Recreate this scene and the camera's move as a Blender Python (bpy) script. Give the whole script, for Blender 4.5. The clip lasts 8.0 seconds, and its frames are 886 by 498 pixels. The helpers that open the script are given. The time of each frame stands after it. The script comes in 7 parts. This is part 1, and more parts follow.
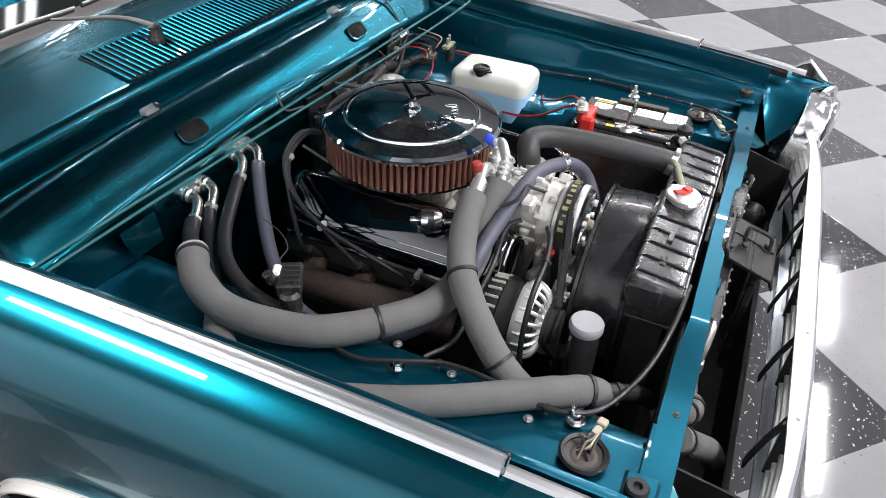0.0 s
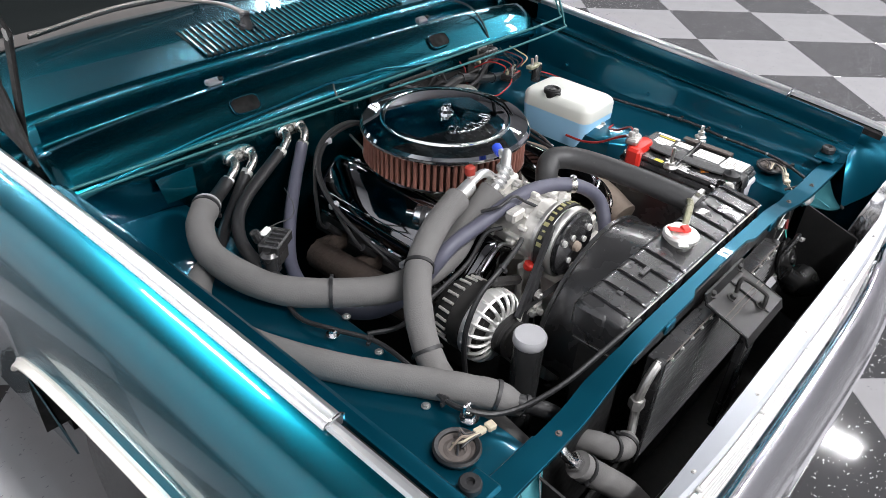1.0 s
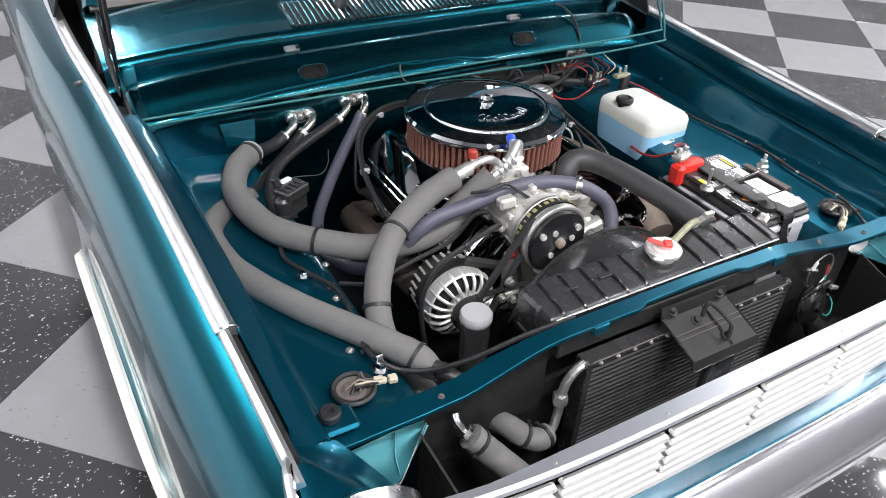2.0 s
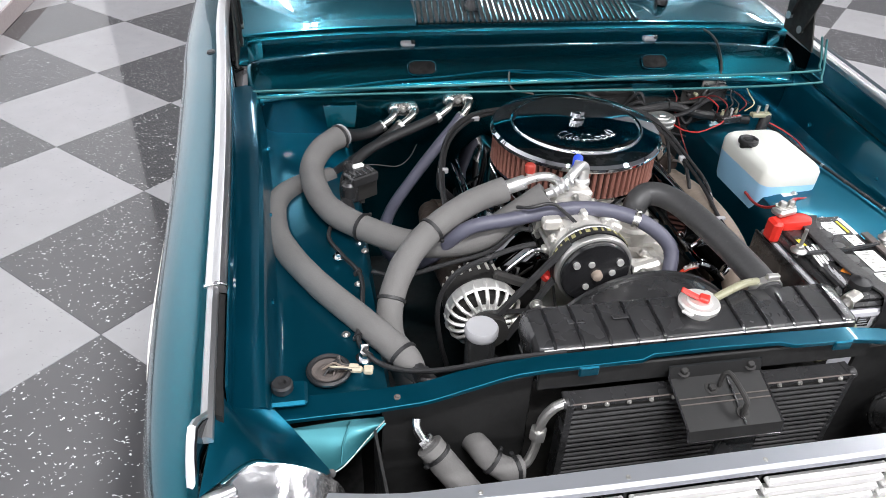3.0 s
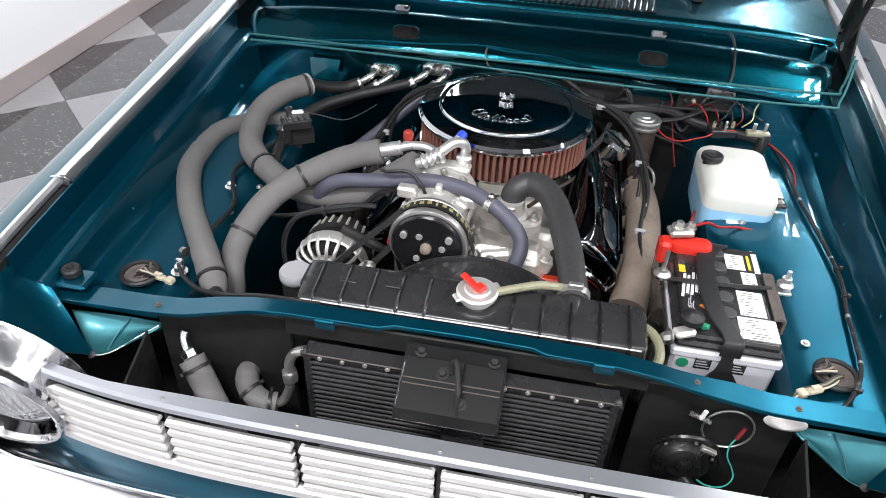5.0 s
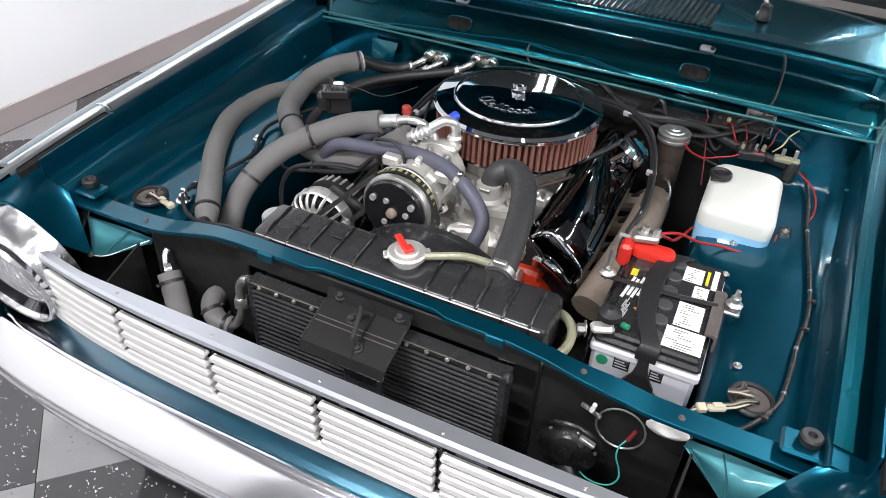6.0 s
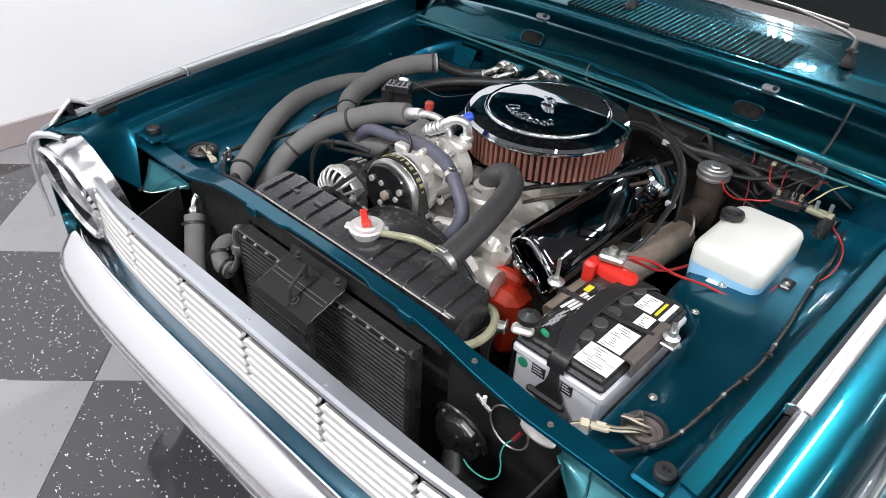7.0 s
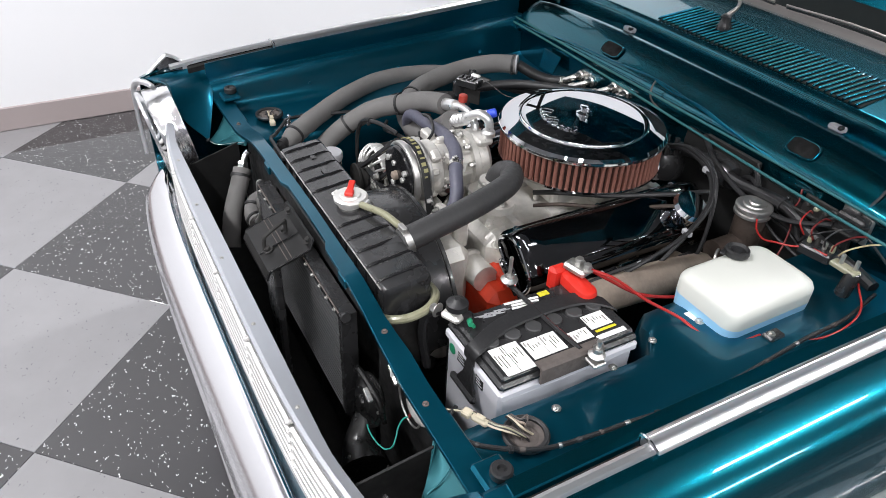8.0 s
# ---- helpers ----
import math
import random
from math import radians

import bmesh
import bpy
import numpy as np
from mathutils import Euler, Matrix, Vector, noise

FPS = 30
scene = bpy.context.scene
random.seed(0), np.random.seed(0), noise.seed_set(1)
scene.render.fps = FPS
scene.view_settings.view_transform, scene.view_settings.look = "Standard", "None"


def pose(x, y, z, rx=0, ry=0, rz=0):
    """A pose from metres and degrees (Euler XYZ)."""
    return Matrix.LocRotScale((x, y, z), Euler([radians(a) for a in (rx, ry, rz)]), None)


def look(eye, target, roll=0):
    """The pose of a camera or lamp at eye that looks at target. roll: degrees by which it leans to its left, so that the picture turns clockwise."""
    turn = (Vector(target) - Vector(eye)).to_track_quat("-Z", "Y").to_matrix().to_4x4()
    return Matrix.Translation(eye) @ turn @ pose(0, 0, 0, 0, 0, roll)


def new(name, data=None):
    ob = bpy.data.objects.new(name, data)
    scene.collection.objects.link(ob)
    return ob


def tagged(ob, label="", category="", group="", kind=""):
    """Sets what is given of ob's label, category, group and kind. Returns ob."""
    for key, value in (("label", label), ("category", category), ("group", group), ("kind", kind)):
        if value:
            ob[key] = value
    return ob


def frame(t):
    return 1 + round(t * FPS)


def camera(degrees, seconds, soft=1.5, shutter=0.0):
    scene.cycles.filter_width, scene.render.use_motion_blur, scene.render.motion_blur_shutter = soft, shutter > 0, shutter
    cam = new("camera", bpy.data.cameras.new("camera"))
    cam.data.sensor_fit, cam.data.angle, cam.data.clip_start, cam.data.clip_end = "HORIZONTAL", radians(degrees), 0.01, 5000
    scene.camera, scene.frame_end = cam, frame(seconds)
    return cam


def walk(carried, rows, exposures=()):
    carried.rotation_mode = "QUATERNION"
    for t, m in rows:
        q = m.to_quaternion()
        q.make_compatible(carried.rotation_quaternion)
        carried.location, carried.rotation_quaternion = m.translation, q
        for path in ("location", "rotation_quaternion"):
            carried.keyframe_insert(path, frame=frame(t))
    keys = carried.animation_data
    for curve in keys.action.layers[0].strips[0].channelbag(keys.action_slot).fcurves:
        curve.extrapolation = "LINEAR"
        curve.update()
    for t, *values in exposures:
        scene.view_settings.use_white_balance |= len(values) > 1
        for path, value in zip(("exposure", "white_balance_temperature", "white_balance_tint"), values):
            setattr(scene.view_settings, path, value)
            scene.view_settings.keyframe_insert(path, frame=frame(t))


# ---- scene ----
cam = camera(63.9, 8.0, 0.7)
PATH = [
    (0, (-1.18, 0.038, 1.542), (0.29, 0.657, 0.336), 3.0),
    (0.5, (-1.12, -0.132, 1.541), (0.248, 0.713, 0.352), 3.0),
    (1, (-1.052, -0.299, 1.543), (0.179, 0.766, 0.38), 2.9),
    (1.5, (-0.951, -0.47, 1.546), (0.095, 0.776, 0.382), 2.9),
    (1.7, (-0.904, -0.528, 1.545), (0.063, 0.782, 0.384), 2.9),
    (2.8, (-0.61, -0.687, 1.548), (-0.18, 0.883, 0.386), 2.7),
    (3, (-0.555, -0.689, 1.544), (-0.226, 0.906, 0.383), 2.8),
    (3.5, (-0.411, -0.709, 1.54), (-0.262, 0.876, 0.329), 2.9),
    (4, (-0.258, -0.725, 1.541), (-0.192, 0.872, 0.339), 2.8),
    (4.5, (-0.09, -0.732, 1.543), (-0.151, 0.863, 0.339), 2.8),
    (4.7, (-0.023, -0.734, 1.549), (-0.153, 0.854, 0.339), 2.8),
    (5.8, (0.353, -0.736, 1.553), (-0.213, 0.745, 0.335), 2.8),
    (6, (0.424, -0.727, 1.546), (-0.224, 0.729, 0.338), 3.0),
    (6.5, (0.604, -0.675, 1.548), (-0.267, 0.665, 0.344), 3.0),
    (7, (0.779, -0.594, 1.551), (-0.299, 0.611, 0.374), 2.9),
    (7.5, (0.939, -0.479, 1.551), (-0.315, 0.544, 0.376), 2.8),
    (8, (1.054, -0.335, 1.549), (-0.35, 0.475, 0.377), 2.7),
]
walk(cam, [(t, look(eye, target, roll)) for t, eye, target, roll in PATH],
     [(0, 0.12), (1, 0.13), (1.7, 0.17), (3, 0.34), (3.6, 0.30), (4.5, 0.16), (5.8, 0.02), (8, -0.08)])

# ---- light ----
FLOOR = 0.085
world = bpy.data.worlds.new("world")
world.use_nodes = True
world.node_tree.nodes["Background"].inputs[0].default_value = (0.9, 0.95, 1.0, 1)
world.node_tree.nodes["Background"].inputs[1].default_value = 0.15
scene.world = world

CEILING = 3.7
# ceiling lights: x, y, turn, watts of each tube
LAMPS = [(-0.73, 2.4, 0, 58), (-0.73, 5.2, 0, 34), (1.9, 2.4, 0, 32), (1.9, 5.2, 0, 44), (4.6, 3.1, 0, 32), (4.6, 5.2, 0, 16),
         (1.9, -0.2, 0, 9), (4.6, 0.2, 0, 32), (4.6, 1.65, 0, 30),
         (-0.4, -1.45, 90, 56), (1.8, -1.45, 90, 8), (3.95, -1.45, 90, 36), (6.0, -1.5, 90, 50),
         # unseen row added to brighten the south wall and the car's front
         (-1.0, -4.1, 90, 32), (1.2, -4.1, 90, 40), (3.7, -4.1, 90, 46), (6.2, -4.1, 90, 50)]


# ---- materials ----
def mat(name, color, rough=0.5, metal=0.0, vary=0.12, scale=12.0, bump=0.0, bscale=60.0, coat=0.0, spec=0.5, rvary=0.1, scuff=0.0, dust=(0.30, 0.28, 0.26)):
    m = bpy.data.materials.new(name)
    m.use_nodes = True
    nt = m.node_tree
    b = nt.nodes["Principled BSDF"]
    b.inputs["Roughness"].default_value = rough
    b.inputs["Metallic"].default_value = metal
    b.inputs["Specular IOR Level"].default_value = spec
    if coat:
        b.inputs["Coat Weight"].default_value = coat
        b.inputs["Coat Roughness"].default_value = 0.02
    tc = nt.nodes.new("ShaderNodeTexCoord")
    n1 = nt.nodes.new("ShaderNodeTexNoise")
    n1.inputs["Scale"].default_value, n1.inputs["Detail"].default_value = scale, 5
    n2 = nt.nodes.new("ShaderNodeTexNoise")
    n2.inputs["Scale"].default_value, n2.inputs["Detail"].default_value = bscale, 3
    nt.links.new(tc.outputs["Object"], n1.inputs["Vector"])
    nt.links.new(tc.outputs["Object"], n2.inputs["Vector"])
    ramp = nt.nodes.new("ShaderNodeMix")
    ramp.data_type = "RGBA"
    c = Vector(color[:3])
    ramp.inputs[6].default_value = (*(c * (1 - vary)), 1)
    ramp.inputs[7].default_value = (*[min(1, v) for v in c * (1 + vary)], 1)
    nt.links.new(n1.outputs["Fac"], ramp.inputs[0])
    nt.links.new(ramp.outputs[2], b.inputs["Base Color"])
    if scuff:
        n3 = nt.nodes.new("ShaderNodeTexNoise")
        n3.inputs["Scale"].default_value, n3.inputs["Detail"].default_value, n3.inputs["Roughness"].default_value = 70, 9, 0.75
        nt.links.new(tc.outputs["Object"], n3.inputs["Vector"])
        lim = nt.nodes.new("ShaderNodeMapRange")
        lim.inputs["From Min"].default_value, lim.inputs["From Max"].default_value = 0.62, 0.76
        lim.inputs["To Max"].default_value = scuff
        nt.links.new(n3.outputs["Fac"], lim.inputs["Value"])
        wear = nt.nodes.new("ShaderNodeMix")
        wear.data_type = "RGBA"
        wear.inputs[7].default_value = (*dust, 1)
        nt.links.new(lim.outputs[0], wear.inputs[0])
        nt.links.new(ramp.outputs[2], wear.inputs[6])
        nt.links.new(wear.outputs[2], b.inputs["Base Color"])
    if rvary:
        mr = nt.nodes.new("ShaderNodeMapRange")
        mr.inputs["From Min"].default_value, mr.inputs["From Max"].default_value = 0.3, 0.7
        mr.inputs["To Min"].default_value, mr.inputs["To Max"].default_value = max(0.02, rough * (1 - rvary * 2)), min(1, rough * (1 + rvary * 2))
        nt.links.new(n2.outputs["Fac"], mr.inputs["Value"])
        nt.links.new(mr.outputs[0], b.inputs["Roughness"])
    if bump:
        bp = nt.nodes.new("ShaderNodeBump")
        bp.inputs["Strength"].default_value, bp.inputs["Distance"].default_value = bump, 0.002
        nt.links.new(n2.outputs["Fac"], bp.inputs["Height"])
        nt.links.new(bp.outputs[0], b.inputs["Normal"])
    return m


PAINT = mat("teal_paint", (0.001, 0.098, 0.137), 0.25, 0.96, 0.05, 5, 0.0, 900, 0.8, rvary=0)
PAINT_IN = mat("teal_paint_inner", (0.001, 0.100, 0.160), 0.33, 0.82, 0.2, 7, 0.03, 30, 0.5, rvary=0.05, scuff=0.06, dust=(0.20, 0.24, 0.25))
CHROME = mat("chrome", (0.86, 0.87, 0.88), 0.06, 1.0, 0.03, 8, 0, 30)
BRIGHT = mat("bright_aluminium", (0.80, 0.80, 0.81), 0.17, 1.0, 0.06, 9, 0.0, 40)
MOULD = mat("satin_bright_trim", (0.78, 0.78, 0.79), 0.30, 0.95, 0.03, 14, 0.0, 60, rvary=0)
LIPM = mat("pale_lip_metal", (0.84, 0.81, 0.74), 0.32, 0.55, 0.06, 14, 0.0, 60, rvary=0)
TOPBAR = mat("polished_aluminium", (0.50, 0.52, 0.56), 0.28, 0.7, 0.05, 12, 0.0, 9, rvary=0)
BEZEL = mat("worn_bezel_metal", (0.78, 0.78, 0.79), 0.17, 0.97, 0.14, 24, 0.8, 42, rvary=0.25)
ANOD = mat("anodised_aluminium", (0.80, 0.79, 0.77), 0.36, 0.55, 0.03, 12, 0.0, 50, rvary=0)
DULL = mat("dull_aluminium", (0.54, 0.53, 0.51), 0.40, 0.9, 0.25, 18, 0.25, 120, scuff=0.5, dust=(0.22, 0.18, 0.15))
CAST = mat("cast_aluminium", (0.66, 0.64, 0.60), 0.45, 0.55, 0.40, 32, 0.5, 110, scuff=0.6, dust=(0.14, 0.11, 0.085))
CAPM = mat("dark_grey_plastic", (0.045, 0.045, 0.046), 0.5, 0.0, 0.2, 40, 0.1, 90, scuff=0.2)
BLACK = mat("black_gloss_paint", (0.011, 0.011, 0.012), 0.2, 0.0, 0.3, 10, 0.03, 40, 0.3, 0.4)
SATIN = mat("black_satin_paint", (0.026, 0.026, 0.027), 0.26, 0.0, 0.35, 14, 0.05, 22, 0.3, 0.5, scuff=0.05)
DARK = mat("black_dusty_metal", (0.026, 0.025, 0.024), 0.65, 0.1, 0.4, 16, 0.2, 70, 0, 0.3, scuff=0.4)
SILVER = mat("pale_cast_metal", (0.82, 0.81, 0.78), 0.42, 0.75, 0.12, 25, 0.25, 160, scuff=0.35, dust=(0.3, 0.26, 0.22))
DARKCHROME = mat("dark_chrome", (0.11, 0.11, 0.115), 0.05, 1.0, 0.04, 8, 0, 30)
HOSEBLACK = mat("aged_black_hose", (0.040, 0.040, 0.041), 0.5, 0.0, 0.2, 18, 0.2, 150, scuff=0.2)
RUBBER = mat("black_rubber", (0.016, 0.016, 0.017), 0.48, 0.0, 0.25, 20, 0.15, 180, scuff=0.08)
FOAM = mat("grey_foam_sleeve", (0.148, 0.144, 0.140), 0.8, 0.0, 0.2, 16, 0.3, 420, 0, 0.25, scuff=0.35, dust=(0.20, 0.18, 0.17))
HEATER = mat("violet_grey_rubber", (0.085, 0.086, 0.118), 0.5, 0.0, 0.18, 22, 0.15, 120, scuff=0.3, dust=(0.18, 0.18, 0.22))
REDP = mat("red_plastic", (0.62, 0.028, 0.018), 0.4, 0.0, 0.1, 12)
ORANGE = mat("orange_engine_paint", (0.60, 0.045, 0.014), 0.45, 0.0, 0.25, 20, 0.2, 90)
BLUEP = mat("blue_plastic", (0.03, 0.08, 0.62), 0.4)
FILTER = mat("red_oiled_filter", (0.20, 0.080, 0.058), 0.75, 0.0, 0.3, 30, 0.5, 300)
BROWN = mat("rusty_brown_iron", (0.26, 0.21, 0.17), 0.75, 0.2, 0.4, 22, 0.5, 120, scuff=0.4, dust=(0.30, 0.25, 0.20))
IRON = mat("dark_brown_iron", (0.055, 0.040, 0.032), 0.7, 0.25, 0.4, 22, 0.5, 120, scuff=0.3, dust=(0.22, 0.18, 0.15))
WHITEP = mat("milky_plastic", (0.66, 0.67, 0.62), 0.36, 0.0, 0.03, 8, scuff=0.1, dust=(0.55, 0.53, 0.45))
FLUID = mat("blue_washer_fluid", (0.33, 0.62, 0.86), 0.35, 0.0, 0.05, 8)
GREYP = mat("pale_grey_plastic", (0.36, 0.36, 0.375), 0.5, 0.0, 0.06, 10)
BATGREY = mat("battery_grey", (0.60, 0.60, 0.64), 0.4, 0.0, 0.06, 14, 0.05, 100, scuff=0.3, dust=(0.33, 0.30, 0.28))
LABELW = mat("paper_white", (0.78, 0.78, 0.76), 0.5, 0.0, 0.04, 20)
YELLOW = mat("yellow_print", (0.62, 0.55, 0.03), 0.5)
ORANGEL = mat("orange_print", (0.72, 0.24, 0.03), 0.5)
GREEN = mat("green_print", (0.02, 0.28, 0.14), 0.5)
TAN = mat("tan_plastic", (0.52, 0.42, 0.25), 0.5, 0, 0.12, 20)
BRASS = mat("yellowed_hose", (0.26, 0.255, 0.17), 0.3, 0, 0.15, 30)
WIRERED = mat("red_wire", (0.36, 0.018, 0.016), 0.4)
DUSTY = mat("dusty_rubber", (0.10, 0.085, 0.078), 0.75, 0.0, 0.35, 60, 0.3, 160, 0, 0.3, scuff=0.5)
CREAM = mat("cream_plastic", (0.48, 0.43, 0.32), 0.5, 0, 0.12, 30)
TUBEM = mat("grey_condenser_tube", (0.040, 0.040, 0.041), 0.42, 0.25, 0.3, 40, 0.1, 120, spec=0.3, scuff=0.5, dust=(0.06, 0.055, 0.05))
WIREGREEN = mat("green_wire", (0.03, 0.33, 0.27), 0.4)
# black of real panels, also used where shade is put in
BAYBLACK = mat("bay_black_and_shade", (0.016, 0.016, 0.016), 0.55, 0.0, 0.3, 14, 0.2, 60, 0, 0.25)
# near-black for the shade inside openings
VOID = mat("opening_shade", (0.003, 0.003, 0.003), 0.9, 0.0, 0.2, 30)
GLASS = bpy.data.materials.new("dark_windscreen")
GLASS.use_nodes = True
GLASS.node_tree.nodes["Principled BSDF"].inputs["Base Color"].default_value = (0.01, 0.012, 0.012, 1)
GLASS.node_tree.nodes["Principled BSDF"].inputs["Specular IOR Level"].default_value = 0.22
GLASS.node_tree.nodes["Principled BSDF"].inputs["Roughness"].default_value = 0.03
WALLW = mat("white_wall_paint", (0.80, 0.80, 0.815), 0.6, 0.0, 0.02, 1.5, 0.05, 90)
WALLD = mat("grey_wall_paint", (0.17, 0.17, 0.18), 0.6, 0.0, 0.06, 1.5, 0.05, 90)
CEILM = mat("ceiling_paint", (0.38, 0.38, 0.39), 0.8, 0.0, 0.1, 2)
BASEB = mat("taupe_base", (0.34, 0.29, 0.285), 0.45, 0.0, 0.06, 4)


def tile_mat(name, color, fleck, amount):
    m = mat(name, color, 0.07, 0.0, 0.10, 9, 0.006, 40, 0.45, 0.5)
    nt = m.node_tree
    b = nt.nodes["Principled BSDF"]
    tc = nt.nodes.new("ShaderNodeNewGeometry")
    mp = nt.nodes.new("ShaderNodeMapping")
    mp.inputs["Scale"].default_value = (1, 2.2, 1)
    vo = nt.nodes.new("ShaderNodeTexVoronoi")
    vo.inputs["Scale"].default_value = 105
    wn = nt.nodes.new("ShaderNodeTexNoise")
    wn.inputs["Scale"].default_value, wn.inputs["Detail"].default_value = 90, 3
    nt.links.new(tc.outputs["Position"], wn.inputs["Vector"])
    wm = nt.nodes.new("ShaderNodeVectorMath")
    wm.operation = "MULTIPLY_ADD"
    wm.inputs[1].default_value = (0.022, 0.022, 0.0)
    nt.links.new(wn.outputs["Color"], wm.inputs[0])
    nt.links.new(tc.outputs["Position"], wm.inputs[2])
    nt.links.new(wm.outputs[0], mp.inputs[0])
    mp.inputs["Rotation"].default_value = (0, 0, 0.6)
    nt.links.new(mp.outputs[0], vo.inputs["Vector"])
    sep = nt.nodes.new("ShaderNodeSeparateColor")
    nt.links.new(vo.outputs["Color"], sep.inputs[0])
    lt = nt.nodes.new("ShaderNodeMath")
    lt.operation = "LESS_THAN"
    lt.inputs[1].default_value = amount
    nt.links.new(sep.outputs[0], lt.inputs[0])
    d = nt.nodes.new("ShaderNodeMapRange")
    nt.links.new(vo.outputs["Distance"], d.inputs["Value"])
    d.inputs["From Min"].default_value, d.inputs["From Max"].default_value = 0.36, 0.28
    mul = nt.nodes.new("ShaderNodeMath")
    mul.operation = "MULTIPLY"
    nt.links.new(lt.outputs[0], mul.inputs[0])
    nt.links.new(d.outputs[0], mul.inputs[1])
    mix = nt.nodes.new("ShaderNodeMix")
    mix.data_type = "RGBA"
    old = b.inputs["Base Color"].links[0].from_socket
    nt.links.new(mul.outputs[0], mix.inputs[0])
    nt.links.new(old, mix.inputs[6])
    mix.inputs[7].default_value = (*fleck, 1)
    nt.links.new(mix.outputs[2], b.inputs["Base Color"])
    return m


TILE_L = tile_mat("light_grey_tile", (0.236, 0.233, 0.240), (0.13, 0.13, 0.14), 0.05)
TILE_D = tile_mat("dark_grey_tile", (0.043, 0.0425, 0.0445), (0.62, 0.62, 0.62), 0.13)


# ---- mesh helpers ----
def mesh_ob(name, bm, material, parent=None, label="", sharp=35):
    me = bpy.data.meshes.new(name)
    bmesh.ops.recalc_face_normals(bm, faces=bm.faces[:])
    bm.to_mesh(me)
    bm.free()
    for p in me.polygons:
        p.use_smooth = True
    me.set_sharp_from_angle(angle=radians(sharp))
    me.materials.append(material)
    ob = new(name, me)
    if parent:
        ob.parent = parent
    if label:
        ob["label"] = label
    return ob


def part(name, bm, material, parent, label="", sharp=35):
    return mesh_ob(name, bm, material, parent, label, sharp)


def thing(name, label, category, group="", kind="", at=(0, 0, 0)):
    ob = new(name)
    ob.empty_display_size = 0.05
    return tagged(ob, label, category, group, kind)


def BM():
    return bmesh.new()


def box(bm, c, s, bevel=0.0, m=None, seg=1):
    r = bmesh.ops.create_cube(bm, size=1.0, matrix=Matrix.Translation(c) @ (m or Matrix()) @ Matrix.Diagonal((*s, 1)))
    if bevel:
        vs = set(r["verts"])
        es = [e for e in bm.edges if e.verts[0] in vs and e.verts[1] in vs]
        bmesh.ops.bevel(bm, geom=es, offset=bevel, segments=seg, profile=0.7, affect="EDGES")
    return bm


def span(bm, lo, hi, bevel=0.0):
    lo, hi = Vector(lo), Vector(hi)
    return box(bm, (lo + hi) / 2, hi - lo, bevel)


def ring_loft(bm, rings, closed=True, cap=True):
    """Rings: lists of points, each ring closed if closed."""
    vs = [[bm.verts.new(p) for p in r] for r in rings]
    n = len(vs[0])
    for a, b in zip(vs, vs[1:]):
        for i in range(n if closed else n - 1):
            j = (i + 1) % n
            bm.faces.new((a[i], a[j], b[j], b[i]))
    if cap and closed:
        bm.faces.new(vs[0][::-1])
        bm.faces.new(vs[-1])
    return bm


def smooth_path(pts, n=6):
    pts = [Vector(p) for p in pts]
    if len(pts) < 3:
        return pts
    ext = [pts[0] * 2 - pts[1]] + pts + [pts[-1] * 2 - pts[-2]]
    out = []
    for i in range(1, len(ext) - 2):
        a, b, c, d = ext[i - 1:i + 3]
        for k in range(n):
            t = k / n
            out.append(0.5 * ((2 * b) + (c - a) * t + (2 * a - 5 * b + 4 * c - d) * t * t + (3 * b - a - 3 * c + d) * t ** 3))
    out.append(pts[-1])
    return out


def tube(bm, pts, r, seg=12, n=6, smooth=True, cap=True):
    p = smooth_path(pts, n) if smooth else [Vector(q) for q in pts]
    rr = r if callable(r) else (lambda u: r)
    d = (p[1] - p[0]).normalized()
    side = d.orthogonal().normalized()
    rings = []
    for i, q in enumerate(p):
        nd = (p[min(i + 1, len(p) - 1)] - p[max(i - 1, 0)]).normalized()
        side = (side - nd * side.dot(nd)).normalized()
        up = nd.cross(side)
        k = rr(i / (len(p) - 1))
        rings.append([q + k * (math.cos(a) * side + math.sin(a) * up) for a in [2 * math.pi * j / seg for j in range(seg)]])
    return ring_loft(bm, rings, True, cap)


def axis_matrix(p, d):
    return Matrix.Translation(p) @ Vector(d).to_track_quat("Z", "Y").to_matrix().to_4x4()


def lathe(bm, profile, p=(0, 0, 0), d=(0, 0, 1), seg=32, cap=True):
    m = axis_matrix(p, d)
    rings = [[m @ Vector((r * math.cos(a), r * math.sin(a), z)) for a in [2 * math.pi * j / seg for j in range(seg)]] for r, z in profile]
    return ring_loft(bm, rings, True, cap)


def rod(bm, a, b, r, seg=12):
    return tube(bm, [a, b], r, seg, smooth=False)


def bolt(bm, p, d=(0, 0, 1), r=0.007, h=0.006):
    lathe(bm, [(r * 1.6, 0), (r * 1.6, 0.0015)], p, d, 14)
    m = Vector(p) + Vector(d).normalized() * 0.0015
    lathe(bm, [(r, 0), (r, h * 0.8), (r * 0.8, h)], m, d, 6)
    return bm


def tie(bm, path, u, r):
    """A cable tie round a smoothed path at the fraction u."""
    i = min(len(path) - 2, int(u * (len(path) - 1)))
    d = (path[i + 1] - path[i]).normalized()
    lathe(bm, [(r - 0.002, -0.003), (r + 0.002, -0.003), (r + 0.002, 0.003), (r - 0.002, 0.003)], path[i], d, 20, cap=False)
    s = d.orthogonal().normalized()
    box(bm, path[i] + s * (r + 0.003), (0.007, 0.007, 0.006), 0.001, d.to_track_quat("Z", "Y").to_matrix().to_4x4())
    return bm


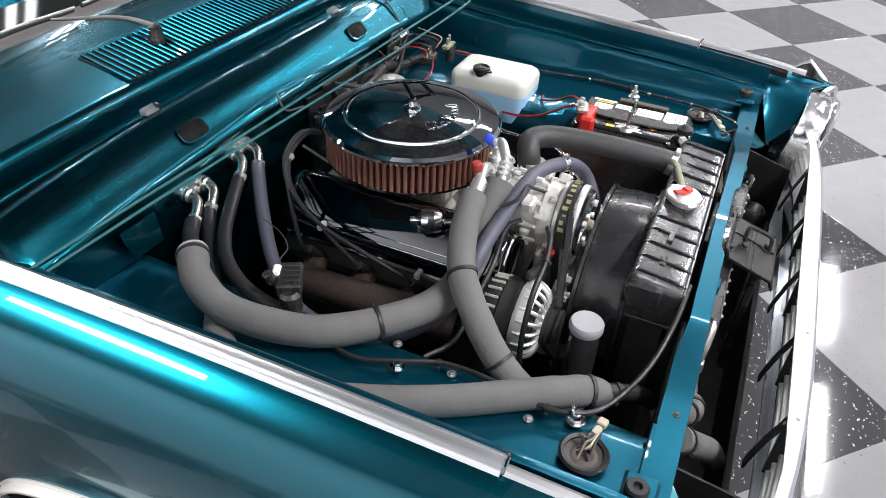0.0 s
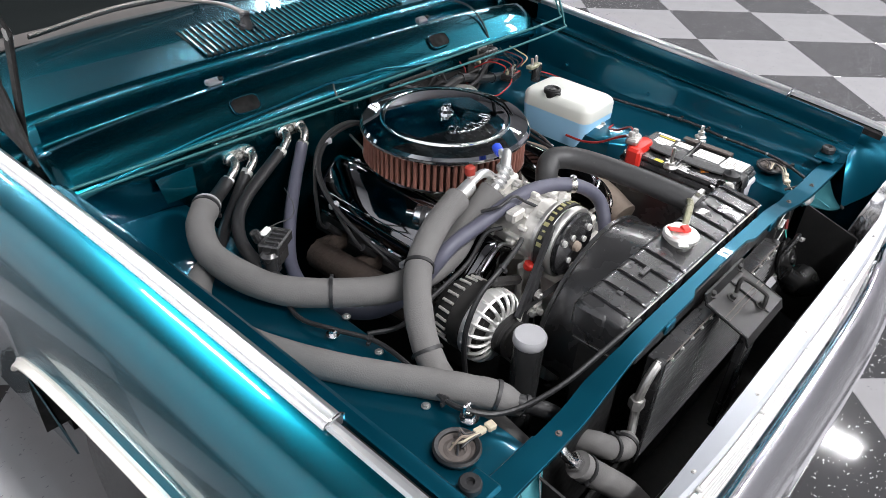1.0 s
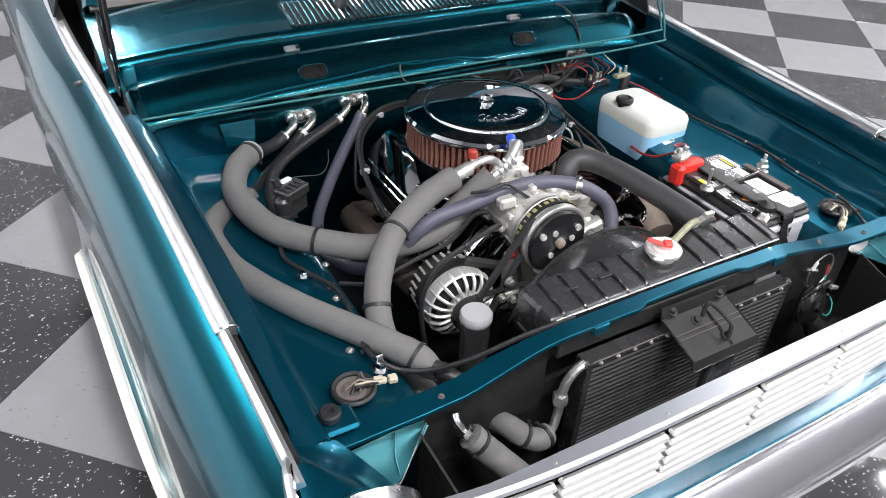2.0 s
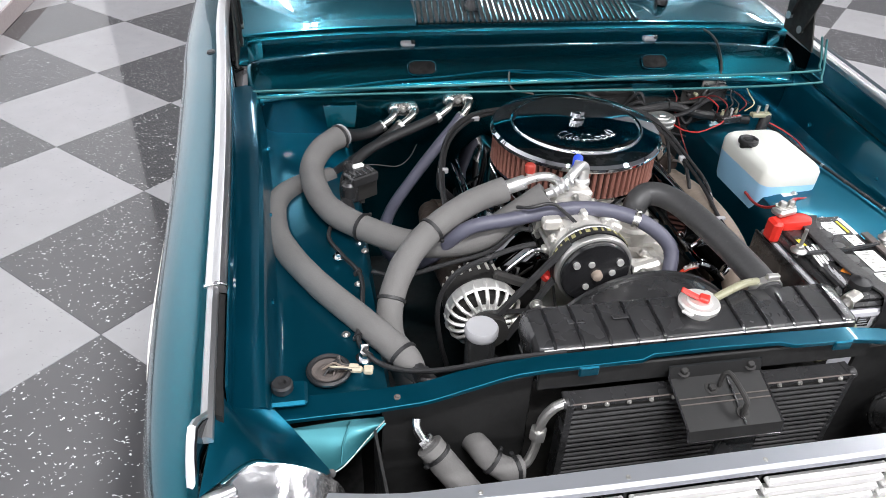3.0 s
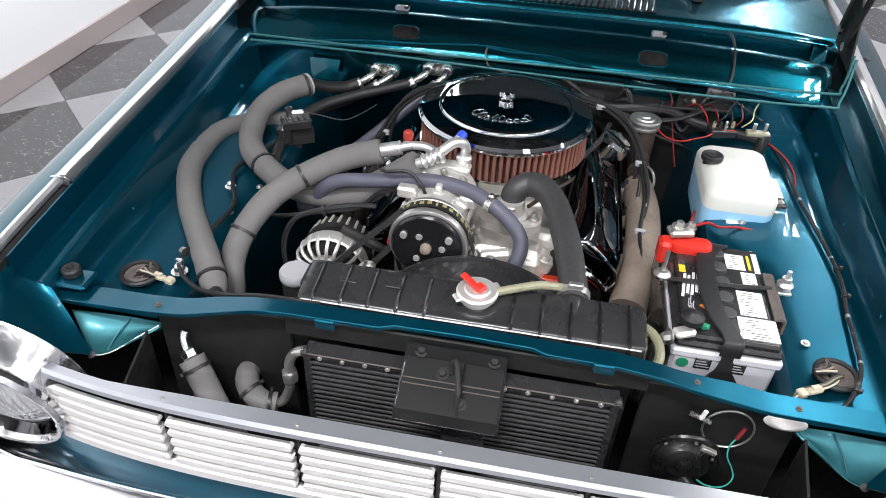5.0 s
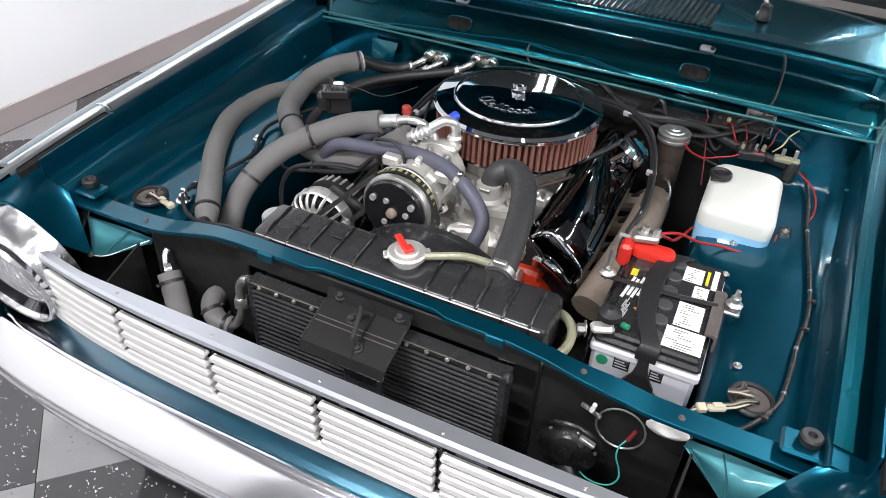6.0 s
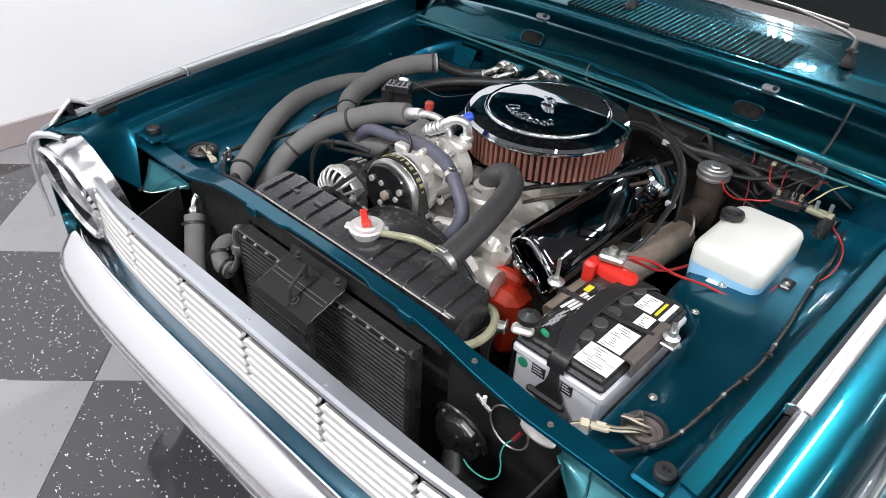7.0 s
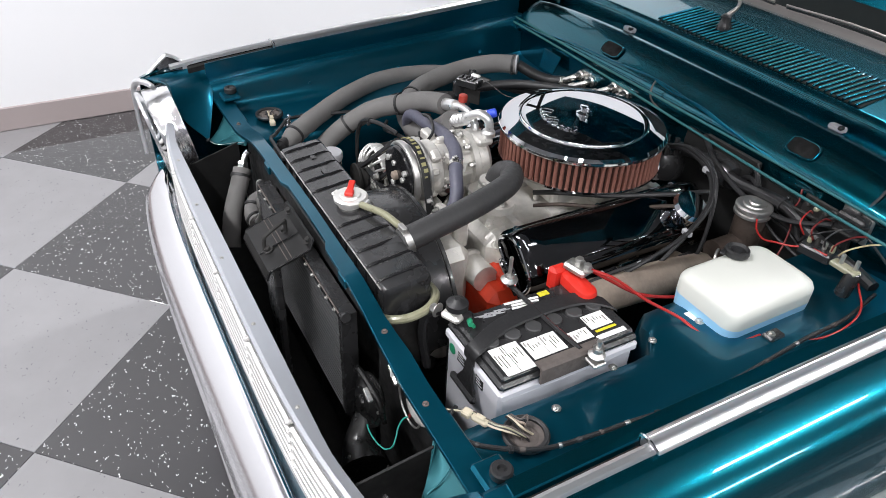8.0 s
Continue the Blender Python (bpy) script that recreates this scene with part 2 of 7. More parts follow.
def sheet(bm, f, nu, nv, thick):
    """A curved plate: f(u, v) gives the outer points; its thickness goes along f's normals, inwards."""
    P = [[Vector(f(i / nu, j / nv)) for j in range(nv + 1)] for i in range(nu + 1)]
    N = []
    for i in range(nu + 1):
        row = []
        for j in range(nv + 1):
            a = P[min(i + 1, nu)][j] - P[max(i - 1, 0)][j]
            b = P[i][min(j + 1, nv)] - P[i][max(j - 1, 0)]
            row.append(a.cross(b).normalized())
        N.append(row)
    A = [[bm.verts.new(p) for p in r] for r in P]
    B = [[bm.verts.new(p - n * thick) for p, n in zip(r, q)] for r, q in zip(P, N)]
    for i in range(nu):
        for j in range(nv):
            bm.faces.new((A[i][j], A[i + 1][j], A[i + 1][j + 1], A[i][j + 1]))
            bm.faces.new((B[i][j], B[i][j + 1], B[i + 1][j + 1], B[i + 1][j]))
    for i in range(nu):
        bm.faces.new((A[i][0], B[i][0], B[i + 1][0], A[i + 1][0]))
        bm.faces.new((A[i][nv], A[i + 1][nv], B[i + 1][nv], B[i][nv]))
    for j in range(nv):
        bm.faces.new((A[0][j], A[0][j + 1], B[0][j + 1], B[0][j]))
        bm.faces.new((A[nu][j], B[nu][j], B[nu][j + 1], A[nu][j + 1]))
    return bm


def poly_at(tab, y):
    """Linear interpolation in rows of (y, values...)."""
    if y <= tab[0][0]:
        return tab[0][1:]
    for a, b in zip(tab, tab[1:]):
        if y <= b[0]:
            k = (y - a[0]) / (b[0] - a[0])
            return tuple(p + (q - p) * k for p, q in zip(a[1:], b[1:]))
    return tab[-1][1:]


def along(pts, u):
    """The point at the fraction u of a polyline's length."""
    pts = [Vector(p) for p in pts]
    L = [(b - a).length for a, b in zip(pts, pts[1:])]
    s = u * sum(L)
    for k, (a, b) in enumerate(zip(pts, pts[1:])):
        if s <= L[k] or k == len(L) - 1:
            return a.lerp(b, min(1, s / L[k]))
        s -= L[k]


# ---- the room ----
HALF = 0.4128
X0, X1, Y0, Y1 = -2.29, 7.4, -4.6, 6.0
floor = tagged(mesh_ob("floor", span(BM(), (X0, Y0, FLOOR - 0.25), (X1, Y1, FLOOR - 0.006)), DARK), "checkerboard showroom floor of light and dark grey speckled tiles", "floor", kind="structure")
tagged(mesh_ob("wall_west", span(BM(), (X0 - 0.14, Y0, FLOOR - 0.25), (X0, Y1, CEILING)), WALLW), "plain white painted showroom wall", "wall", kind="structure")
tagged(mesh_ob("baseboard", span(BM(), (X0, Y0, FLOOR), (X0 + 0.012, Y1, FLOOR + 0.105), 0.004), BASEB), "taupe baseboard along the white wall", "baseboard", kind="structure")
for nm, lo, hi in (("wall_east", (X1, Y0, FLOOR - 0.25), (X1 + 0.14, Y1, CEILING)), ("wall_south", (X0 - 0.14, Y0 - 0.14, FLOOR - 0.25), (X1 + 0.14, Y0, CEILING)), ("wall_north", (X0 - 0.14, Y1, FLOOR - 0.25), (X1 + 0.14, Y1 + 0.14, CEILING))):
    tagged(mesh_ob(nm, span(BM(), lo, hi), WALLD), "plain dark grey painted showroom wall", "wall", kind="structure")
tagged(mesh_ob("ceiling", span(BM(), (X0 - 0.14, Y0 - 0.14, CEILING), (X1 + 0.14, Y1 + 0.14, CEILING + 0.15)), CEILM), "dark grey painted showroom ceiling", "ceiling", kind="structure")


def ceiling_light(x, y, turn, power):
    t = thing("ceiling_light", "white twin-tube fluorescent ceiling light, switched on", "ceiling light", "ceiling lights")
    t.location, t.rotation_euler = (x, y, CEILING), (0, 0, radians(turn))
    bm = BM()
    box(bm, (0, 0, -0.035), (0.16, 1.3, 0.06), 0.008)
    part("housing", bm, LABELW, t)
    for dx in (-0.045, 0.045):
        la = bpy.data.lights.new("tube", "AREA")
        la.shape, la.size, la.size_y, la.energy, la.color = "RECTANGLE", 0.05, 1.22, power, (0.985, 0.978, 1.0)
        lo = new("tube", la)
        lo.parent, lo.location = t, (dx, 0, -0.08)
    return t


for row in LAMPS:
    ceiling_light(*row)

def rounded(x0, x1, y0, y1, r, z, n=5):
    out = []
    for cx, cy, a0 in ((x1 - r, y1 - r, 0), (x0 + r, y1 - r, 90), (x0 + r, y0 + r, 180), (x1 - r, y0 + r, 270)):
        for k in range(n + 1):
            a = radians(a0 + 90 * k / n)
            out.append((cx + r * math.cos(a), cy + r * math.sin(a), z))
    return out


# ---- the car ----
car = thing("car", "teal sixties saloon car with its bonnet open", "car")

# fender: rows of y, then x and z of the moulding's middle
EDGE = [(-0.18, 0.700, 0.852), (-0.10, 0.702, 0.872), (0.15, 0.712, 0.893), (0.55, 0.728, 0.913), (0.95, 0.752, 0.932), (1.30, 0.775, 0.945), (2.2, 0.80, 0.955)]
EDGE = [tuple(p) for p in smooth_path(EDGE, 5)]
ARCH_Y, ARCH_Z, ARCH_W, ARCH_H = 0.48, 0.28, 0.43, 0.418


def arch_low(y):
    t = abs(y - ARCH_Y) / ARCH_W
    return ARCH_Z + ARCH_H * (1 - t ** 3.6) ** (1 / 3.6) if t < 1 else 0.26


SHOULDER = [(p.x, p.z) for p in smooth_path([(0.012, 0, 0), (0.030, 0, -0.003), (0.058, 0, -0.012), (0.078, 0, -0.025), (0.090, 0, -0.040), (0.100, 0, -0.062), (0.109, 0, -0.095), (0.115, 0, -0.135), (0.118, 0, -0.19)], 5)]


def fender_point(s, y, u):
    """s: the side, u: from the inner edge (0) over the shoulder (to 0.7) and down the side (1)."""
    x, z = poly_at(EDGE, y)
    low = min(max(arch_low(y), 0.26 + 0.27 * max(0, min(1, (0.10 - y) / 0.2))), z - 0.205)
    pull = 0.037 * math.exp(-(y + 0.18) / 0.12)
    if u <= 0.7:
        q = along([(a - pull * max(0, a - 0.03) / 0.09, 0, b) for a, b in SHOULDER], u / 0.7)
        return Vector((s * (x + q.x), y, z + q.z))
    t = (u - 0.7) / 0.3
    zz = z - 0.19 + (low - z + 0.19) * t
    flare = max(0, min(1, (low - 0.42) / 0.16))
    out = 0.118 - pull - 0.10 * max(0, z - 0.21 - zz) + 0.014 * flare * t * t
    return Vector((s * (x + out), y, zz))


DUSTTEAL = mat("dusty_teal_paint", (0.030, 0.150, 0.175), 0.45, 0.6, 0.25, 14, 0.05, 40, 0.1, scuff=0.35, dust=(0.30, 0.36, 0.37))
LENS = mat("silvered_glass", (0.75, 0.76, 0.77), 0.16, 0.7, 0.2, 60, 0.8, 70, 0.6)
YS = (-0.18, 2.2)
for s in (-1, 1):
    bm = BM()
    sheet(bm, lambda u, v: fender_point(s, YS[0] + (YS[1] - YS[0]) * v, u), 66, 120, 0.004 * s)
    fender = part("fender", bm, PAINT, car, "glossy teal front fender")
    # moulding along the top edge
    bm = BM()
    rings = []
    for k in range(41):
        y = 0.15 + (2.2 - 0.15) * k / 40
        x, z = poly_at(EDGE, y)
        rings.append([(s * (x + a), y, z + b) for a, b in ((-0.014, -0.012), (-0.014, 0.003), (-0.010, 0.0072), (-0.006, 0.0088), (-0.0045, 0.0080), (0.003, 0.0082), (0.010, 0.0066), (0.0145, 0.003), (0.017, -0.004))])
    ring_loft(bm, rings)
    part("moulding", bm, MOULD, fender, "bright metal edge moulding")
    part("moulding_joint", tube(BM(), [(s * (0.712 - 0.016), 0.152, 0.882), (s * (0.712 - 0.015), 0.150, 0.897), (s * 0.710, 0.147, 0.904), (s * 0.727, 0.147, 0.899)], 0.0022, 6, 3), CHROME, fender, "bright lip where the moulding ends")
    bm = BM()
    rings = []
    for k in range(13):
        y = -0.11 + 0.258 * k / 12
        x, z = poly_at(EDGE, y)
        rings.append([(s * (x + a), y, z + b) for a, b in ((-0.004, -0.004), (-0.003, 0.003), (0.003, 0.007), (0.010, 0.006), (0.015, -0.006))])
    ring_loft(bm, rings)
    part("moulding", bm, MOULD, fender)
    # near-black strip stands in for shade in the recess inside the moulding
    bm = BM()
    rings = []
    for k in range(13):
        y = -0.07 + 0.215 * k / 12
        x, z = poly_at(EDGE, y)
        rings.append([(s * (x + a), y, z + b) for a, b in ((-0.012, -0.022), (-0.012, -0.010), (-0.004, -0.006), (-0.004, -0.022))])
    ring_loft(bm, rings)
    part("recess_shade", bm, VOID, fender, "near-black strip for the shade in the edge recess")
    # inner wall: gutter, ledge, apron

    def inner_point(y, u):
        x, z = poly_at(EDGE, y)
        edge = 0.468 if s < 0 else 0.405 + 0.083 * max(0, min(1, (0.43 - y) / 0.05))
        pr = [(x - 0.018, 0, z - 0.006), (x - 0.016, 0, z - 0.056), (x - 0.058, 0, z - 0.047), (x - 0.066, 0, z - 0.054), (x - 0.072, 0, z - 0.10), (x - 0.078, 0, 0.778), (x - 0.098, 0, 0.768), (edge + 0.035, 0, 0.757), (edge + 0.008, 0, 0.750), (edge, 0, 0.72), (edge - 0.02, 0, 0.45)]
        q = along(pr, u)
        return Vector((s * q.x, max(y, 0.014) if q.z < 0.79 else y, q.z))

    bm = BM()
    sheet(bm, lambda u, v: inner_point(-0.03 + 0.95 * v, u), 70, 30, -0.003 * s)
    apron = part("inner_fender", bm, PAINT_IN, car, "dusty teal inner fender apron")
    # brighter paint over the right ledge only, for the light it reflects
    bm = BM()
    sheet(bm, lambda u, v: (lambda y, e: Vector((s * (e[0] - 0.0185 - 0.042 * u), y, e[1] - 0.0515 + 0.0085 * u + 0.0006 * math.sin(9 * y))))(0.0 + 0.915 * v, poly_at(EDGE, 0.0 + 0.915 * v)), 6, 30, -0.003 * s)
    if s > 0:
        part("gutter", bm, PAINT, apron, "glossy teal gutter, a brighter copy for the light it reflects")
    # rubber bump stop on its bracket
    bm = BM()
    box(bm, (s * 0.622, 0.006, 0.812), (0.062, 0.044, 0.010), 0.004)
    part("stop_bracket", bm, PAINT_IN, apron)
    bm = BM()
    lathe(bm, [(0.0125, 0), (0.0148, 0.003), (0.0148, 0.012), (0.0125, 0.015), (0.006, 0.015), (0.004, 0.010)], (s * 0.624, 0.010, 0.817), (0, 0, 1), 24)
    part("bump_stop", bm, RUBBER, apron, "round black rubber bump stop")
    # wheel lip: a bead and a broad flange round the opening
    pts = []
    for k in range(61):
        a = math.pi * (k / 60)
        y = ARCH_Y + ARCH_W * 0.9995 * math.copysign(abs(math.cos(a)) ** 0.6, math.cos(a))
        q = fender_point(s, y, 1.0)
        if q.z > 0.60 or y < ARCH_Y:
            pts.append(Vector((q.x, y, max(q.z, 0.27))))
    rings = []
    for k, q in enumerate(pts):
        d = pts[min(k + 1, len(pts) - 1)] - pts[max(k - 1, 0)]
        up = Vector((0, -d.z, d.y)).normalized()
        up = -up if up.z < 0 else up
        rings.append([q + Vector((s * a, 0, 0)) + up * b for a, b in ((-0.004, 0.004), (0.001, 0.0065), (0.003, 0.004), (0.0035, 0.002), (0.012, -0.001), (0.015, -0.004), (0.015, -0.008), (0.010, -0.011), (-0.004, -0.010))])
    part("wheel_lip", ring_loft(BM(), rings), LIPM, fender, "pale bright wheel arch lip")
    # near-black sheet stands in for the shade inside the arch
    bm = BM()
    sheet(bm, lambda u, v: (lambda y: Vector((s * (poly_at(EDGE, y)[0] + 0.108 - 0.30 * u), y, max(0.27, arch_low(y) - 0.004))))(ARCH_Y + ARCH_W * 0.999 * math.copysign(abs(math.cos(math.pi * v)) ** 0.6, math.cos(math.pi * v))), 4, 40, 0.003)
    part("wheel_well", bm, VOID, fender, "inside of the wheel arch, its shade in near-black")
    # fender nose: the panel that rolls down to the headlamp
    back = [(0.700, -0.028, 0.866), (0.690, -0.028, 0.832), (0.662, -0.028, 0.826), (0.634, -0.027, 0.821)]
    front = [(0.712, -0.172, 0.848), (0.690, -0.152, 0.846), (0.655, -0.128, 0.848), (0.625, -0.126, 0.830), (0.593, -0.116, 0.783), (0.568, -0.069, 0.729)]
    bm = BM()
    sheet(bm, lambda u, v: (lambda p, q: Vector((s * (p.x + (q.x - p.x) * v ), p.y + (q.y - p.y) * v, p.z + (q.z - p.z) * v)))(along(back, u), Vector(along([Vector(f) for f in smooth_path(front, 4)], u))), 24, 12, -0.003 * s)
    nose = part("fender_nose", bm, PAINT_IN, fender, "teal panel rolling down behind the headlamp")
    bm = BM()
    tube(bm, [(s * a, b - 0.002, c + 0.001) for a, b, c in front[1:5]], 0.0028, 8, 5)
    part("rolled_edge", bm, PAINT, nose)
    bm = BM()
    sheet(bm, lambda u, v: (lambda p, q: Vector((s * (p.x + (q.x - p.x) * v), p.y + (q.y - p.y) * v, p.z + (q.z - p.z) * v - 0.008 * math.sin(math.pi * v))))(along([(0.629, -0.012, 0.762), (0.536, 0.002, 0.752), (0.487, 0.002, 0.750)], u), along([(0.568, -0.068, 0.730), (0.545, -0.052, 0.726), (0.487, -0.006, 0.748)], u)), 10, 6, 0.003 * s)
    pocket = part("pocket", bm, DUSTTEAL, fender, "dusty pale teal pocket beside the radiator support")
    part("flange", tube(BM(), [(s * 0.572, -0.071, 0.731), (s * 0.556, -0.062, 0.726), (s * 0.540, -0.048, 0.727), (s * 0.51, -0.022, 0.740), (s * 0.487, -0.004, 0.749)], 0.0010, 6, 4), MOULD if s < 0 else DUSTTEAL, pocket, "worn pale flange edge")
    part("crease", tube(BM(), [(s * 0.536, -0.002, 0.7525), (s * 0.548, -0.028, 0.738), (s * 0.552, -0.052, 0.727)], 0.0014, 6, 4), DUSTTEAL, pocket)
    part("plug", lathe(BM(), [(0.005, 0), (0.006, 0.003), (0.001, 0.004)], (s * 0.566, -0.070, 0.731), (0, -0.6, 0.8), 10), RUBBER, pocket, "small dark hole")
    bm = BM()
    sheet(bm, lambda u, v: Vector((s * (0.50 - 0.01 * u), -0.015 - 0.12 * u, 0.745 - 0.03 * u - 0.28 * v)), 4, 6, 0.004)
    part("side_plate", bm, BAYBLACK, fender, "black side plate")
    # upswept fin that ends the moulding, and the brow over the headlamp
    bm = BM()
    FIN = [(-0.066, 0.878, 0.706), (-0.080, 0.886, 0.709), (-0.096, 0.897, 0.714), (-0.112, 0.903, 0.717), (-0.124, 0.893, 0.719), (-0.140, 0.878, 0.720), (-0.158, 0.864, 0.719), (-0.170, 0.850, 0.716)]
    ring_loft(bm, [[(s * (x - 0.006), y, 0.846), (s * (x - 0.004), y, z - 0.004), (s * x, y, z), (s * (x + 0.005), y, z - 0.003), (s * (x + 0.009), y, 0.846)] for y, z, x in FIN])
    fin = part("fin", bm, MOULD, fender, "small upswept bright fin ending the moulding")
    # inner face in darker chrome, for the dark it mirrors
    bm = BM()
    ring_loft(bm, [[(s * (x - 0.0075), y, 0.852), (s * (x - 0.0062), y, z - 0.009), (s * (x - 0.0045), y, z - 0.008), (s * (x - 0.0045), y, 0.852)] for y, z, x in FIN[1:7]])
    part("fin_recess", bm, DARKCHROME, fin, "recessed inner face, its dark reflection put into the colour")
    bm = BM()
    tube(bm, [(s * 0.675, -0.160, 0.842), (s * 0.70, -0.172, 0.844), (s * 0.735, -0.184, 0.836), (s * 0.764, -0.192, 0.816), (s * 0.784, -0.196, 0.785), (s * 0.793, -0.198, 0.74), (s * 0.790, -0.198, 0.68), (s * 0.775, -0.198, 0.62)], lambda u: 0.0085 * (0.55 + 0.45 * math.sin(math.pi * min(1, u * 1.3 + 0.1))), 12, 5)
    part("headlamp_brow", bm, MOULD, fender, "bright brow over the headlamp")
    # headlamp
    hc, hd = Vector((s * 0.668, -0.178, 0.718)), Vector((0, 1, 0.19))
    bm = BM()
    lathe(bm, [(0.090, 0.032), (0.096, 0.020), (0.100, 0.002), (0.104, -0.005), (0.110, -0.006), (0.114, 0.001), (0.113, 0.008), (0.1105, 0.011), (0.1125, 0.016), (0.114, 0.035), (0.117, 0.066), (0.1185, 0.070), (0.115, 0.071), (0.108, 0.04), (0.096, 0.034)], hc, hd, 64, cap=False)
    for v in bm.verts:
        a = math.atan2(v.co.z - hc.z, v.co.x - hc.x)
        v.co += Vector((math.cos(a), 0, math.sin(a))) * 0.0007 * math.sin(5 * a + 40 * v.co.y) * (v.co.y > hc.y + 0.015)
    lamp = part("headlamp", bm, BEZEL, car, "round headlamp in a broad bright bezel")
    part("inner_ring", lathe(BM(), [(0.089, 0.030), (0.085, 0.018), (0.081, 0.018), (0.080, 0.034)], hc, hd, 48, cap=False), CHROME, lamp, "chrome retaining ring")
    # dark sheet over the bezel's inner wall stands in for shade
    part("gap_shade", lathe(BM(), [(0.0990, 0.0035), (0.0945, 0.019), (0.0890, 0.0325), (0.086, 0.0328)], hc, hd, 48, cap=False), DARKCHROME, lamp, "dark ring for the shaded gap round the lens")
    bm = BM()
    lathe(bm, [(0.082, 0.026), (0.076, 0.020), (0.06, 0.012), (0.045, 0.008), (0.02, 0.005), (0.001, 0.004)], hc, hd, 40, cap=False)
    lens = part("lens", bm, LENS, lamp, "silvered headlamp lens")
    for k in range(11):
        bm = BM()
        w = 0.0125 * (k - 5)
        h = 0.95 * math.sqrt(0.074 ** 2 - w * w)
        f = lambda z: hc + hd.normalized() * (0.0035 + 2.9 * (w * w + z * z)) + Vector((w, -0.19 * z / 1.02, z))
        tube(bm, [f(-h), f(-h / 2), f(0), f(h / 2), f(h)], 0.0028, 6, 3)
        part("flute", bm, LENS, lens)

for s in (-1, 1):
    bm = BM()
    lathe(bm, [(0.012, 0), (0.013, 0.006), (0.009, 0.014), (0.002, 0.016)], (s * 0.782, 1.0, 0.921), (s * 0.2, 0, 1), 16)
    part("hood_buffer", bm, RUBBER, car, "small black rubber bonnet buffer")

# cowl: rows of y and z from the firewall's foot back to the windscreen
COWL = [(0.900, 0.30), (0.898, 0.80), (0.902, 0.862), (0.893, 0.872), (0.897, 0.884), (0.915, 0.900), (0.938, 0.922), (0.962, 0.936), (0.980, 0.941), (0.992, 0.937), (0.999, 0.918), (1.008, 0.908), (1.028, 0.908), (1.034, 0.918), (1.037, 0.956), (1.044, 0.966), (1.06, 0.972), (1.20, 0.992), (1.30, 1.000), (1.36, 0.99)]


COWL_ROLL = smooth_path([(0, a, b) for a, b in COWL], 5)


def cowl_point(u, v, w=0.675):
    q = along(COWL_ROLL, v)
    x = (2 * u - 1) * w
    bow = 0.055 * (x / 0.675) ** 2
    drop = 0.02 * (x / 0.675) ** 4
    if q.y > 1.03:
        return Vector((x * 1.08, q.y - 0.0 * bow, q.z - drop))
    return Vector((x, q.y - 0.25 * bow * (q.z > 0.86), q.z - drop * (q.z > 0.86)))


bm = BM()
sheet(bm, lambda u, v: cowl_point(u, v), 40, 150, 0.004)
cowl = part("cowl", bm, PAINT, car, "teal cowl and firewall", 60)
for s in (-1, 1):
    prof = [(a, b) for a, b in COWL if b > 0.85][:14]
    bm = BM()
    ring_loft(bm, [[(s * x, a - 0.014, b - 0.020 - d) for a, b in prof] + [(s * x, 1.03, 0.86), (s * x, 0.90, 0.86)] for x, d in ((0.668, 0), (0.690, 0.002), (0.702, 0.010))])
    part("cowl_end", bm, PAINT, cowl, "rounded teal end of the cowl")
# dark strip added for the trough's shade; rolled bead along the lip above it
bm = BM()
sheet(bm, lambda u, v: (lambda x: Vector((x, 1.001 + 0.032 * v - 0.01375 * (x / 0.675) ** 2, 0.9135 - 0.02 * (x / 0.675) ** 4)))((2 * u - 1) * 0.655), 24, 3, 0.003)
part("trough_shade", bm, BAYBLACK, cowl, "dark strip for the shade in the cowl's trough")
# bead added so that the lip catches a highlight
part("lip_bead", tube(BM(), [(x, 1.0365, 0.9575 - 0.02 * (x / 0.729) ** 4) for x in [-0.70 + 0.07 * i for i in range(21)]], 0.0021, 8, 3), PAINT, cowl)
# air holes in the cowl face: near-black discs stand in for their shade
for s in (-1, 1):
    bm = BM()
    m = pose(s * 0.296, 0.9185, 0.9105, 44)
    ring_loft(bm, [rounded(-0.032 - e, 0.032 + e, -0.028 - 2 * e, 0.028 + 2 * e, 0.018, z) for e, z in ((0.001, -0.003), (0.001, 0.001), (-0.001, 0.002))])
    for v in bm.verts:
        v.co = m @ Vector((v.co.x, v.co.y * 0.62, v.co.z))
    hole = part("cowl_hole", bm, VOID, cowl, "oval hole, its shade in near-black")
    bm = BM()
    loop = [m @ Vector((a * 1.04, b * 0.66, 0.001)) for a, b, c in rounded(-0.032, 0.032, -0.028, 0.028, 0.018, 0)]
    tube(bm, loop + loop[:1], 0.0022, 8, 1, smooth=False)
    part("rim", bm, PAINT, hole, "rolled teal rim")
# vent slots, over a near-black plate for the shade below
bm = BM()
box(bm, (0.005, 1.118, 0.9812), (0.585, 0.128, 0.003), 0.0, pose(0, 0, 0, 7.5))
vent = part("vent", bm, VOID, cowl, "slotted air intake, the shade below it in near-black")
for k in range(40):
    x = -0.284 + 0.578 * k / 39
    bm = BM()
    box(bm, (0, 0, 0), (0.0056, 0.134, 0.008), 0.0018)
    ob = part("louvre", bm, PAINT, vent)
    ob.matrix_basis = pose(x, 1.118, 0.9840, 7.5, 10, -4)
# windscreen
TRIM = mat("grey_brown_gasket", (0.06, 0.053, 0.05), 0.5, 0.2, 0.25, 20, 0.2, 80)
bm = BM()
sheet(bm, lambda u, v: ((2 * u - 1) * (0.70 - 0.1 * v), 1.36 - 0.05 * (2 * u - 1) ** 2 + 0.40 * v, 1.0 + 0.42 * v), 12, 8, 0.006)
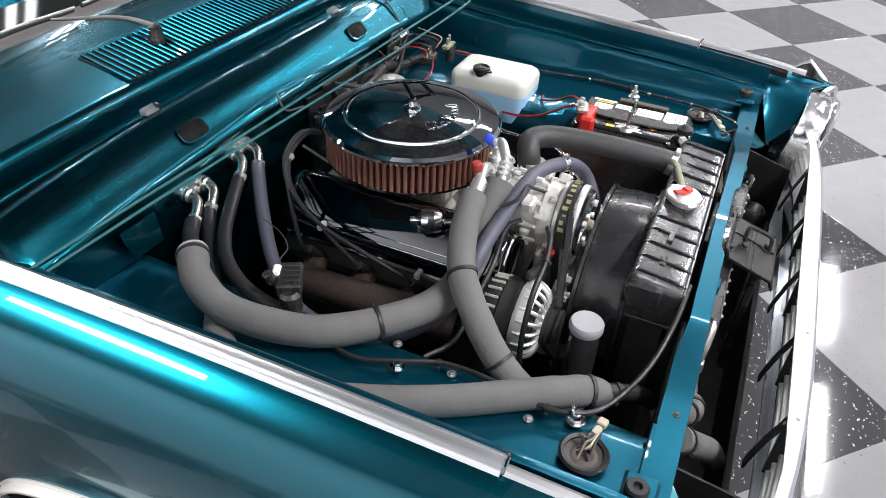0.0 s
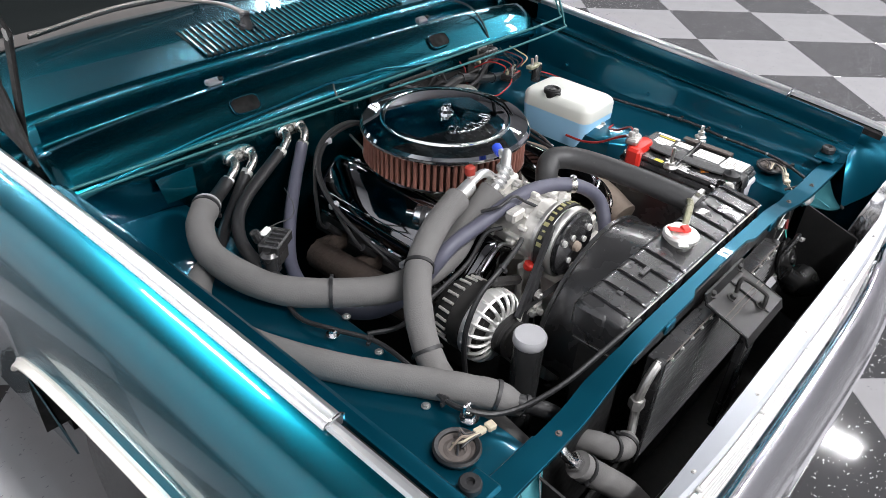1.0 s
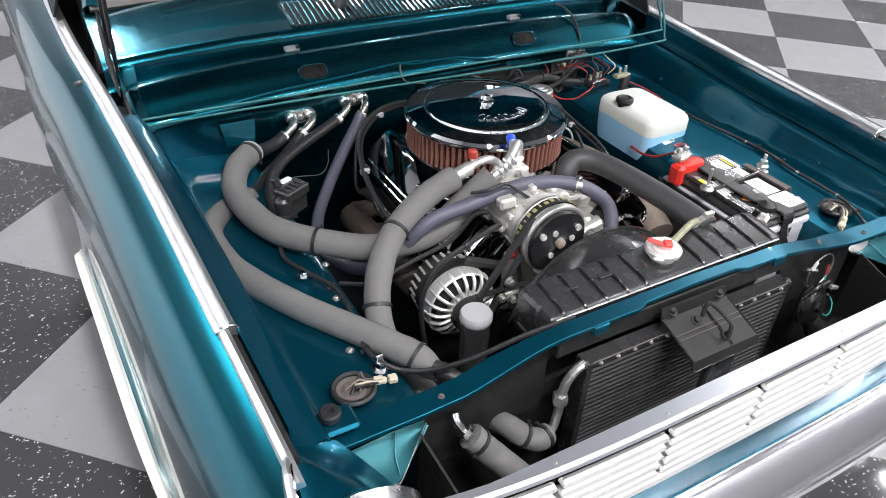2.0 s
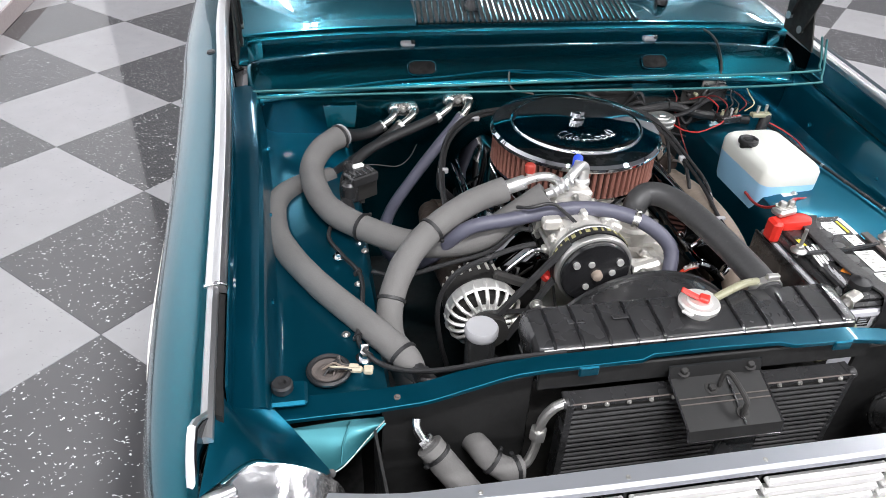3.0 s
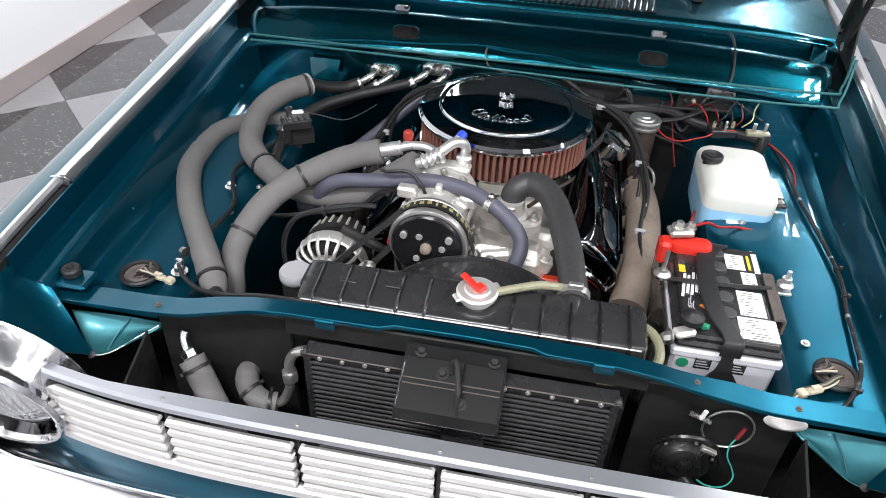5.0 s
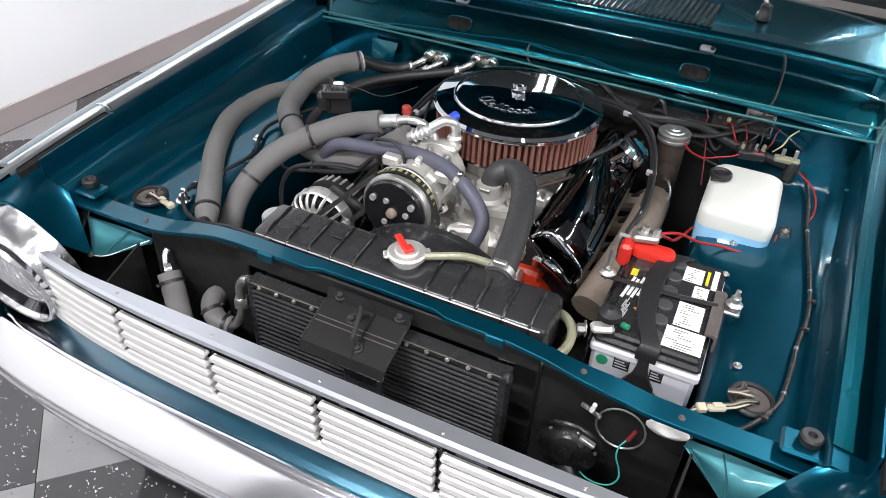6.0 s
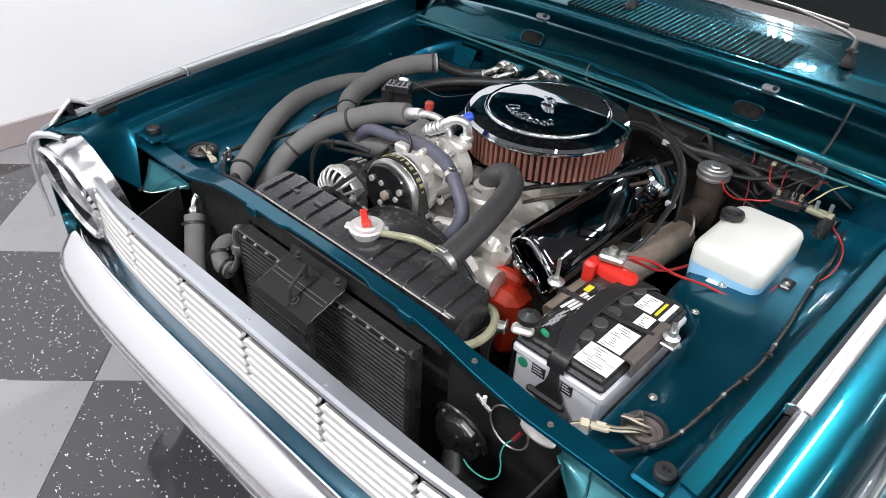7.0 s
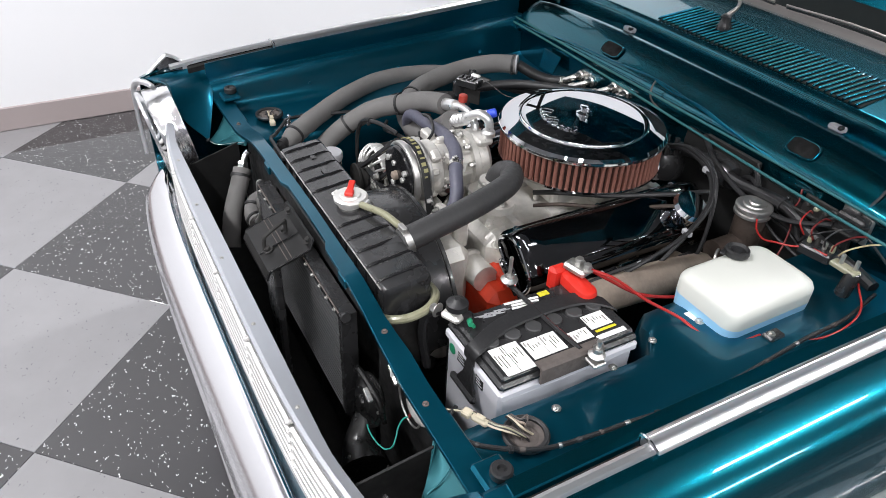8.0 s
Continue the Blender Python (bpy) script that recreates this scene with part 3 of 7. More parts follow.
part("windscreen", bm, GLASS, car, "dark windscreen")
bm = BM()
sheet(bm, lambda u, v: ((2 * u - 1) * 0.71, 1.335 - 0.05 * (2 * u - 1) ** 2 + 0.022 * v, 0.994 + 0.016 * v), 16, 2, 0.008)
part("windscreen_trim", bm, TRIM, car, "grey-brown windscreen gasket")
# plain cabin behind, to close the body
bm = BM()
sheet(bm, lambda u, v: ((2 * u - 1) * (0.58 - 0.03 * v), 1.73 + 1.35 * v, 1.415 + 0.04 * math.sin(math.pi * (0.15 + 0.7 * v)) - 0.03 * (2 * u - 1) ** 4), 14, 12, 0.02)
part("roof", bm, PAINT, car, "plain teal roof")
bm = BM()
sheet(bm, lambda u, v: ((2 * u - 1) * (0.55 + 0.13 * v), 3.07 + 0.38 * v, 1.41 - 0.43 * v), 10, 6, 0.006)
part("rear_window", bm, GLASS, car, "dark rear window")
bm = BM()
sheet(bm, lambda u, v: ((2 * u - 1) * (0.80 - 0.03 * v), 3.42 + 0.95 * v, 0.965 - 0.05 * v ** 2), 12, 8, 0.01)
part("boot_lid", bm, PAINT, car, "plain teal boot lid")
bm = BM()
sheet(bm, lambda u, v: ((2 * u - 1) * 0.77, 4.37 + 0.03 * math.sin(math.pi * v), 0.915 - 0.62 * v), 8, 6, 0.01)
part("tail_panel", bm, PAINT, car, "plain teal tail panel")
for s in (-1, 1):
    bm = BM()
    sheet(bm, lambda u, v: (s * (0.80 + 0.074 * min(1, 3 * v) - 0.02 * max(0, v - 0.5)), 2.2 + 2.17 * u, 0.955 - 0.69 * v), 12, 10, 0.006 * s)
    part("body_side", bm, PAINT, car, "plain teal body side")
    bm = BM()
    sheet(bm, lambda u, v: (s * (0.79 - 0.20 * v), 1.36 + 0.37 * v + (1.98 - 0.66 * v) * u, 0.965 + 0.45 * v), 8, 6, 0.006 * s)
    part("side_window", bm, GLASS, car, "dark side window")
    for a, b in (((0.70, 1.31, 0.985), (0.585, 1.735, 1.41)), ((0.79, 2.25, 0.96), (0.585, 2.30, 1.42)), ((0.76, 3.40, 0.965), (0.555, 3.07, 1.415))):
        bm = BM()
        tube(bm, [(s * a[0], a[1], a[2]), (s * b[0], b[1], b[2])], 0.026, 10, smooth=False)
        part("pillar", bm, PAINT, car)
    wheel = part("wheel", lathe(BM(), [(0.19, -0.09), (0.27, -0.09), (0.30, -0.07), (0.305, 0), (0.30, 0.07), (0.27, 0.09), (0.19, 0.09)], (s * 0.72, 3.25, FLOOR + 0.305), (1, 0, 0), 32), RUBBER, car, "black tyre on a bright rim")
    part("rim", lathe(BM(), [(0.19, 0.075), (0.17, 0.06), (0.10, 0.07), (0.05, 0.09), (0.001, 0.095)], (s * 0.72, 3.25, FLOOR + 0.305), (s, 0, 0), 24, cap=False), MOULD, wheel)
# raised bonnet
bm = BM()
sheet(bm, lambda u, v: ((2 * u - 1) * (0.735 - 0.02 * v), 1.14 - 1.0 * v, 1.155 + 0.655 * v), 16, 12, -0.02)
hood = part("hood", bm, PAINT, car, "raised teal bonnet")
bm = BM()
sheet(bm, lambda u, v: ((2 * u - 1) * 0.60, 1.122 - 0.99 * (0.20 + 0.74 * v), 1.140 + 0.648 * (0.20 + 0.74 * v)), 16, 12, -0.006)
part("hood_lining", bm, SATIN, hood, "black lining under the bonnet")
for s in (-1, 1):
    bm = BM()
    ring_loft(bm, [[(x, y, z) for y, z in ((0.90, 0.93), (1.04, 0.95), (1.05, 1.02), (0.99, 1.08), (0.95, 1.05))] for x in (s * 0.716, s * 0.720)])
    hinge = part("hood_hinge", bm, DARK, car, "dark bonnet hinge")
    for a, b, w in (((0.96, 0.97), (0.88, 1.16), 0.022), ((1.02, 0.99), (0.96, 1.24), 0.018), ((0.88, 1.16), (1.03, 1.27), 0.022)):
        bm = BM()
        d = Vector((0, b[0] - a[0], b[1] - a[1]))
        box(bm, (s * 0.708, (a[0] + b[0]) / 2, (a[1] + b[1]) / 2), (0.007, w, d.length + 0.02), 0.002, d.to_track_quat("Z", "X").to_matrix().to_4x4() @ pose(0, 0, 0, 0, 0, 90))
        part("hinge_arm", bm, DARK, hinge)
    for y, z in ((0.96, 0.97), (0.88, 1.16), (1.02, 0.99)):
        part("pivot", lathe(BM(), [(0.010, 0), (0.010, 0.008)], (s * 0.704, y, z), (s, 0, 0), 12), DULL, hinge)
# dark sheet put in for the firewall's shade behind the engine
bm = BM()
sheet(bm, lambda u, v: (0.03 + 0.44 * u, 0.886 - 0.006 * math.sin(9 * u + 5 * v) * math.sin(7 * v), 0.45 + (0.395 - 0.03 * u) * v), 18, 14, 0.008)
part("firewall_shade", bm, BAYBLACK, car, "dark sheet standing in for shade on the firewall")
RODM = mat("teal_rod_paint", (0.03, 0.13, 0.14), 0.5, 0.3, 0.15, 20, 0.1, 60, 0.0, 0.3)
# hood spring rods
for dy, dz, ey, ez in ((0.0, 0.0, 0.0, 0.0), (-0.012, -0.010, -0.020, -0.022)):
    bm = BM()
    tube(bm, [(-0.70, 0.886 + dy, 0.876 + dz), (-0.655, 0.882 + dy, 0.880 + dz), (-0.3, 0.858 + dy, 0.889 + dz), (0.3, 0.822 + ey, 0.908 + ez), (0.64, 0.800 + ey, 0.920 + ez), (0.68, 0.81 + ey, 0.932 + ez), (0.70, 0.86 + ey, 0.985)], 0.0029, 8, 5)
    part("torsion_rod", bm, RODM, car, "thin teal bonnet spring rod")

# radiator support
SUP = [(-0.64, -0.006, 0.800), (-0.50, -0.006, 0.803), (-0.43, -0.006, 0.808), (-0.37, -0.004, 0.823), (-0.31, -0.002, 0.838), (-0.26, -0.001, 0.841), (0.0, 0.0, 0.843), (0.22, -0.002, 0.840), (0.28, -0.003, 0.832), (0.34, -0.004, 0.818), (0.43, -0.006, 0.804), (0.64, -0.006, 0.798)]
bm = BM()
rings = []
for k in range(65):
    x = -0.64 + 1.28 * k / 64
    y, z = poly_at(SUP, x)
    wide = 0.016 if abs(x) < 0.10 else 0.024
    rear = 0.004 + 0.009 * max(0, min(1, (abs(x) - 0.30) / 0.08))
    rings.append([(x, y + rear, z), (x, y - wide + 0.0008, z), (x, y - wide, z - 0.0008), (x, y - wide, z - 0.007), (x, y - wide + 0.003, z - 0.007), (x, y - wide + 0.004, z - 0.005), (x, y + rear - 0.002, z - 0.004), (x, y + rear - 0.002, z - 0.03), (x, y + rear, z - 0.03)])
ring_loft(bm, rings)
support = part("radiator_support", bm, PAINT_IN, car, "teal radiator support bar")
for lo, hi in (((-0.49, 0.004, 0.46), (-0.268, 0.010, 0.80)), ((0.268, 0.004, 0.46), (0.49, 0.010, 0.79)), ((-0.268, -0.014, 0.788), (0.268, -0.006, 0.825)), ((-0.60, -0.02, 0.40), (0.60, -0.012, 0.52))):
    part("support_panel", span(BM(), lo, hi, 0.002), BAYBLACK, support, "black radiator support panel")
for lo, hi in (((-0.635, 0.003, 0.755), (-0.491, 0.0125, 0.80)), ((0.491, 0.003, 0.755), (0.635, 0.0125, 0.797))):
    part("support_panel", span(BM(), lo, hi, 0.002), PAINT_IN, support, "teal back of the support bar's end")
for x in (-0.47, 0.33, 0.47):
    y, z = poly_at(SUP, x)
    part("screw", bolt(BM(), (x, y - 0.008, z), (0, 0, 1), 0.003, 0.003), DUSTY, support)
for x in (-0.20, 0.20):
    part("tab", box(BM(), (x, -0.026, 0.832), (0.030, 0.006, 0.018), 0.002), PAINT_IN, support)
bm = BM()
ring_loft(bm, [[(0.458 + 0.030 * math.cos(a) * k, -0.022 + 0.006 * math.sin(a), 0.780 + 0.009 * math.sin(a) * k + dz) for a in [2 * math.pi * i / 20 for i in range(20)]] for k, dz in ((0.94, -0.0015), (1.0, 0.0), (0.94, 0.0015))])
part("flap", bm, DULL, support, "pale worn metal flap under the bar")
# grille
grille = thing("grille", "bright metal grille of horizontal slats", "grille")


def grille_y(x):
    return -0.185 + 0.030 * (x / 0.58) ** 4


bm = BM()
rings = []
for k in range(33):
    x = -0.59 + 1.18 * k / 32
    y = grille_y(x)
    rings.append([(x, max(y + 0.016, -0.156), 0.787), (x, y + 0.002, 0.790), (x, y - 0.003, 0.786), (x, y - 0.003, 0.777), (x, y + 0.001, 0.774), (x, y + 0.004, 0.783), (x, max(y + 0.016, -0.156), 0.783)])
ring_loft(bm, rings)
part("top_bar", bm, TOPBAR, grille, "smooth bright top bar")
for k in range(6):
    for j in range(5):
        xa, xb = -0.5775 + 0.1925 * k + 0.0075, -0.5775 + 0.1925 * (k + 1) - 0.0075
        z = 0.757 - 0.020 * j
        bm = BM()
        rings = []
        for i in range(5):
            x = xa + (xb - xa) * i / 4
            y = grille_y(x) - 0.002
            back = 0.0070 + 0.003 * j
            rings.append([(x, y - 0.005, z + 0.0040), (x, y - 0.006, z - 0.0045), (x, y + 0.001, z - 0.0055), (x, y + back, z - 0.004), (x, y + back + 0.002, z - 0.001), (x, y + back, z + 0.002), (x, y, z + 0.006)])
        ring_loft(bm, rings)
        part("slat", bm, ANOD, grille)
for k in range(1, 6):
    x = -0.5775 + 0.1925 * k
    bm = BM()
    span(bm, (x - 0.0025, grille_y(x) + 0.006, 0.665), (x + 0.0025, grille_y(x) + 0.022, 0.77))
    part("divider", bm, BAYBLACK, grille)
    for j in range(5):
        for dx in (-0.0082, 0.0082):
            part("end_cap", lathe(BM(), [(0.0036, 0), (0.0042, 0.003), (0.0042, 0.012)], (x + dx, grille_y(x) - 0.008, 0.757 - 0.02 * j), (0, 1, 0), 10), ANOD, grille)
    bm = BM()
    y = grille_y(x)
    ring_loft(bm, [[(x + w, y + a, z), (x + w, y + a + 0.003, z)] + [(x - w, y + a + 0.003, z), (x - w, y + a, z)] for a, z, w in ((0.017, 0.782, 0.011), (0.021, 0.770, 0.011), (0.024, 0.762, 0.008), (0.034, 0.730, 0.008), (0.043, 0.690, 0.008), (0.047, 0.665, 0.008))])
    strap = part("strap", bm, BAYBLACK, grille, "black strap bracing the slats from behind")
    part("hole", lathe(BM(), [(0.0035, 0), (0.0035, 0.0012)], (x, y + 0.0225, 0.773), (0, 1, 0.6), 10), DULL, strap, "bright hole in the strap")
bm = BM()
rings = []
for k in range(33):
    x = -0.59 + 1.18 * k / 32
    y = grille_y(x)
    rings.append([(x, y, 0.668), (x, y - 0.008, 0.664), (x, y - 0.008, 0.650), (x, y + 0.004, 0.648), (x, y + 0.008, 0.664)])
ring_loft(bm, rings)
part("bottom_bar", bm, ANOD, grille)
for k in range(-2, 3):
    bm = BM()
    bolt(bm, (0.1925 * k, grille_y(0.1925 * k) + 0.010, 0.7885), (0, 0, 1), 0.0022, 0.0014)
    part("bolt", bm, DULL, grille)
# valance and bumper
bm = BM()
sheet(bm, lambda u, v: ((2 * u - 1) * 0.70, grille_y((2 * u - 1) * 0.58) + 0.012 - 0.02 * v + 0.03 * abs(2 * u - 1) ** 4, 0.655 - 0.20 * v), 30, 8, -0.004)
part("valance", bm, PAINT_IN, car, "teal front valance")
bumper = thing("bumper", "chrome front bumper blade", "bumper")


BUMPC = mat("bumper_chrome", (0.86, 0.86, 0.88), 0.12, 1.0, 0.02, 8, 0.0, 14, rvary=0)


def bump_y(x):
    return -0.248 + 0.045 * (x / 0.8) ** 4 + 0.10 * max(0, abs(x) - 0.74) ** 2 / 0.01


bm = BM()
rings = []
for k in range(49):
    x = -0.84 + 1.68 * k / 48
    y = bump_y(x)
    rings.append([(x, y + 0.085, 0.588), (x, y + 0.056, 0.590), (x, y + 0.052, 0.586), (x, y + 0.048, 0.5865), (x, y + 0.042, 0.5845), (x, y + 0.034, 0.578), (x, y + 0.020, 0.563), (x, y + 0.006, 0.546), (x, y - 0.007, 0.528), (x, y - 0.014, 0.514), (x, y - 0.0165, 0.505), (x, y - 0.015, 0.495), (x, y - 0.008, 0.482), (x, y + 0.035, 0.445), (x, y + 0.038, 0.449), (x, y + 0.012, 0.465), (x, y + 0.004, 0.50), (x, y + 0.012, 0.545), (x, y + 0.045, 0.577), (x, y + 0.085, 0.583)])
ring_loft(bm, rings)
part("blade", bm, BUMPC, bumper)
part("lip", tube(BM(), [(-0.80 + 0.1 * k, bump_y(-0.80 + 0.1 * k) + 0.050, 0.590) for k in range(17)], 0.003, 6, 3), CHROME, bumper)
# unseen plates added under the engine and cabin to block light
part("under_blocker", span(BM(), (-0.62, -0.16, 0.36), (0.62, 0.95, 0.38)), BAYBLACK, car, "unseen dark plate added to block light under the engine bay")
part("under_blocker", span(BM(), (-0.80, 0.96, 0.28), (0.80, 2.2, 0.31)), BAYBLACK, car)
# black panel put in for the darkness behind the grille
part("front_blocker", span(BM(), (-0.60, -0.128, 0.38), (0.60, -0.118, 0.60)), BAYBLACK, car, "black panel added for the dark behind the grille")
# wheels
for s in (-1, 1):
    wheel = part("wheel", lathe(BM(), [(0.19, -0.09), (0.27, -0.085), (0.288, -0.07), (0.292, 0), (0.288, 0.07), (0.27, 0.085), (0.19, 0.09)], (s * 0.748, ARCH_Y, FLOOR + 0.292), (1, 0, 0), 40), RUBBER, car, "black tyre on a bright rim")
    part("rim", lathe(BM(), [(0.19, 0.075), (0.17, 0.06), (0.10, 0.07), (0.05, 0.09), (0.001, 0.095)], (s * 0.748, ARCH_Y, FLOOR + 0.292), (s, 0, 0), 32, cap=False), BRIGHT, wheel)

# ---- engine bay ----
# air cleaner
AC = Vector((-0.014, 0.611, 0))
LIDM = mat("lid_chrome", (0.50, 0.51, 0.53), 0.03, 1.0, 0.02, 8, 0, 30, rvary=0)
air = thing("air_cleaner", "round chrome-topped air cleaner with a red pleated filter", "air cleaner")
lid = part("lid", lathe(BM(), [(0.172, 0.880), (0.178, 0.882), (0.179, 0.888), (0.174, 0.894), (0.150, 0.899), (0.138, 0.900), (0.132, 0.905), (0.125, 0.906), (0.06, 0.909), (0.001, 0.910)], AC, (0, 0, 1), 72, cap=False), LIDM, air, "chrome dished lid mirroring the dark bonnet")
part("rim", lathe(BM(), [(0.174, 0.878), (0.178, 0.879), (0.1805, 0.883), (0.180, 0.887), (0.178, 0.8885), (0.176, 0.888)], AC, (0, 0, 1), 72, cap=False), CHROME, lid, "bright chrome rim")
part("ring", lathe(BM(), [(0.1385, 0.899), (0.138, 0.9025), (0.1355, 0.9055), (0.1335, 0.9055)], AC, (0, 0, 1), 72, cap=False), CHROME, lid)
# darkened filter red: the shade between the pleats is in the colour
PLEAT_SHADE = mat("filter_shadow", (0.035, 0.014, 0.010), 0.9, 0.0, 0.2, 30)
filt = part("filter", lathe(BM(), [(0.163, 0.818), (0.163, 0.881)], AC, (0, 0, 1), 60), PLEAT_SHADE, air, "red filter element, in dark red for shade between the pleats")
pleat = None
for k in range(80):
    a = 2 * math.pi * k / 80
    m = Matrix.Translation(AC + Vector((0.168 * math.cos(a), 0.168 * math.sin(a), 0.849))) @ pose(0, 0, 0, 0, 0, math.degrees(a))
    if pleat is None:
        pleat = part("pleat", box(BM(), (0, 0, 0), (0.011, 0.0072, 0.062), 0.002), FILTER, filt)
        pleat.matrix_basis = m
    else:
        ob = new("pleat", pleat.data)
        ob.parent, ob.matrix_basis = filt, m
part("base", lathe(BM(), [(0.05, 0.805), (0.10, 0.806), (0.165, 0.812), (0.176, 0.815), (0.176, 0.820), (0.165, 0.819)], AC, (0, 0, 1), 60), CHROME, air)
nut = BM()
lathe(nut, [(0.017, 0.909), (0.017, 0.913), (0.009, 0.916), (0.008, 0.925), (0.001, 0.926)], AC, (0, 0, 1), 18)
for a in (0, math.pi):
    box(nut, AC + Vector((0.010 * math.cos(a), 0.010 * math.sin(a), 0.922)), (0.010, 0.004, 0.010), 0.0015)
part("wing_nut", nut, CHROME, air)

# engine
COVER = mat("black_chrome", (0.09, 0.091, 0.096), 0.05, 1.0, 0.05, 8, 0.0, 30, 0.5)
engine = thing("engine", "black and orange V8 engine with aluminium intake", "engine")
# block in black stands in for its shade; the visible front stays orange
bm = BM()
span(bm, (-0.15, 0.29, 0.38), (0.15, 0.84, 0.62), 0.02)
part("block", bm, DARK, engine, "engine block, in black for the shade it sits in")
part("block_front", span(BM(), (0.045, 0.285, 0.50), (0.185, 0.47, 0.662), 0.02), ORANGE, engine, "orange painted front of the block")
for s in (-1, 1):
    m = pose(s * 0.150, 0.575, 0.655, 0, s * 45, 0)
    bm = BM()
    box(bm, (0, 0, 0), (0.15, 0.46, 0.10), 0.01, None)
    bm.transform(m)
    part("cylinder_head", bm, DARK, engine, "dark cylinder head")
    m = pose(s * 0.178, 0.558, 0.730, 0, s * 45, 0)
    PROF = [(-0.064, 0), (-0.063, 0.030), (-0.059, 0.044), (-0.051, 0.053), (-0.040, 0.057), (-0.015, 0.059), (0.015, 0.059), (0.040, 0.057), (0.051, 0.053), (0.059, 0.044), (0.063, 0.030), (0.064, 0)]
    bm = BM()
    ring_loft(bm, [[(k * a, dy, b * k2) for a, b in PROF] for dy, k, k2 in ((-0.242, 0.78, 0.15), (-0.240, 0.86, 0.36), (-0.234, 0.92, 0.58), (-0.224, 0.96, 0.76), (-0.208, 0.985, 0.90), (-0.185, 1.0, 1.0), (0.205, 1.0, 1.0), (0.220, 0.98, 0.92), (0.230, 0.94, 0.78), (0.236, 0.88, 0.55), (0.238, 0.80, 0.30))])
    bm.transform(m)
    vc = part("valve_cover", bm, COVER, engine, "glossy dark chrome valve cover", 60)
    bm = BM()
    ring_loft(bm, [rounded(-0.070 + e, 0.070 - e, -0.247 + e, 0.247 - e, 0.03, z) for e, z in ((0.001, -0.006), (0, -0.004), (0, 0.000), (0.002, 0.002))])
    bm.transform(m)
    part("flange", bm, COVER, vc)
    part("end_bead", tube(BM(), [m @ Vector((0.90 * a, -0.239 + 0.3 * max(0, b - 0.03), 0.62 * b + 0.004)) for a, b in PROF], 0.0045, 8, 3), CHROME, vc, "bright bead round the cover's front end")
    for a in (-0.064, 0.064):
        for dy in (-0.2, 0.0, 0.2):
            part("bolt", bolt(BM(), m @ Vector((a, dy, 0.001)), m.to_3x3() @ Vector((0, 0, 1)), 0.005, 0.006), CHROME, vc)
    for a in (0.026, 0.040):
        bm = BM()
        span(bm, (s * a - 0.0012, -0.19, 0.0555), (s * a + 0.0012, 0.19, 0.0605), 0.0008)
        bm.transform(m)
        part("rib", bm, CHROME if s < 0 else COVER, vc)
bm = BM()
span(bm, (-0.11, 0.32, 0.62), (0.11, 0.80, 0.74), 0.02)
span(bm, (-0.06, 0.50, 0.74), (0.06, 0.70, 0.81), 0.012)
for k in range(4):
    for s in (-1, 1):
        tube(bm, [(s * 0.05, 0.40 + 0.11 * k, 0.73), (s * 0.11, 0.39 + 0.115 * k, 0.735), (s * 0.15, 0.38 + 0.12 * k, 0.70)], 0.022, 10, 3)
part("intake", bm, CAST, engine, "cast aluminium intake manifold")
bm = BM()
span(bm, (-0.11, 0.20, 0.45), (0.11, 0.28, 0.74), 0.02)
lathe(bm, [(0.05, 0), (0.05, 0.05), (0.03, 0.06), (0.03, 0.09)], (0.0, 0.20, 0.68), (0, -1, 0), 24)
part("water_pump", bm, CAST, engine, "cast aluminium water pump housing")
bm = BM()
lathe(bm, [(0.030, 0), (0.034, 0.02), (0.034, 0.03), (0.026, 0.035), (0.024, 0.06)], (0.03, 0.36, 0.775), (0, 0, 1), 20)
part("thermostat_housing", bm, CAST, engine)

part("lifting_loop", tube(BM(), [(0.145, 0.345, 0.690), (0.150, 0.325, 0.720), (0.165, 0.310, 0.735), (0.195, 0.308, 0.722), (0.222, 0.312, 0.695)], 0.007, 10, 5), CHROME, engine, "bright bent bracket at the cover's front end")
rnd = random.Random(21)
for k in range(26):
    x, y = rnd.uniform(-0.12, 0.12), rnd.uniform(0.33, 0.80)
    bm = BM()
    if k % 3 == 0:
        box(bm, (x, y, 0.745), (rnd.uniform(0.02, 0.05), rnd.uniform(0.02, 0.05), rnd.uniform(0.02, 0.05)), 0.006, pose(0, 0, 0, 0, rnd.uniform(-20, 20), rnd.uniform(0, 90)))
        part("boss", bm, CAST, engine)
    else:
        bolt(bm, (x, y, 0.742), (rnd.uniform(-0.3, 0.3), 0, 1), 0.006, 0.014)
        part("bolt", bm, DULL, engine)
part("timing_cover", span(BM(), (0.085, 0.325, 0.50), (0.165, 0.375, 0.685), 0.008), ORANGE, engine, "orange front face of the block")
part("outlet", lathe(BM(), [(0.030, 0), (0.034, 0.004), (0.034, 0.012), (0.029, 0.016), (0.028, 0.07)], (0.060, 0.298, 0.668), (1, 0.02, 0.05), 22), CAST, engine, "cast water pump outlet")
bm = BM()
box(bm, (0.085, 0.365, 0.712), (0.075, 0.07, 0.045), 0.012, pose(0, 0, 0, 0, 20, 15))
for dx, dy in ((-0.03, -0.02), (0.02, -0.03), (0.03, 0.02)):
    bolt(bm, (0.085 + dx, 0.365 + dy, 0.734 - dx * 0.36), (0.3, 0, 1), 0.007, 0.010)
part("intake_end", bm, CAST, engine, "cast end of the intake manifold")
for dx, dy in ((0.045, 0.0), (-0.03, 0.03)):
    part("bolt", bolt(BM(), (0.03 + dx, 0.36 + dy, 0.800), (0, 0, 1), 0.007, 0.012), DULL, engine)
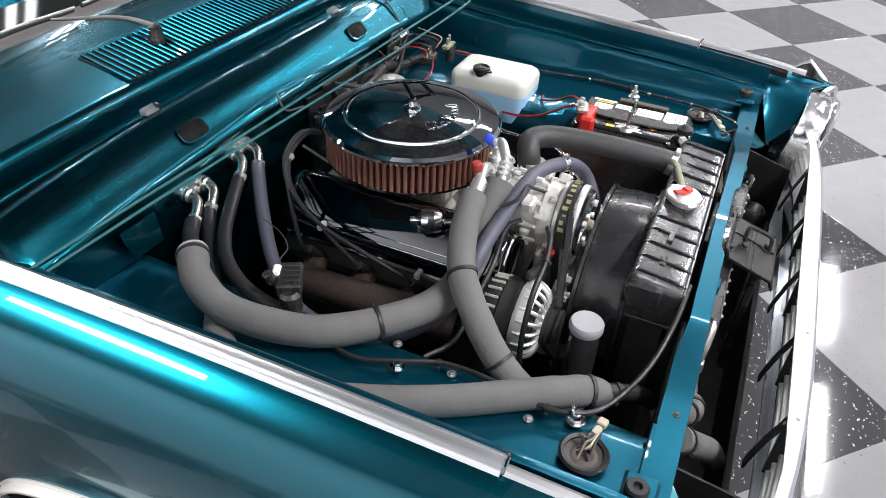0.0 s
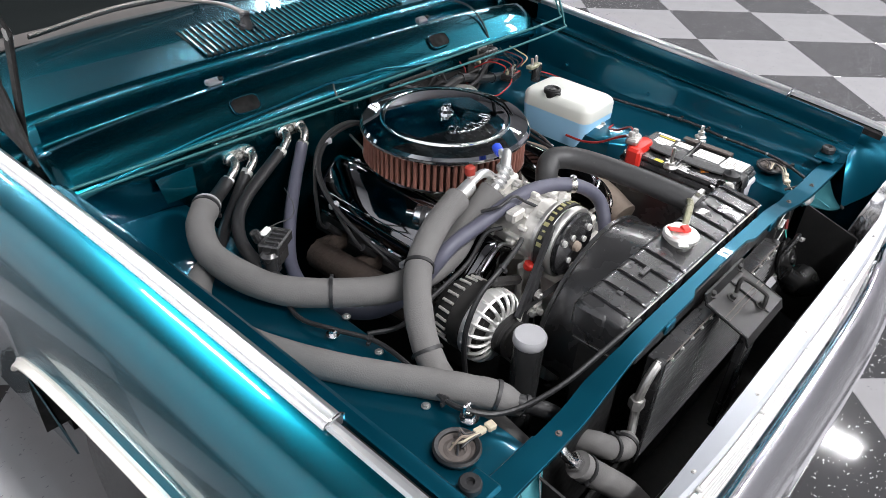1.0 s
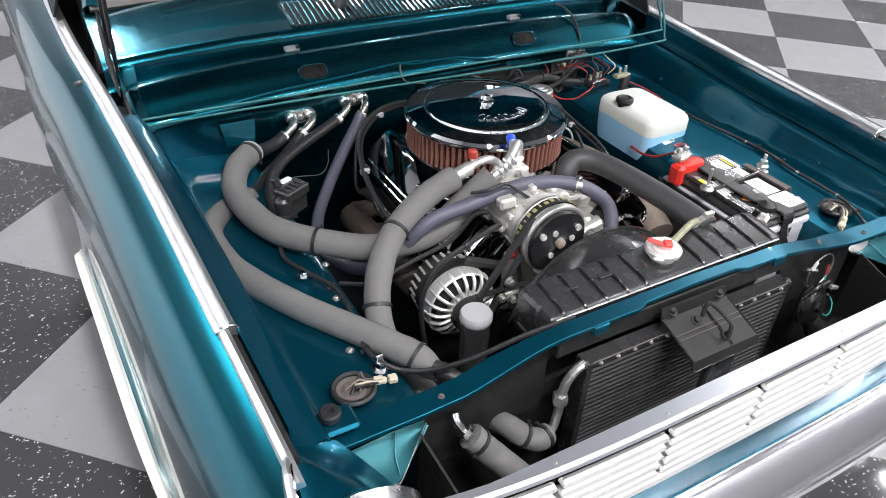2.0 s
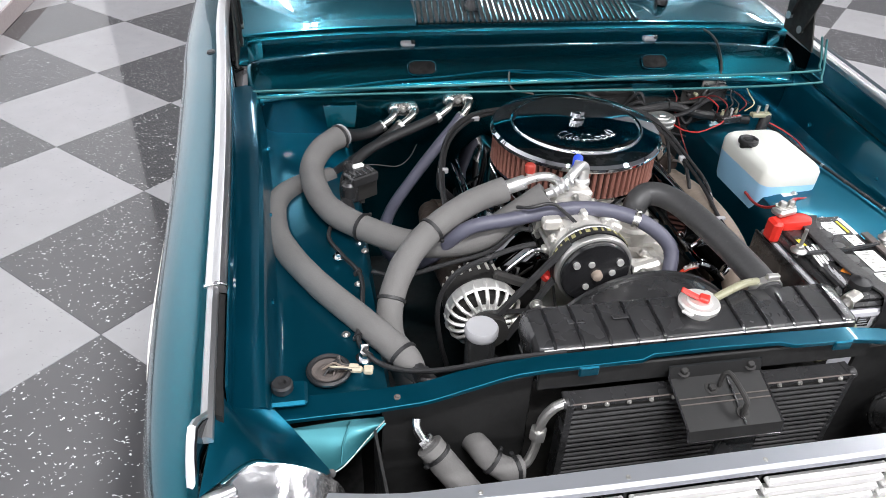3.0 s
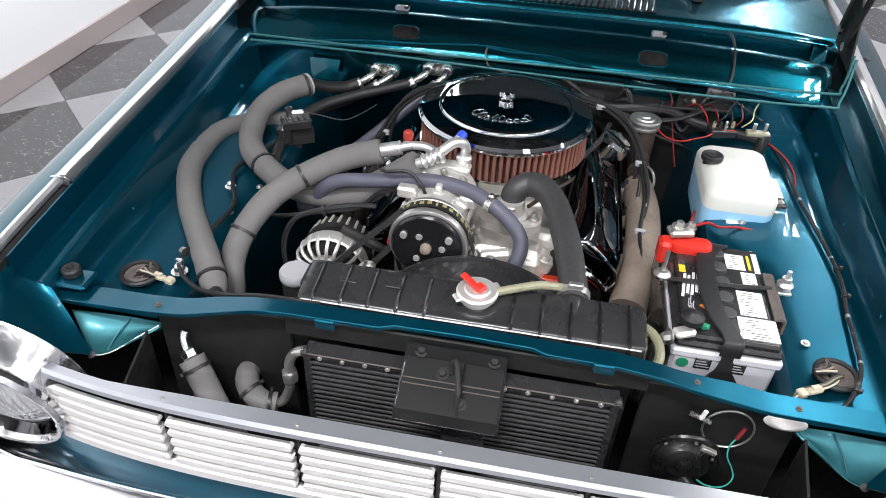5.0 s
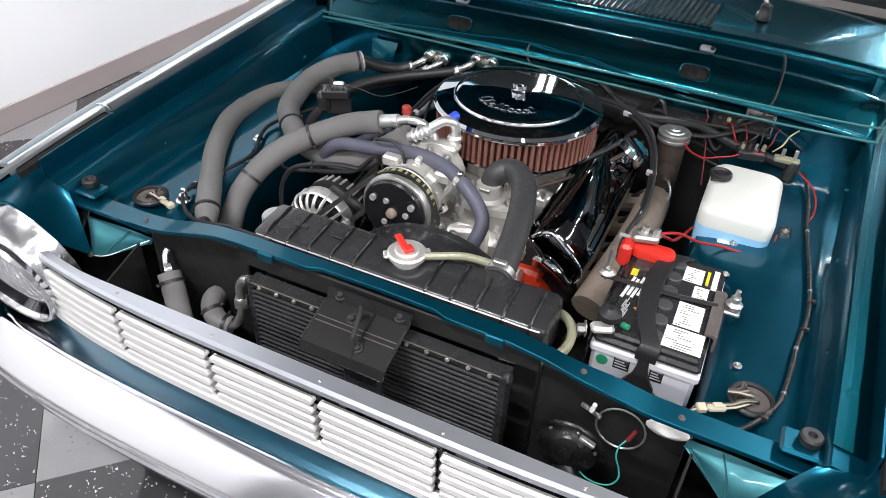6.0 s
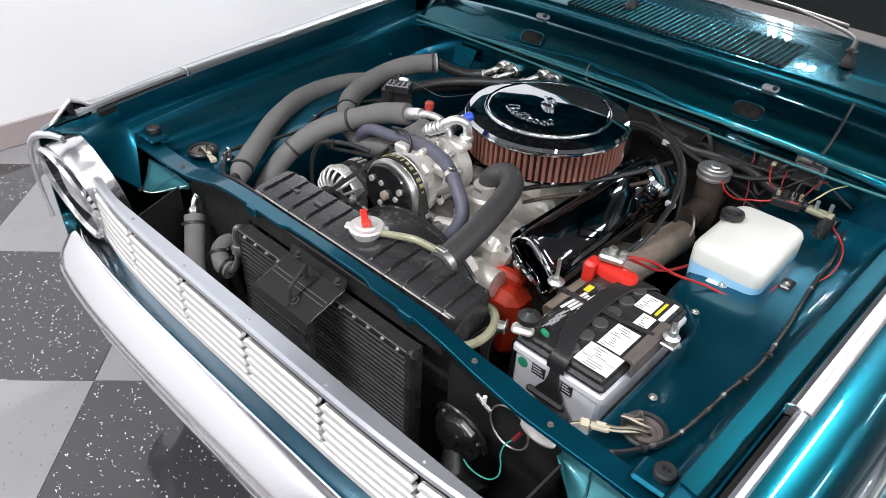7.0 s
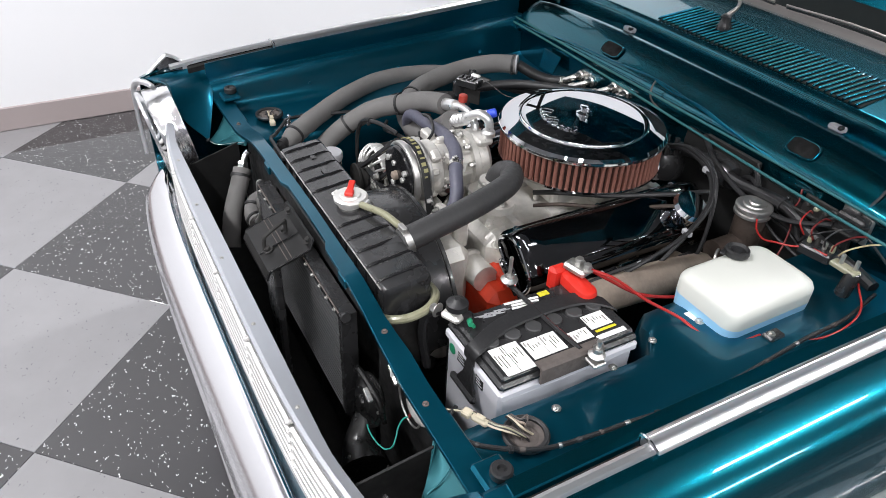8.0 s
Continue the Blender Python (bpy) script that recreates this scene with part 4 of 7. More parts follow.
part("outlet_flange", ring_loft(BM(), [rounded(-0.028, 0.090, 0.330, 0.395, 0.03, z) for z in (0.782, 0.798)]), CAST, engine, "bolted cast thermostat flange")

# radiator
rad = thing("radiator", "black painted radiator with ribbed top tank", "radiator")
bm = BM()
rings = []
for x, k in [(-0.262, 0.8), (-0.258, 0.95), (-0.25, 1)] + [(-0.25 + 0.5 * i / 20, 1) for i in range(1, 20)] + [(0.25, 1), (0.258, 0.95), (0.262, 0.8)]:
    rings.append([(x, 0.062 + a * k, 0.80 + b * k) for a, b in ((-0.044, -0.03), (-0.044, 0.029), (-0.0433, 0.0335), (-0.0405, 0.0365), (-0.037, 0.0378), (0.032, 0.046), (0.038, 0.0455), (0.0425, 0.042), (0.044, 0.036), (0.044, -0.03))])
ring_loft(bm, rings)
tank = part("top_tank", bm, SATIN, rad)
for k in range(12):
    x = -0.235 + 0.47 * k / 11
    if abs(x) < 0.05:
        continue
    bm = BM()
    tube(bm, [(x, 0.0165, 0.80), (x, 0.018, 0.830), (x, 0.030, 0.8395), (x, 0.062, 0.8425), (x, 0.092, 0.8462), (x, 0.105, 0.838)], 0.0032, 6, 2)
    part("rib", bm, BLACK, tank)
bm = BM()
span(bm, (-0.255, 0.035, 0.40), (0.255, 0.09, 0.775))
part("core", bm, DARK, rad)
bm = BM()
lathe(bm, [(0.024, 0.84), (0.024, 0.850), (0.031, 0.851), (0.032, 0.858), (0.029, 0.861), (0.020, 0.861), (0.018, 0.864), (0.001, 0.865)], (0.008, 0.068, 0), (0, 0, 1), 24)
for a in (0.6, 0.6 + math.pi):
    box(bm, (0.008 + 0.032 * math.cos(a), 0.068 + 0.032 * math.sin(a), 0.855), (0.012, 0.018, 0.006), 0.002, pose(0, 0, 0, 0, 0, math.degrees(a)))
cap = part("cap", bm, SILVER, rad, "bright radiator pressure cap")
bm = BM()
box(bm, (-0.002, 0.072, 0.869), (0.040, 0.012, 0.004), 0.0015, pose(0, 0, 0, 0, 14, -35))
box(bm, (0.012, 0.064, 0.868), (0.016, 0.016, 0.008), 0.002, pose(0, 0, 0, 0, 0, -35))
part("lever", bm, REDP, cap, "red release lever")
# fan shroud
shroud = thing("fan_shroud", "black moulded fan shroud behind the radiator", "fan shroud")
for nm, prof in (("band", ((0.207, 0.112), (0.209, 0.12), (0.203, 0.195), (0.198, 0.195), (0.203, 0.118))), ("lip", ((0.202, 0.196), (0.207, 0.197), (0.208, 0.203), (0.202, 0.204), (0.197, 0.200))), ("flange", ((0.198, 0.106), (0.222, 0.106), (0.222, 0.111), (0.198, 0.111)))):
    rings = []
    for k in range(33):
        a = math.pi * k / 32
        c, s_ = math.cos(a), math.sin(a)
        rings.append([(r * c, y, 0.609 + r * s_) for r, y in prof])
    part(nm, ring_loft(BM(), rings), SATIN, shroud)
part("seam", rod(BM(), (-0.252, 0.0185, 0.8335), (0.252, 0.0185, 0.8335), 0.0016, 6), DULL, tank, "pale solder seam")
part("core_strap", span(BM(), (-0.262, 0.022, 0.765), (0.262, 0.10, 0.772), 0.001), SATIN, rad)

# condenser
cond = thing("condenser", "black air conditioning condenser with fine fins", "condenser")
bm = BM()
span(bm, (-0.215, -0.040, 0.55), (0.215, -0.018, 0.775))
part("core", bm, DARK, cond)
for k in range(21):
    z = 0.767 - 0.0105 * k
    bm = BM()
    rod(bm, (-0.222, -0.043, z), (0.222, -0.043, z), 0.0027, 8)
    part("tube", bm, TUBEM, cond)
for x in (-0.225, 0.225):
    bm = BM()
    span(bm, (x - 0.006, -0.045, 0.55), (x + 0.006, -0.016, 0.785), 0.001)
    part("end_plate", bm, SATIN, cond)
bm = BM()
span(bm, (-0.225, -0.044, 0.776), (0.225, -0.016, 0.784), 0.001)
part("top_plate", bm, SATIN, cond)
for k in range(13):
    part("bolt", bolt(BM(), (-0.205 + 0.41 * k / 12, -0.0445, 0.780), (0, -1, 0.2), 0.0024, 0.003), DULL, cond)
part("edge", rod(BM(), (-0.222, -0.044, 0.7845), (0.222, -0.044, 0.7845), 0.0014, 6), DUSTY, cond, "dusty upper edge")
for s in (-1, 1):
    bm = BM()
    lathe(bm, [(0.008, -0.005), (0.009, -0.003), (0.009, 0.003), (0.008, 0.005)], (s * 0.230, -0.036, 0.780), (1, 0, 0.3), 14)
    part("end_tube", bm, TUBEM, cond)

# latch
LATCHM = mat("black_latch_paint", (0.012, 0.012, 0.012), 0.40, 0.0, 0.2, 14, 0.0, 40, 0, 0.3, rvary=0, scuff=0.05)
latch = thing("hood_latch", "black bonnet latch bracket with a wire loop", "latch")
bm = BM()
rings = []
for x in (-0.077, 0.067):
    rings.append([(x, -0.026, 0.825), (x, -0.030, 0.825), (x, -0.036, 0.808), (x, -0.112, 0.782), (x, -0.118, 0.765), (x, -0.114, 0.765), (x, -0.108, 0.779), (x, -0.032, 0.804)])
ring_loft(bm, rings)
plate = part("plate", bm, LATCHM, latch)
# glossy rods added so that the plate's edges catch glints
for x in (-0.077, 0.067):
    part("edge", tube(BM(), [(x, -0.028, 0.825), (x, -0.034, 0.808), (x, -0.110, 0.7825), (x, -0.117, 0.766)], 0.0018, 6, smooth=False), BLACK, plate, "glossy black edge rod added for a glint")
part("edge", rod(BM(), (-0.077, -0.1165, 0.765), (0.067, -0.1165, 0.765), 0.0018, 6), BLACK, plate)
part("rib", tube(BM(), [(0.010, -0.0365, 0.8085), (0.010, -0.074, 0.7965), (0.010, -0.111, 0.7835)], 0.0016, 6, smooth=False), BLACK, plate)
bm = BM()
tube(bm, [(-0.008, -0.055, 0.806), (-0.006, -0.055, 0.828), (0.0, -0.062, 0.832), (0.008, -0.095, 0.818), (0.008, -0.100, 0.808), (0.008, -0.100, 0.790)], 0.0038, 8, 4)
part("loop", bm, DARK, latch, "wire striker loop")
for x, y, z in ((-0.02, -0.055, 0.801), (0.012, -0.095, 0.789), (-0.055, -0.031, 0.815), (0.05, -0.031, 0.815)):
    bm = BM()
    bolt(bm, (x, y, z), (0, -0.4, 1), 0.006, 0.006)
    part("bolt", bm, DARK, latch)
# creases in a paler colour: the glint along each fold
for y, z in ((-0.068, 0.7985), (-0.076, 0.7955)):
    part("crease", rod(BM(), (-0.074, y, z), (0.064, y, z), 0.0010, 6), DUSTY, latch)
bm = BM()
span(bm, (-0.012, -0.10, 0.50), (0.05, -0.085, 0.775), 0.003)
part("post", bm, SATIN, latch)

# battery
bat = thing("battery", "pale grey car battery with a black top and white labels", "battery")
bm = BM()
span(bm, (0.318, 0.106, 0.575), (0.478, 0.362, 0.758), 0.006)
span(bm, (0.314, 0.102, 0.755), (0.482, 0.366, 0.772), 0.004)
part("case", bm, BATGREY, bat, "pale grey battery case")
bm = BM()
span(bm, (0.316, 0.104, 0.773), (0.480, 0.364, 0.787), 0.005)
span(bm, (0.328, 0.110, 0.785), (0.474, 0.358, 0.797), 0.004)
part("top", bm, SATIN, bat, "black battery top")
for x, y in ((0.335, 0.128), (0.335, 0.34)):
    part("post", lathe(BM(), [(0.022, 0), (0.021, 0.006), (0.010, 0.007), (0.009, 0.020), (0.006, 0.022)], (x, y, 0.788), (0, 0, 1), 18), SATIN, bat)
# black plates added for shade on the battery's left side and below
tray = thing("battery_shade", "black plates put in for the shade beside the battery", "battery tray")
part("side", span(BM(), (0.307, 0.112, 0.56), (0.311, 0.372, 0.768), 0.001), SATIN, tray)
part("floor", span(BM(), (0.307, 0.100, 0.555), (0.486, 0.372, 0.573), 0.002), SATIN, tray)
hold = thing("battery_clamp", "thin black hold-down bar across the battery", "clamp")
part("bar", tube(BM(), [(0.290, 0.232, 0.805), (0.32, 0.235, 0.803), (0.40, 0.238, 0.803), (0.478, 0.246, 0.803)], 0.0042, 8, 4), SATIN, hold)
bm = BM()
ring_loft(bm, [[(0.470 + a, y, 0.800 + b) for a, b in ((0, 0), (0, 0.004), (0.014, 0.005), (0.019, 0.001), (0.020, -0.026), (0.016, -0.026), (0.015, -0.002), (0.012, 0))] for y in (0.168, 0.285)])
part("bracket", bm, DUSTY, hold, "dusty angle bracket on the battery edge")
cover = thing("terminal_cover", "red plastic battery terminal cover", "terminal cover")
bm = BM()
ring_loft(bm, [rounded(0.316 + e, 0.392 - e, 0.318 + e, 0.354 - e, 0.0165 - e, z) for e, z in ((0.0, 0.797), (0.0, 0.808), (0.002, 0.813), (0.008, 0.816))])
part("cap", bm, REDP, cover)
part("tongue", box(BM(), (0.309, 0.325, 0.797), (0.022, 0.034, 0.046), 0.006), REDP, cover)

# washer bottle
wash = thing("washer_bottle", "milky white washer bottle with blue fluid", "washer bottle")


bm = BM()
ring_loft(bm, [rounded(0.401 + i, 0.541 - i, 0.508 + i, 0.713 - i, 0.024, z) for i, z in ((0.0, 0.777), (0.0, 0.803), (0.003, 0.811), (0.009, 0.817), (0.018, 0.820))])
part("bottle", bm, WHITEP, wash, sharp=50)
bm = BM()
ring_loft(bm, [rounded(0.401 + i, 0.541 - i, 0.508 + i, 0.713 - i, 0.024, z) for i, z in ((0.012, 0.70), (0.003, 0.706), (0.0, 0.777))])
part("fluid", bm, FLUID, wash, "blue fluid showing through the wall")
bm = BM()
lathe(bm, [(0.016, 0.795), (0.016, 0.815), (0.0215, 0.816), (0.0225, 0.820), (0.0215, 0.826), (0.018, 0.828), (0.015, 0.823), (0.010, 0.8225), (0.009, 0.826), (0.001, 0.826)], (0.42, 0.632, 0.007), (0, 0, 1), 28)
box(bm, (0.411, 0.608, 0.828), (0.010, 0.014, 0.004), 0.001, pose(0, 0, 0, 0, 0, 20))
part("cap", bm, RUBBER, wash, "black filler cap")

# compressor
YELLOWED = mat("yellowed_print", (0.30, 0.28, 0.13), 0.6)
comp = thing("compressor", "aluminium air conditioning compressor with black clutch", "compressor")
CY = Vector((-0.099, 0.211, 0.812))
bm = BM()
lathe(bm, [(0.03, 0.0), (0.059, 0.002), (0.062, 0.005), (0.062, 0.015)], CY, (0, 1, 0), 36)
part("clutch", bm, BLACK, comp, "black clutch plate")
for k in range(3):
    a = radians(30 + 120 * k)
    bm = BM()
    lathe(bm, [(0.0062, -0.004), (0.0066, 0.003)], CY + Vector((0.045 * math.cos(a), 0, 0.045 * math.sin(a))), (0, 1, 0), 12)
    part("rivet", bm, SILVER, comp)
bm = BM()
lathe(bm, [(0.006, -0.010), (0.009, -0.008), (0.0105, 0.002)], CY, (0, 1, 0), 14)
part("nut", bm, BROWN, comp, "rusty centre nut")
bm = BM()
lathe(bm, [(0.058, 0.012), (0.0635, 0.010), (0.067, 0.011), (0.069, 0.014), (0.069, 0.022), (0.063, 0.028), (0.069, 0.034), (0.063, 0.040), (0.070, 0.046), (0.070, 0.052), (0.055, 0.054)], CY, (0, 1, 0), 40)
part("pulley", bm, DULL, comp)
bm = BM()
lathe(bm, [(0.045, 0.054), (0.058, 0.056), (0.060, 0.08), (0.055, 0.085), (0.055, 0.15), (0.06, 0.155), (0.06, 0.19), (0.05, 0.20)], CY, (0, 1, 0), 32)
part("body", bm, CAST, comp)
for k in range(8):
    a = 2 * math.pi * k / 8
    part("rib", box(BM(), CY + Vector((0.055 * math.cos(a), 0.115, 0.055 * math.sin(a))), (0.012, 0.07, 0.010), 0.003, pose(0, 0, 0, 0, -math.degrees(a), 0)), CAST, comp)

# alternator
alt = thing("alternator", "silver finned alternator with a dark pulley", "alternator")
AL = Vector((-0.283, 0.222, 0.712))
part("core", lathe(BM(), [(0.02, 0.010), (0.055, 0.012), (0.058, 0.10), (0.04, 0.115)], AL, (0, 1, 0), 32), DARK, alt)
part("ring", lathe(BM(), [(0.0635, 0.022), (0.0645, 0.016), (0.0675, 0.019), (0.069, 0.036), (0.067, 0.044), (0.060, 0.044)], AL, (0, 1, 0), 40, cap=False), SILVER, alt)
part("stator", lathe(BM(), [(0.064, 0.046), (0.066, 0.048), (0.066, 0.072), (0.064, 0.074)], AL, (0, 1, 0), 36), DARK, alt)
part("rear_housing", lathe(BM(), [(0.062, 0.075), (0.063, 0.08), (0.060, 0.10), (0.045, 0.118), (0.02, 0.12)], AL, (0, 1, 0), 36), DARK, alt, "dark rear housing")
for k in range(24):
    a = 2 * math.pi * k / 24
    d = Vector((math.cos(a), 0, math.sin(a)))
    part("rib", rod(BM(), AL + d * 0.0640 + Vector((0, 0.076, 0)), AL + d * 0.0615 + Vector((0, 0.100, 0)), 0.0028, 6), CAST, alt)
part("front_face", lathe(BM(), [(0.029, 0.0), (0.031, -0.003), (0.035, -0.002), (0.0365, 0.002), (0.036, 0.010)], AL, (0, 1, 0), 40, cap=False), SILVER, alt)
part("nose", lathe(BM(), [(0.016, -0.006), (0.026, -0.004), (0.030, 0.004), (0.030, 0.010)], AL, (0, 1, 0), 28), DARK, alt)
for k in range(20):
    a = 2 * math.pi * k / 20
    d = Vector((math.cos(a), 0, math.sin(a)))
    bm = BM()
    tube(bm, [AL + d * 0.028 + Vector((0, 0.0, 0)), AL + d * 0.045 + Vector((0, 0.001, 0)), AL + d * 0.058 + Vector((0, 0.008, 0)), AL + d * 0.0665 + Vector((0, 0.022, 0)), AL + d * 0.067 + Vector((0, 0.036, 0))], 0.0036, 6, 3)
    part("fin", bm, SILVER, alt)
bm = BM()
lathe(bm, [(0.012, -0.030), (0.034, -0.028), (0.034, -0.024), (0.027, -0.018), (0.034, -0.012), (0.034, -0.008), (0.012, -0.006)], AL, (0, 1, 0), 28)
part("pulley", bm, DARK, alt)

# receiver drier
DRIERM = mat("dark_grey_lacquer", (0.040, 0.041, 0.042), 0.22, 0.3, 0.2, 20, 0.02, 60, 0.5)
dr = thing("receiver_drier", "black receiver drier cylinder with a grey cap", "receiver drier")
part("body", lathe(BM(), [(0.0255, 0.50), (0.0255, 0.755), (0.023, 0.762)], (-0.312, 0.147, 0), (0, 0, 1), 28), DRIERM, dr)
part("top", lathe(BM(), [(0.0265, 0.758), (0.028, 0.762), (0.028, 0.772), (0.0255, 0.776), (0.001, 0.777)], (-0.312, 0.147, 0), (0, 0, 1), 28), GREYP, dr)

# hoses
def hose(name, label, pts, r, material, ties=(), seg=16, cat="hose", taper=0.0):
    t = thing(name, label, cat)
    bm = BM()
    soft = 0.022 if material == FOAM else 0.0
    tube(bm, pts, lambda u: r * (1 - taper * max(0, (u - 0.88) / 0.12) ** 1.5) * (1 + soft * math.sin(31 * u + 2.5 * math.sin(17 * u))), seg, 7)
    part("sleeve", bm, material, t)
    path = smooth_path(pts, 7)
    for u in ties:
        bm = BM()
        tie(bm, path, u, r)
        part("tie", bm, RUBBER, t)
    return t


hose("foam_hose", "thick grey foam-wrapped refrigerant hose", [(-0.498, 0.770, 0.818), (-0.545, 0.720, 0.812), (-0.570, 0.636, 0.80), (-0.540, 0.509, 0.79), (-0.455, 0.412, 0.79), (-0.376, 0.373, 0.785), (-0.277, 0.363, 0.795), (-0.207, 0.372, 0.835), (-0.149, 0.369, 0.880)], 0.0255, FOAM, (0.03, 0.47))
hose("foam_hose", "thick grey foam-wrapped refrigerant hose", [(-0.222, 0.390, 0.884), (-0.285, 0.378, 0.868), (-0.355, 0.352, 0.838), (-0.410, 0.305, 0.81), (-0.445, 0.252, 0.77), (-0.455, 0.200, 0.73), (-0.435, 0.140, 0.69), (-0.41, 0.07, 0.64), (-0.40, 0.02, 0.60)], 0.0235, FOAM, (0.28, 0.52))
hose("foam_hose", "long grey foam-wrapped refrigerant hose", [(-0.53, 0.70, 0.75), (-0.604, 0.64, 0.765), (-0.645, 0.56, 0.772), (-0.634, 0.424, 0.78), (-0.576, 0.296, 0.78), (-0.506, 0.193, 0.775), (-0.466, 0.137, 0.77), (-0.443, 0.104, 0.764), (-0.424, 0.076, 0.748)], 0.0235, FOAM, (0.86,), taper=0.4)
hose("heater_hose", "violet-grey rubber heater hose", [(-0.208, 0.855, 0.811), (-0.225, 0.842, 0.795), (-0.277, 0.80, 0.757), (-0.345, 0.735, 0.71), (-0.40, 0.66, 0.682), (-0.428, 0.57, 0.678), (-0.425, 0.49, 0.688), (-0.398, 0.425, 0.705), (-0.360, 0.372, 0.755), (-0.322, 0.347, 0.815), (-0.285, 0.342, 0.840), (-0.221, 0.340, 0.85), (-0.12, 0.332, 0.87), (-0.05, 0.319, 0.87), (0.01, 0.288, 0.86), (0.058, 0.262, 0.82), (0.050, 0.233, 0.77), (0.03, 0.22, 0.72)], 0.0135, HEATER)
hose("radiator_hose", "thick black upper radiator hose", [(0.152, 0.100, 0.835), (0.150, 0.135, 0.842), (0.132, 0.243, 0.852), (0.102, 0.345, 0.86), (0.065, 0.382, 0.86), (0.035, 0.375, 0.845), (0.03, 0.362, 0.80)], 0.023, HOSEBLACK, ())

part("end_ring", lathe(BM(), [(0.020, -0.002), (0.0262, -0.001), (0.0262, 0.003), (0.020, 0.004)], (-0.4985, 0.7695, 0.818), (-0.65, -0.75, -0.05), 22), GREYP, bpy.data.objects["foam_hose"], "pale cut end of the foam")
DARKRED = mat("dark_red_wire", (0.16, 0.012, 0.012), 0.5)

# ---- fittings, wires and small parts ----
def clamp(pts, u, r, parent):
    path = smooth_path(pts, 7)
    i = min(len(path) - 2, int(u * (len(path) - 1)))
    d = (path[i + 1] - path[i]).normalized()
    bm = BM()
    lathe(bm, [(r, -0.006), (r + 0.002, -0.006), (r + 0.002, 0.006), (r, 0.006)], path[i], d, 20, cap=False)
    up = (Vector((0, 0, 1)) - d * d.z).normalized()
    box(bm, path[i] + up * (r + 0.005), (0.022, 0.010, 0.009), 0.0015, pose(0, 0, 0, 0, 0, math.degrees(math.atan2(d.y, d.x)) + 90))
    return part("hose_clamp", bm, DULL, parent, "steel hose clamp")


def cable(name, label, pts, r, material, cat="cable", seg=8, clips=()):
    t = thing(name, label, cat)
    part("sheath", tube(BM(), pts, r, seg, 6), material, t)
    path = smooth_path(pts, 6)
    for u in clips:
        bm = BM()
        tie(bm, path, u, r)
        part("band", bm, RUBBER, t)
    return t


# heater and air conditioning pipe ends on the firewall
FITTING = mat("worn_zinc", (0.66, 0.65, 0.62), 0.24, 0.95, 0.3, 60, 0.3, 90, scuff=0.3, dust=(0.2, 0.17, 0.13))


def pipe_pair(ends, z):
    t = thing("firewall_fitting", "pair of bright metal pipe elbows on the firewall", "pipe fitting", "firewall pipe fittings")
    (xa, _), (xb, _) = ends
    bm = BM()
    ring_loft(bm, [rounded(xa - 0.015, xb + 0.015, -0.016, 0.016, 0.0155, zz) for zz in (0, 0.005)])
    bm.transform(Matrix.Translation((0, 0.899, z)) @ pose(0, 0, 0, 90))
    part("flange", bm, FITTING, t)
    part("bolt", bolt(BM(), ((xa + xb) / 2, 0.893, z), (0, -1, 0), 0.005, 0.006), DULL, t)
    for x, dx in ends:
        part("collar", lathe(BM(), [(0.0125, 0), (0.0145, 0.002), (0.0145, 0.008), (0.011, 0.011)], (x, 0.894, z), (0, -1, 0), 18), FITTING, t)
        bm = BM()
        tube(bm, [(x, 0.900, z), (x, 0.880, z + 0.001), (x + dx * 0.12, 0.867, z - 0.005), (x + dx * 0.5, 0.858, z - 0.016), (x + dx, 0.852, z - 0.029)], 0.0092, 14, 5)
        elbow = part("elbow", bm, FITTING, t)
        bm = BM()
        lathe(bm, [(0.0125, 0), (0.0135, 0.003), (0.0135, 0.011), (0.012, 0.014)], (x + dx * 0.62, 0.856, z - 0.019), (dx, -0.012, -0.030), 6)
        part("nut", bm, DULL, elbow)
    return t


pipe_pair(((-0.366, -0.045), (-0.321, -0.045)), 0.817)
pipe_pair(((-0.232, -0.045), (-0.187, -0.026)), 0.835)
bm = BM()
ring_loft(bm, [[(-0.534, 0.884 + a, 0.836), (-0.455, 0.884 + a, 0.836), (-0.463, 0.868 + a, 0.788), (-0.527, 0.868 + a, 0.788)] for a in (0, 0.004)])
part("access_plate", bm, PAINT, car, "tapered teal plate on the firewall")
cable("rubber_hose", "black rubber hose from the firewall", [(-0.402, 0.855, 0.793), (-0.430, 0.838, 0.788), (-0.465, 0.805, 0.798), (-0.498, 0.772, 0.818)], 0.0145, RUBBER, "hose", 12)
cable("rubber_hose", "black rubber hose beside the firewall", [(-0.357, 0.855, 0.793), (-0.385, 0.836, 0.778), (-0.43, 0.80, 0.765), (-0.48, 0.755, 0.757), (-0.53, 0.70, 0.752)], 0.0125, RUBBER, "hose", 12)
cable("rubber_hose", "black rubber hose running to the valve block", [(-0.268, 0.855, 0.811), (-0.33, 0.825, 0.800), (-0.40, 0.787, 0.790), (-0.455, 0.740, 0.783), (-0.492, 0.675, 0.774), (-0.503, 0.60, 0.765), (-0.495, 0.52, 0.752), (-0.485, 0.44, 0.73)], 0.0125, RUBBER, "hose", 12)

hh = bpy.data.objects["heater_hose"]
part("hose_clamp", lathe(BM(), [(0.0132, -0.006), (0.0152, -0.006), (0.0152, 0.006), (0.0132, 0.006)], (-0.002, 0.294, 0.863), (0.82, -0.45, -0.12), 20, cap=False), FITTING, hh, "pale steel hose clamp")
part("clamp_screw", box(BM(), (-0.002, 0.292, 0.880), (0.010, 0.012, 0.010), 0.002), FITTING, hh)
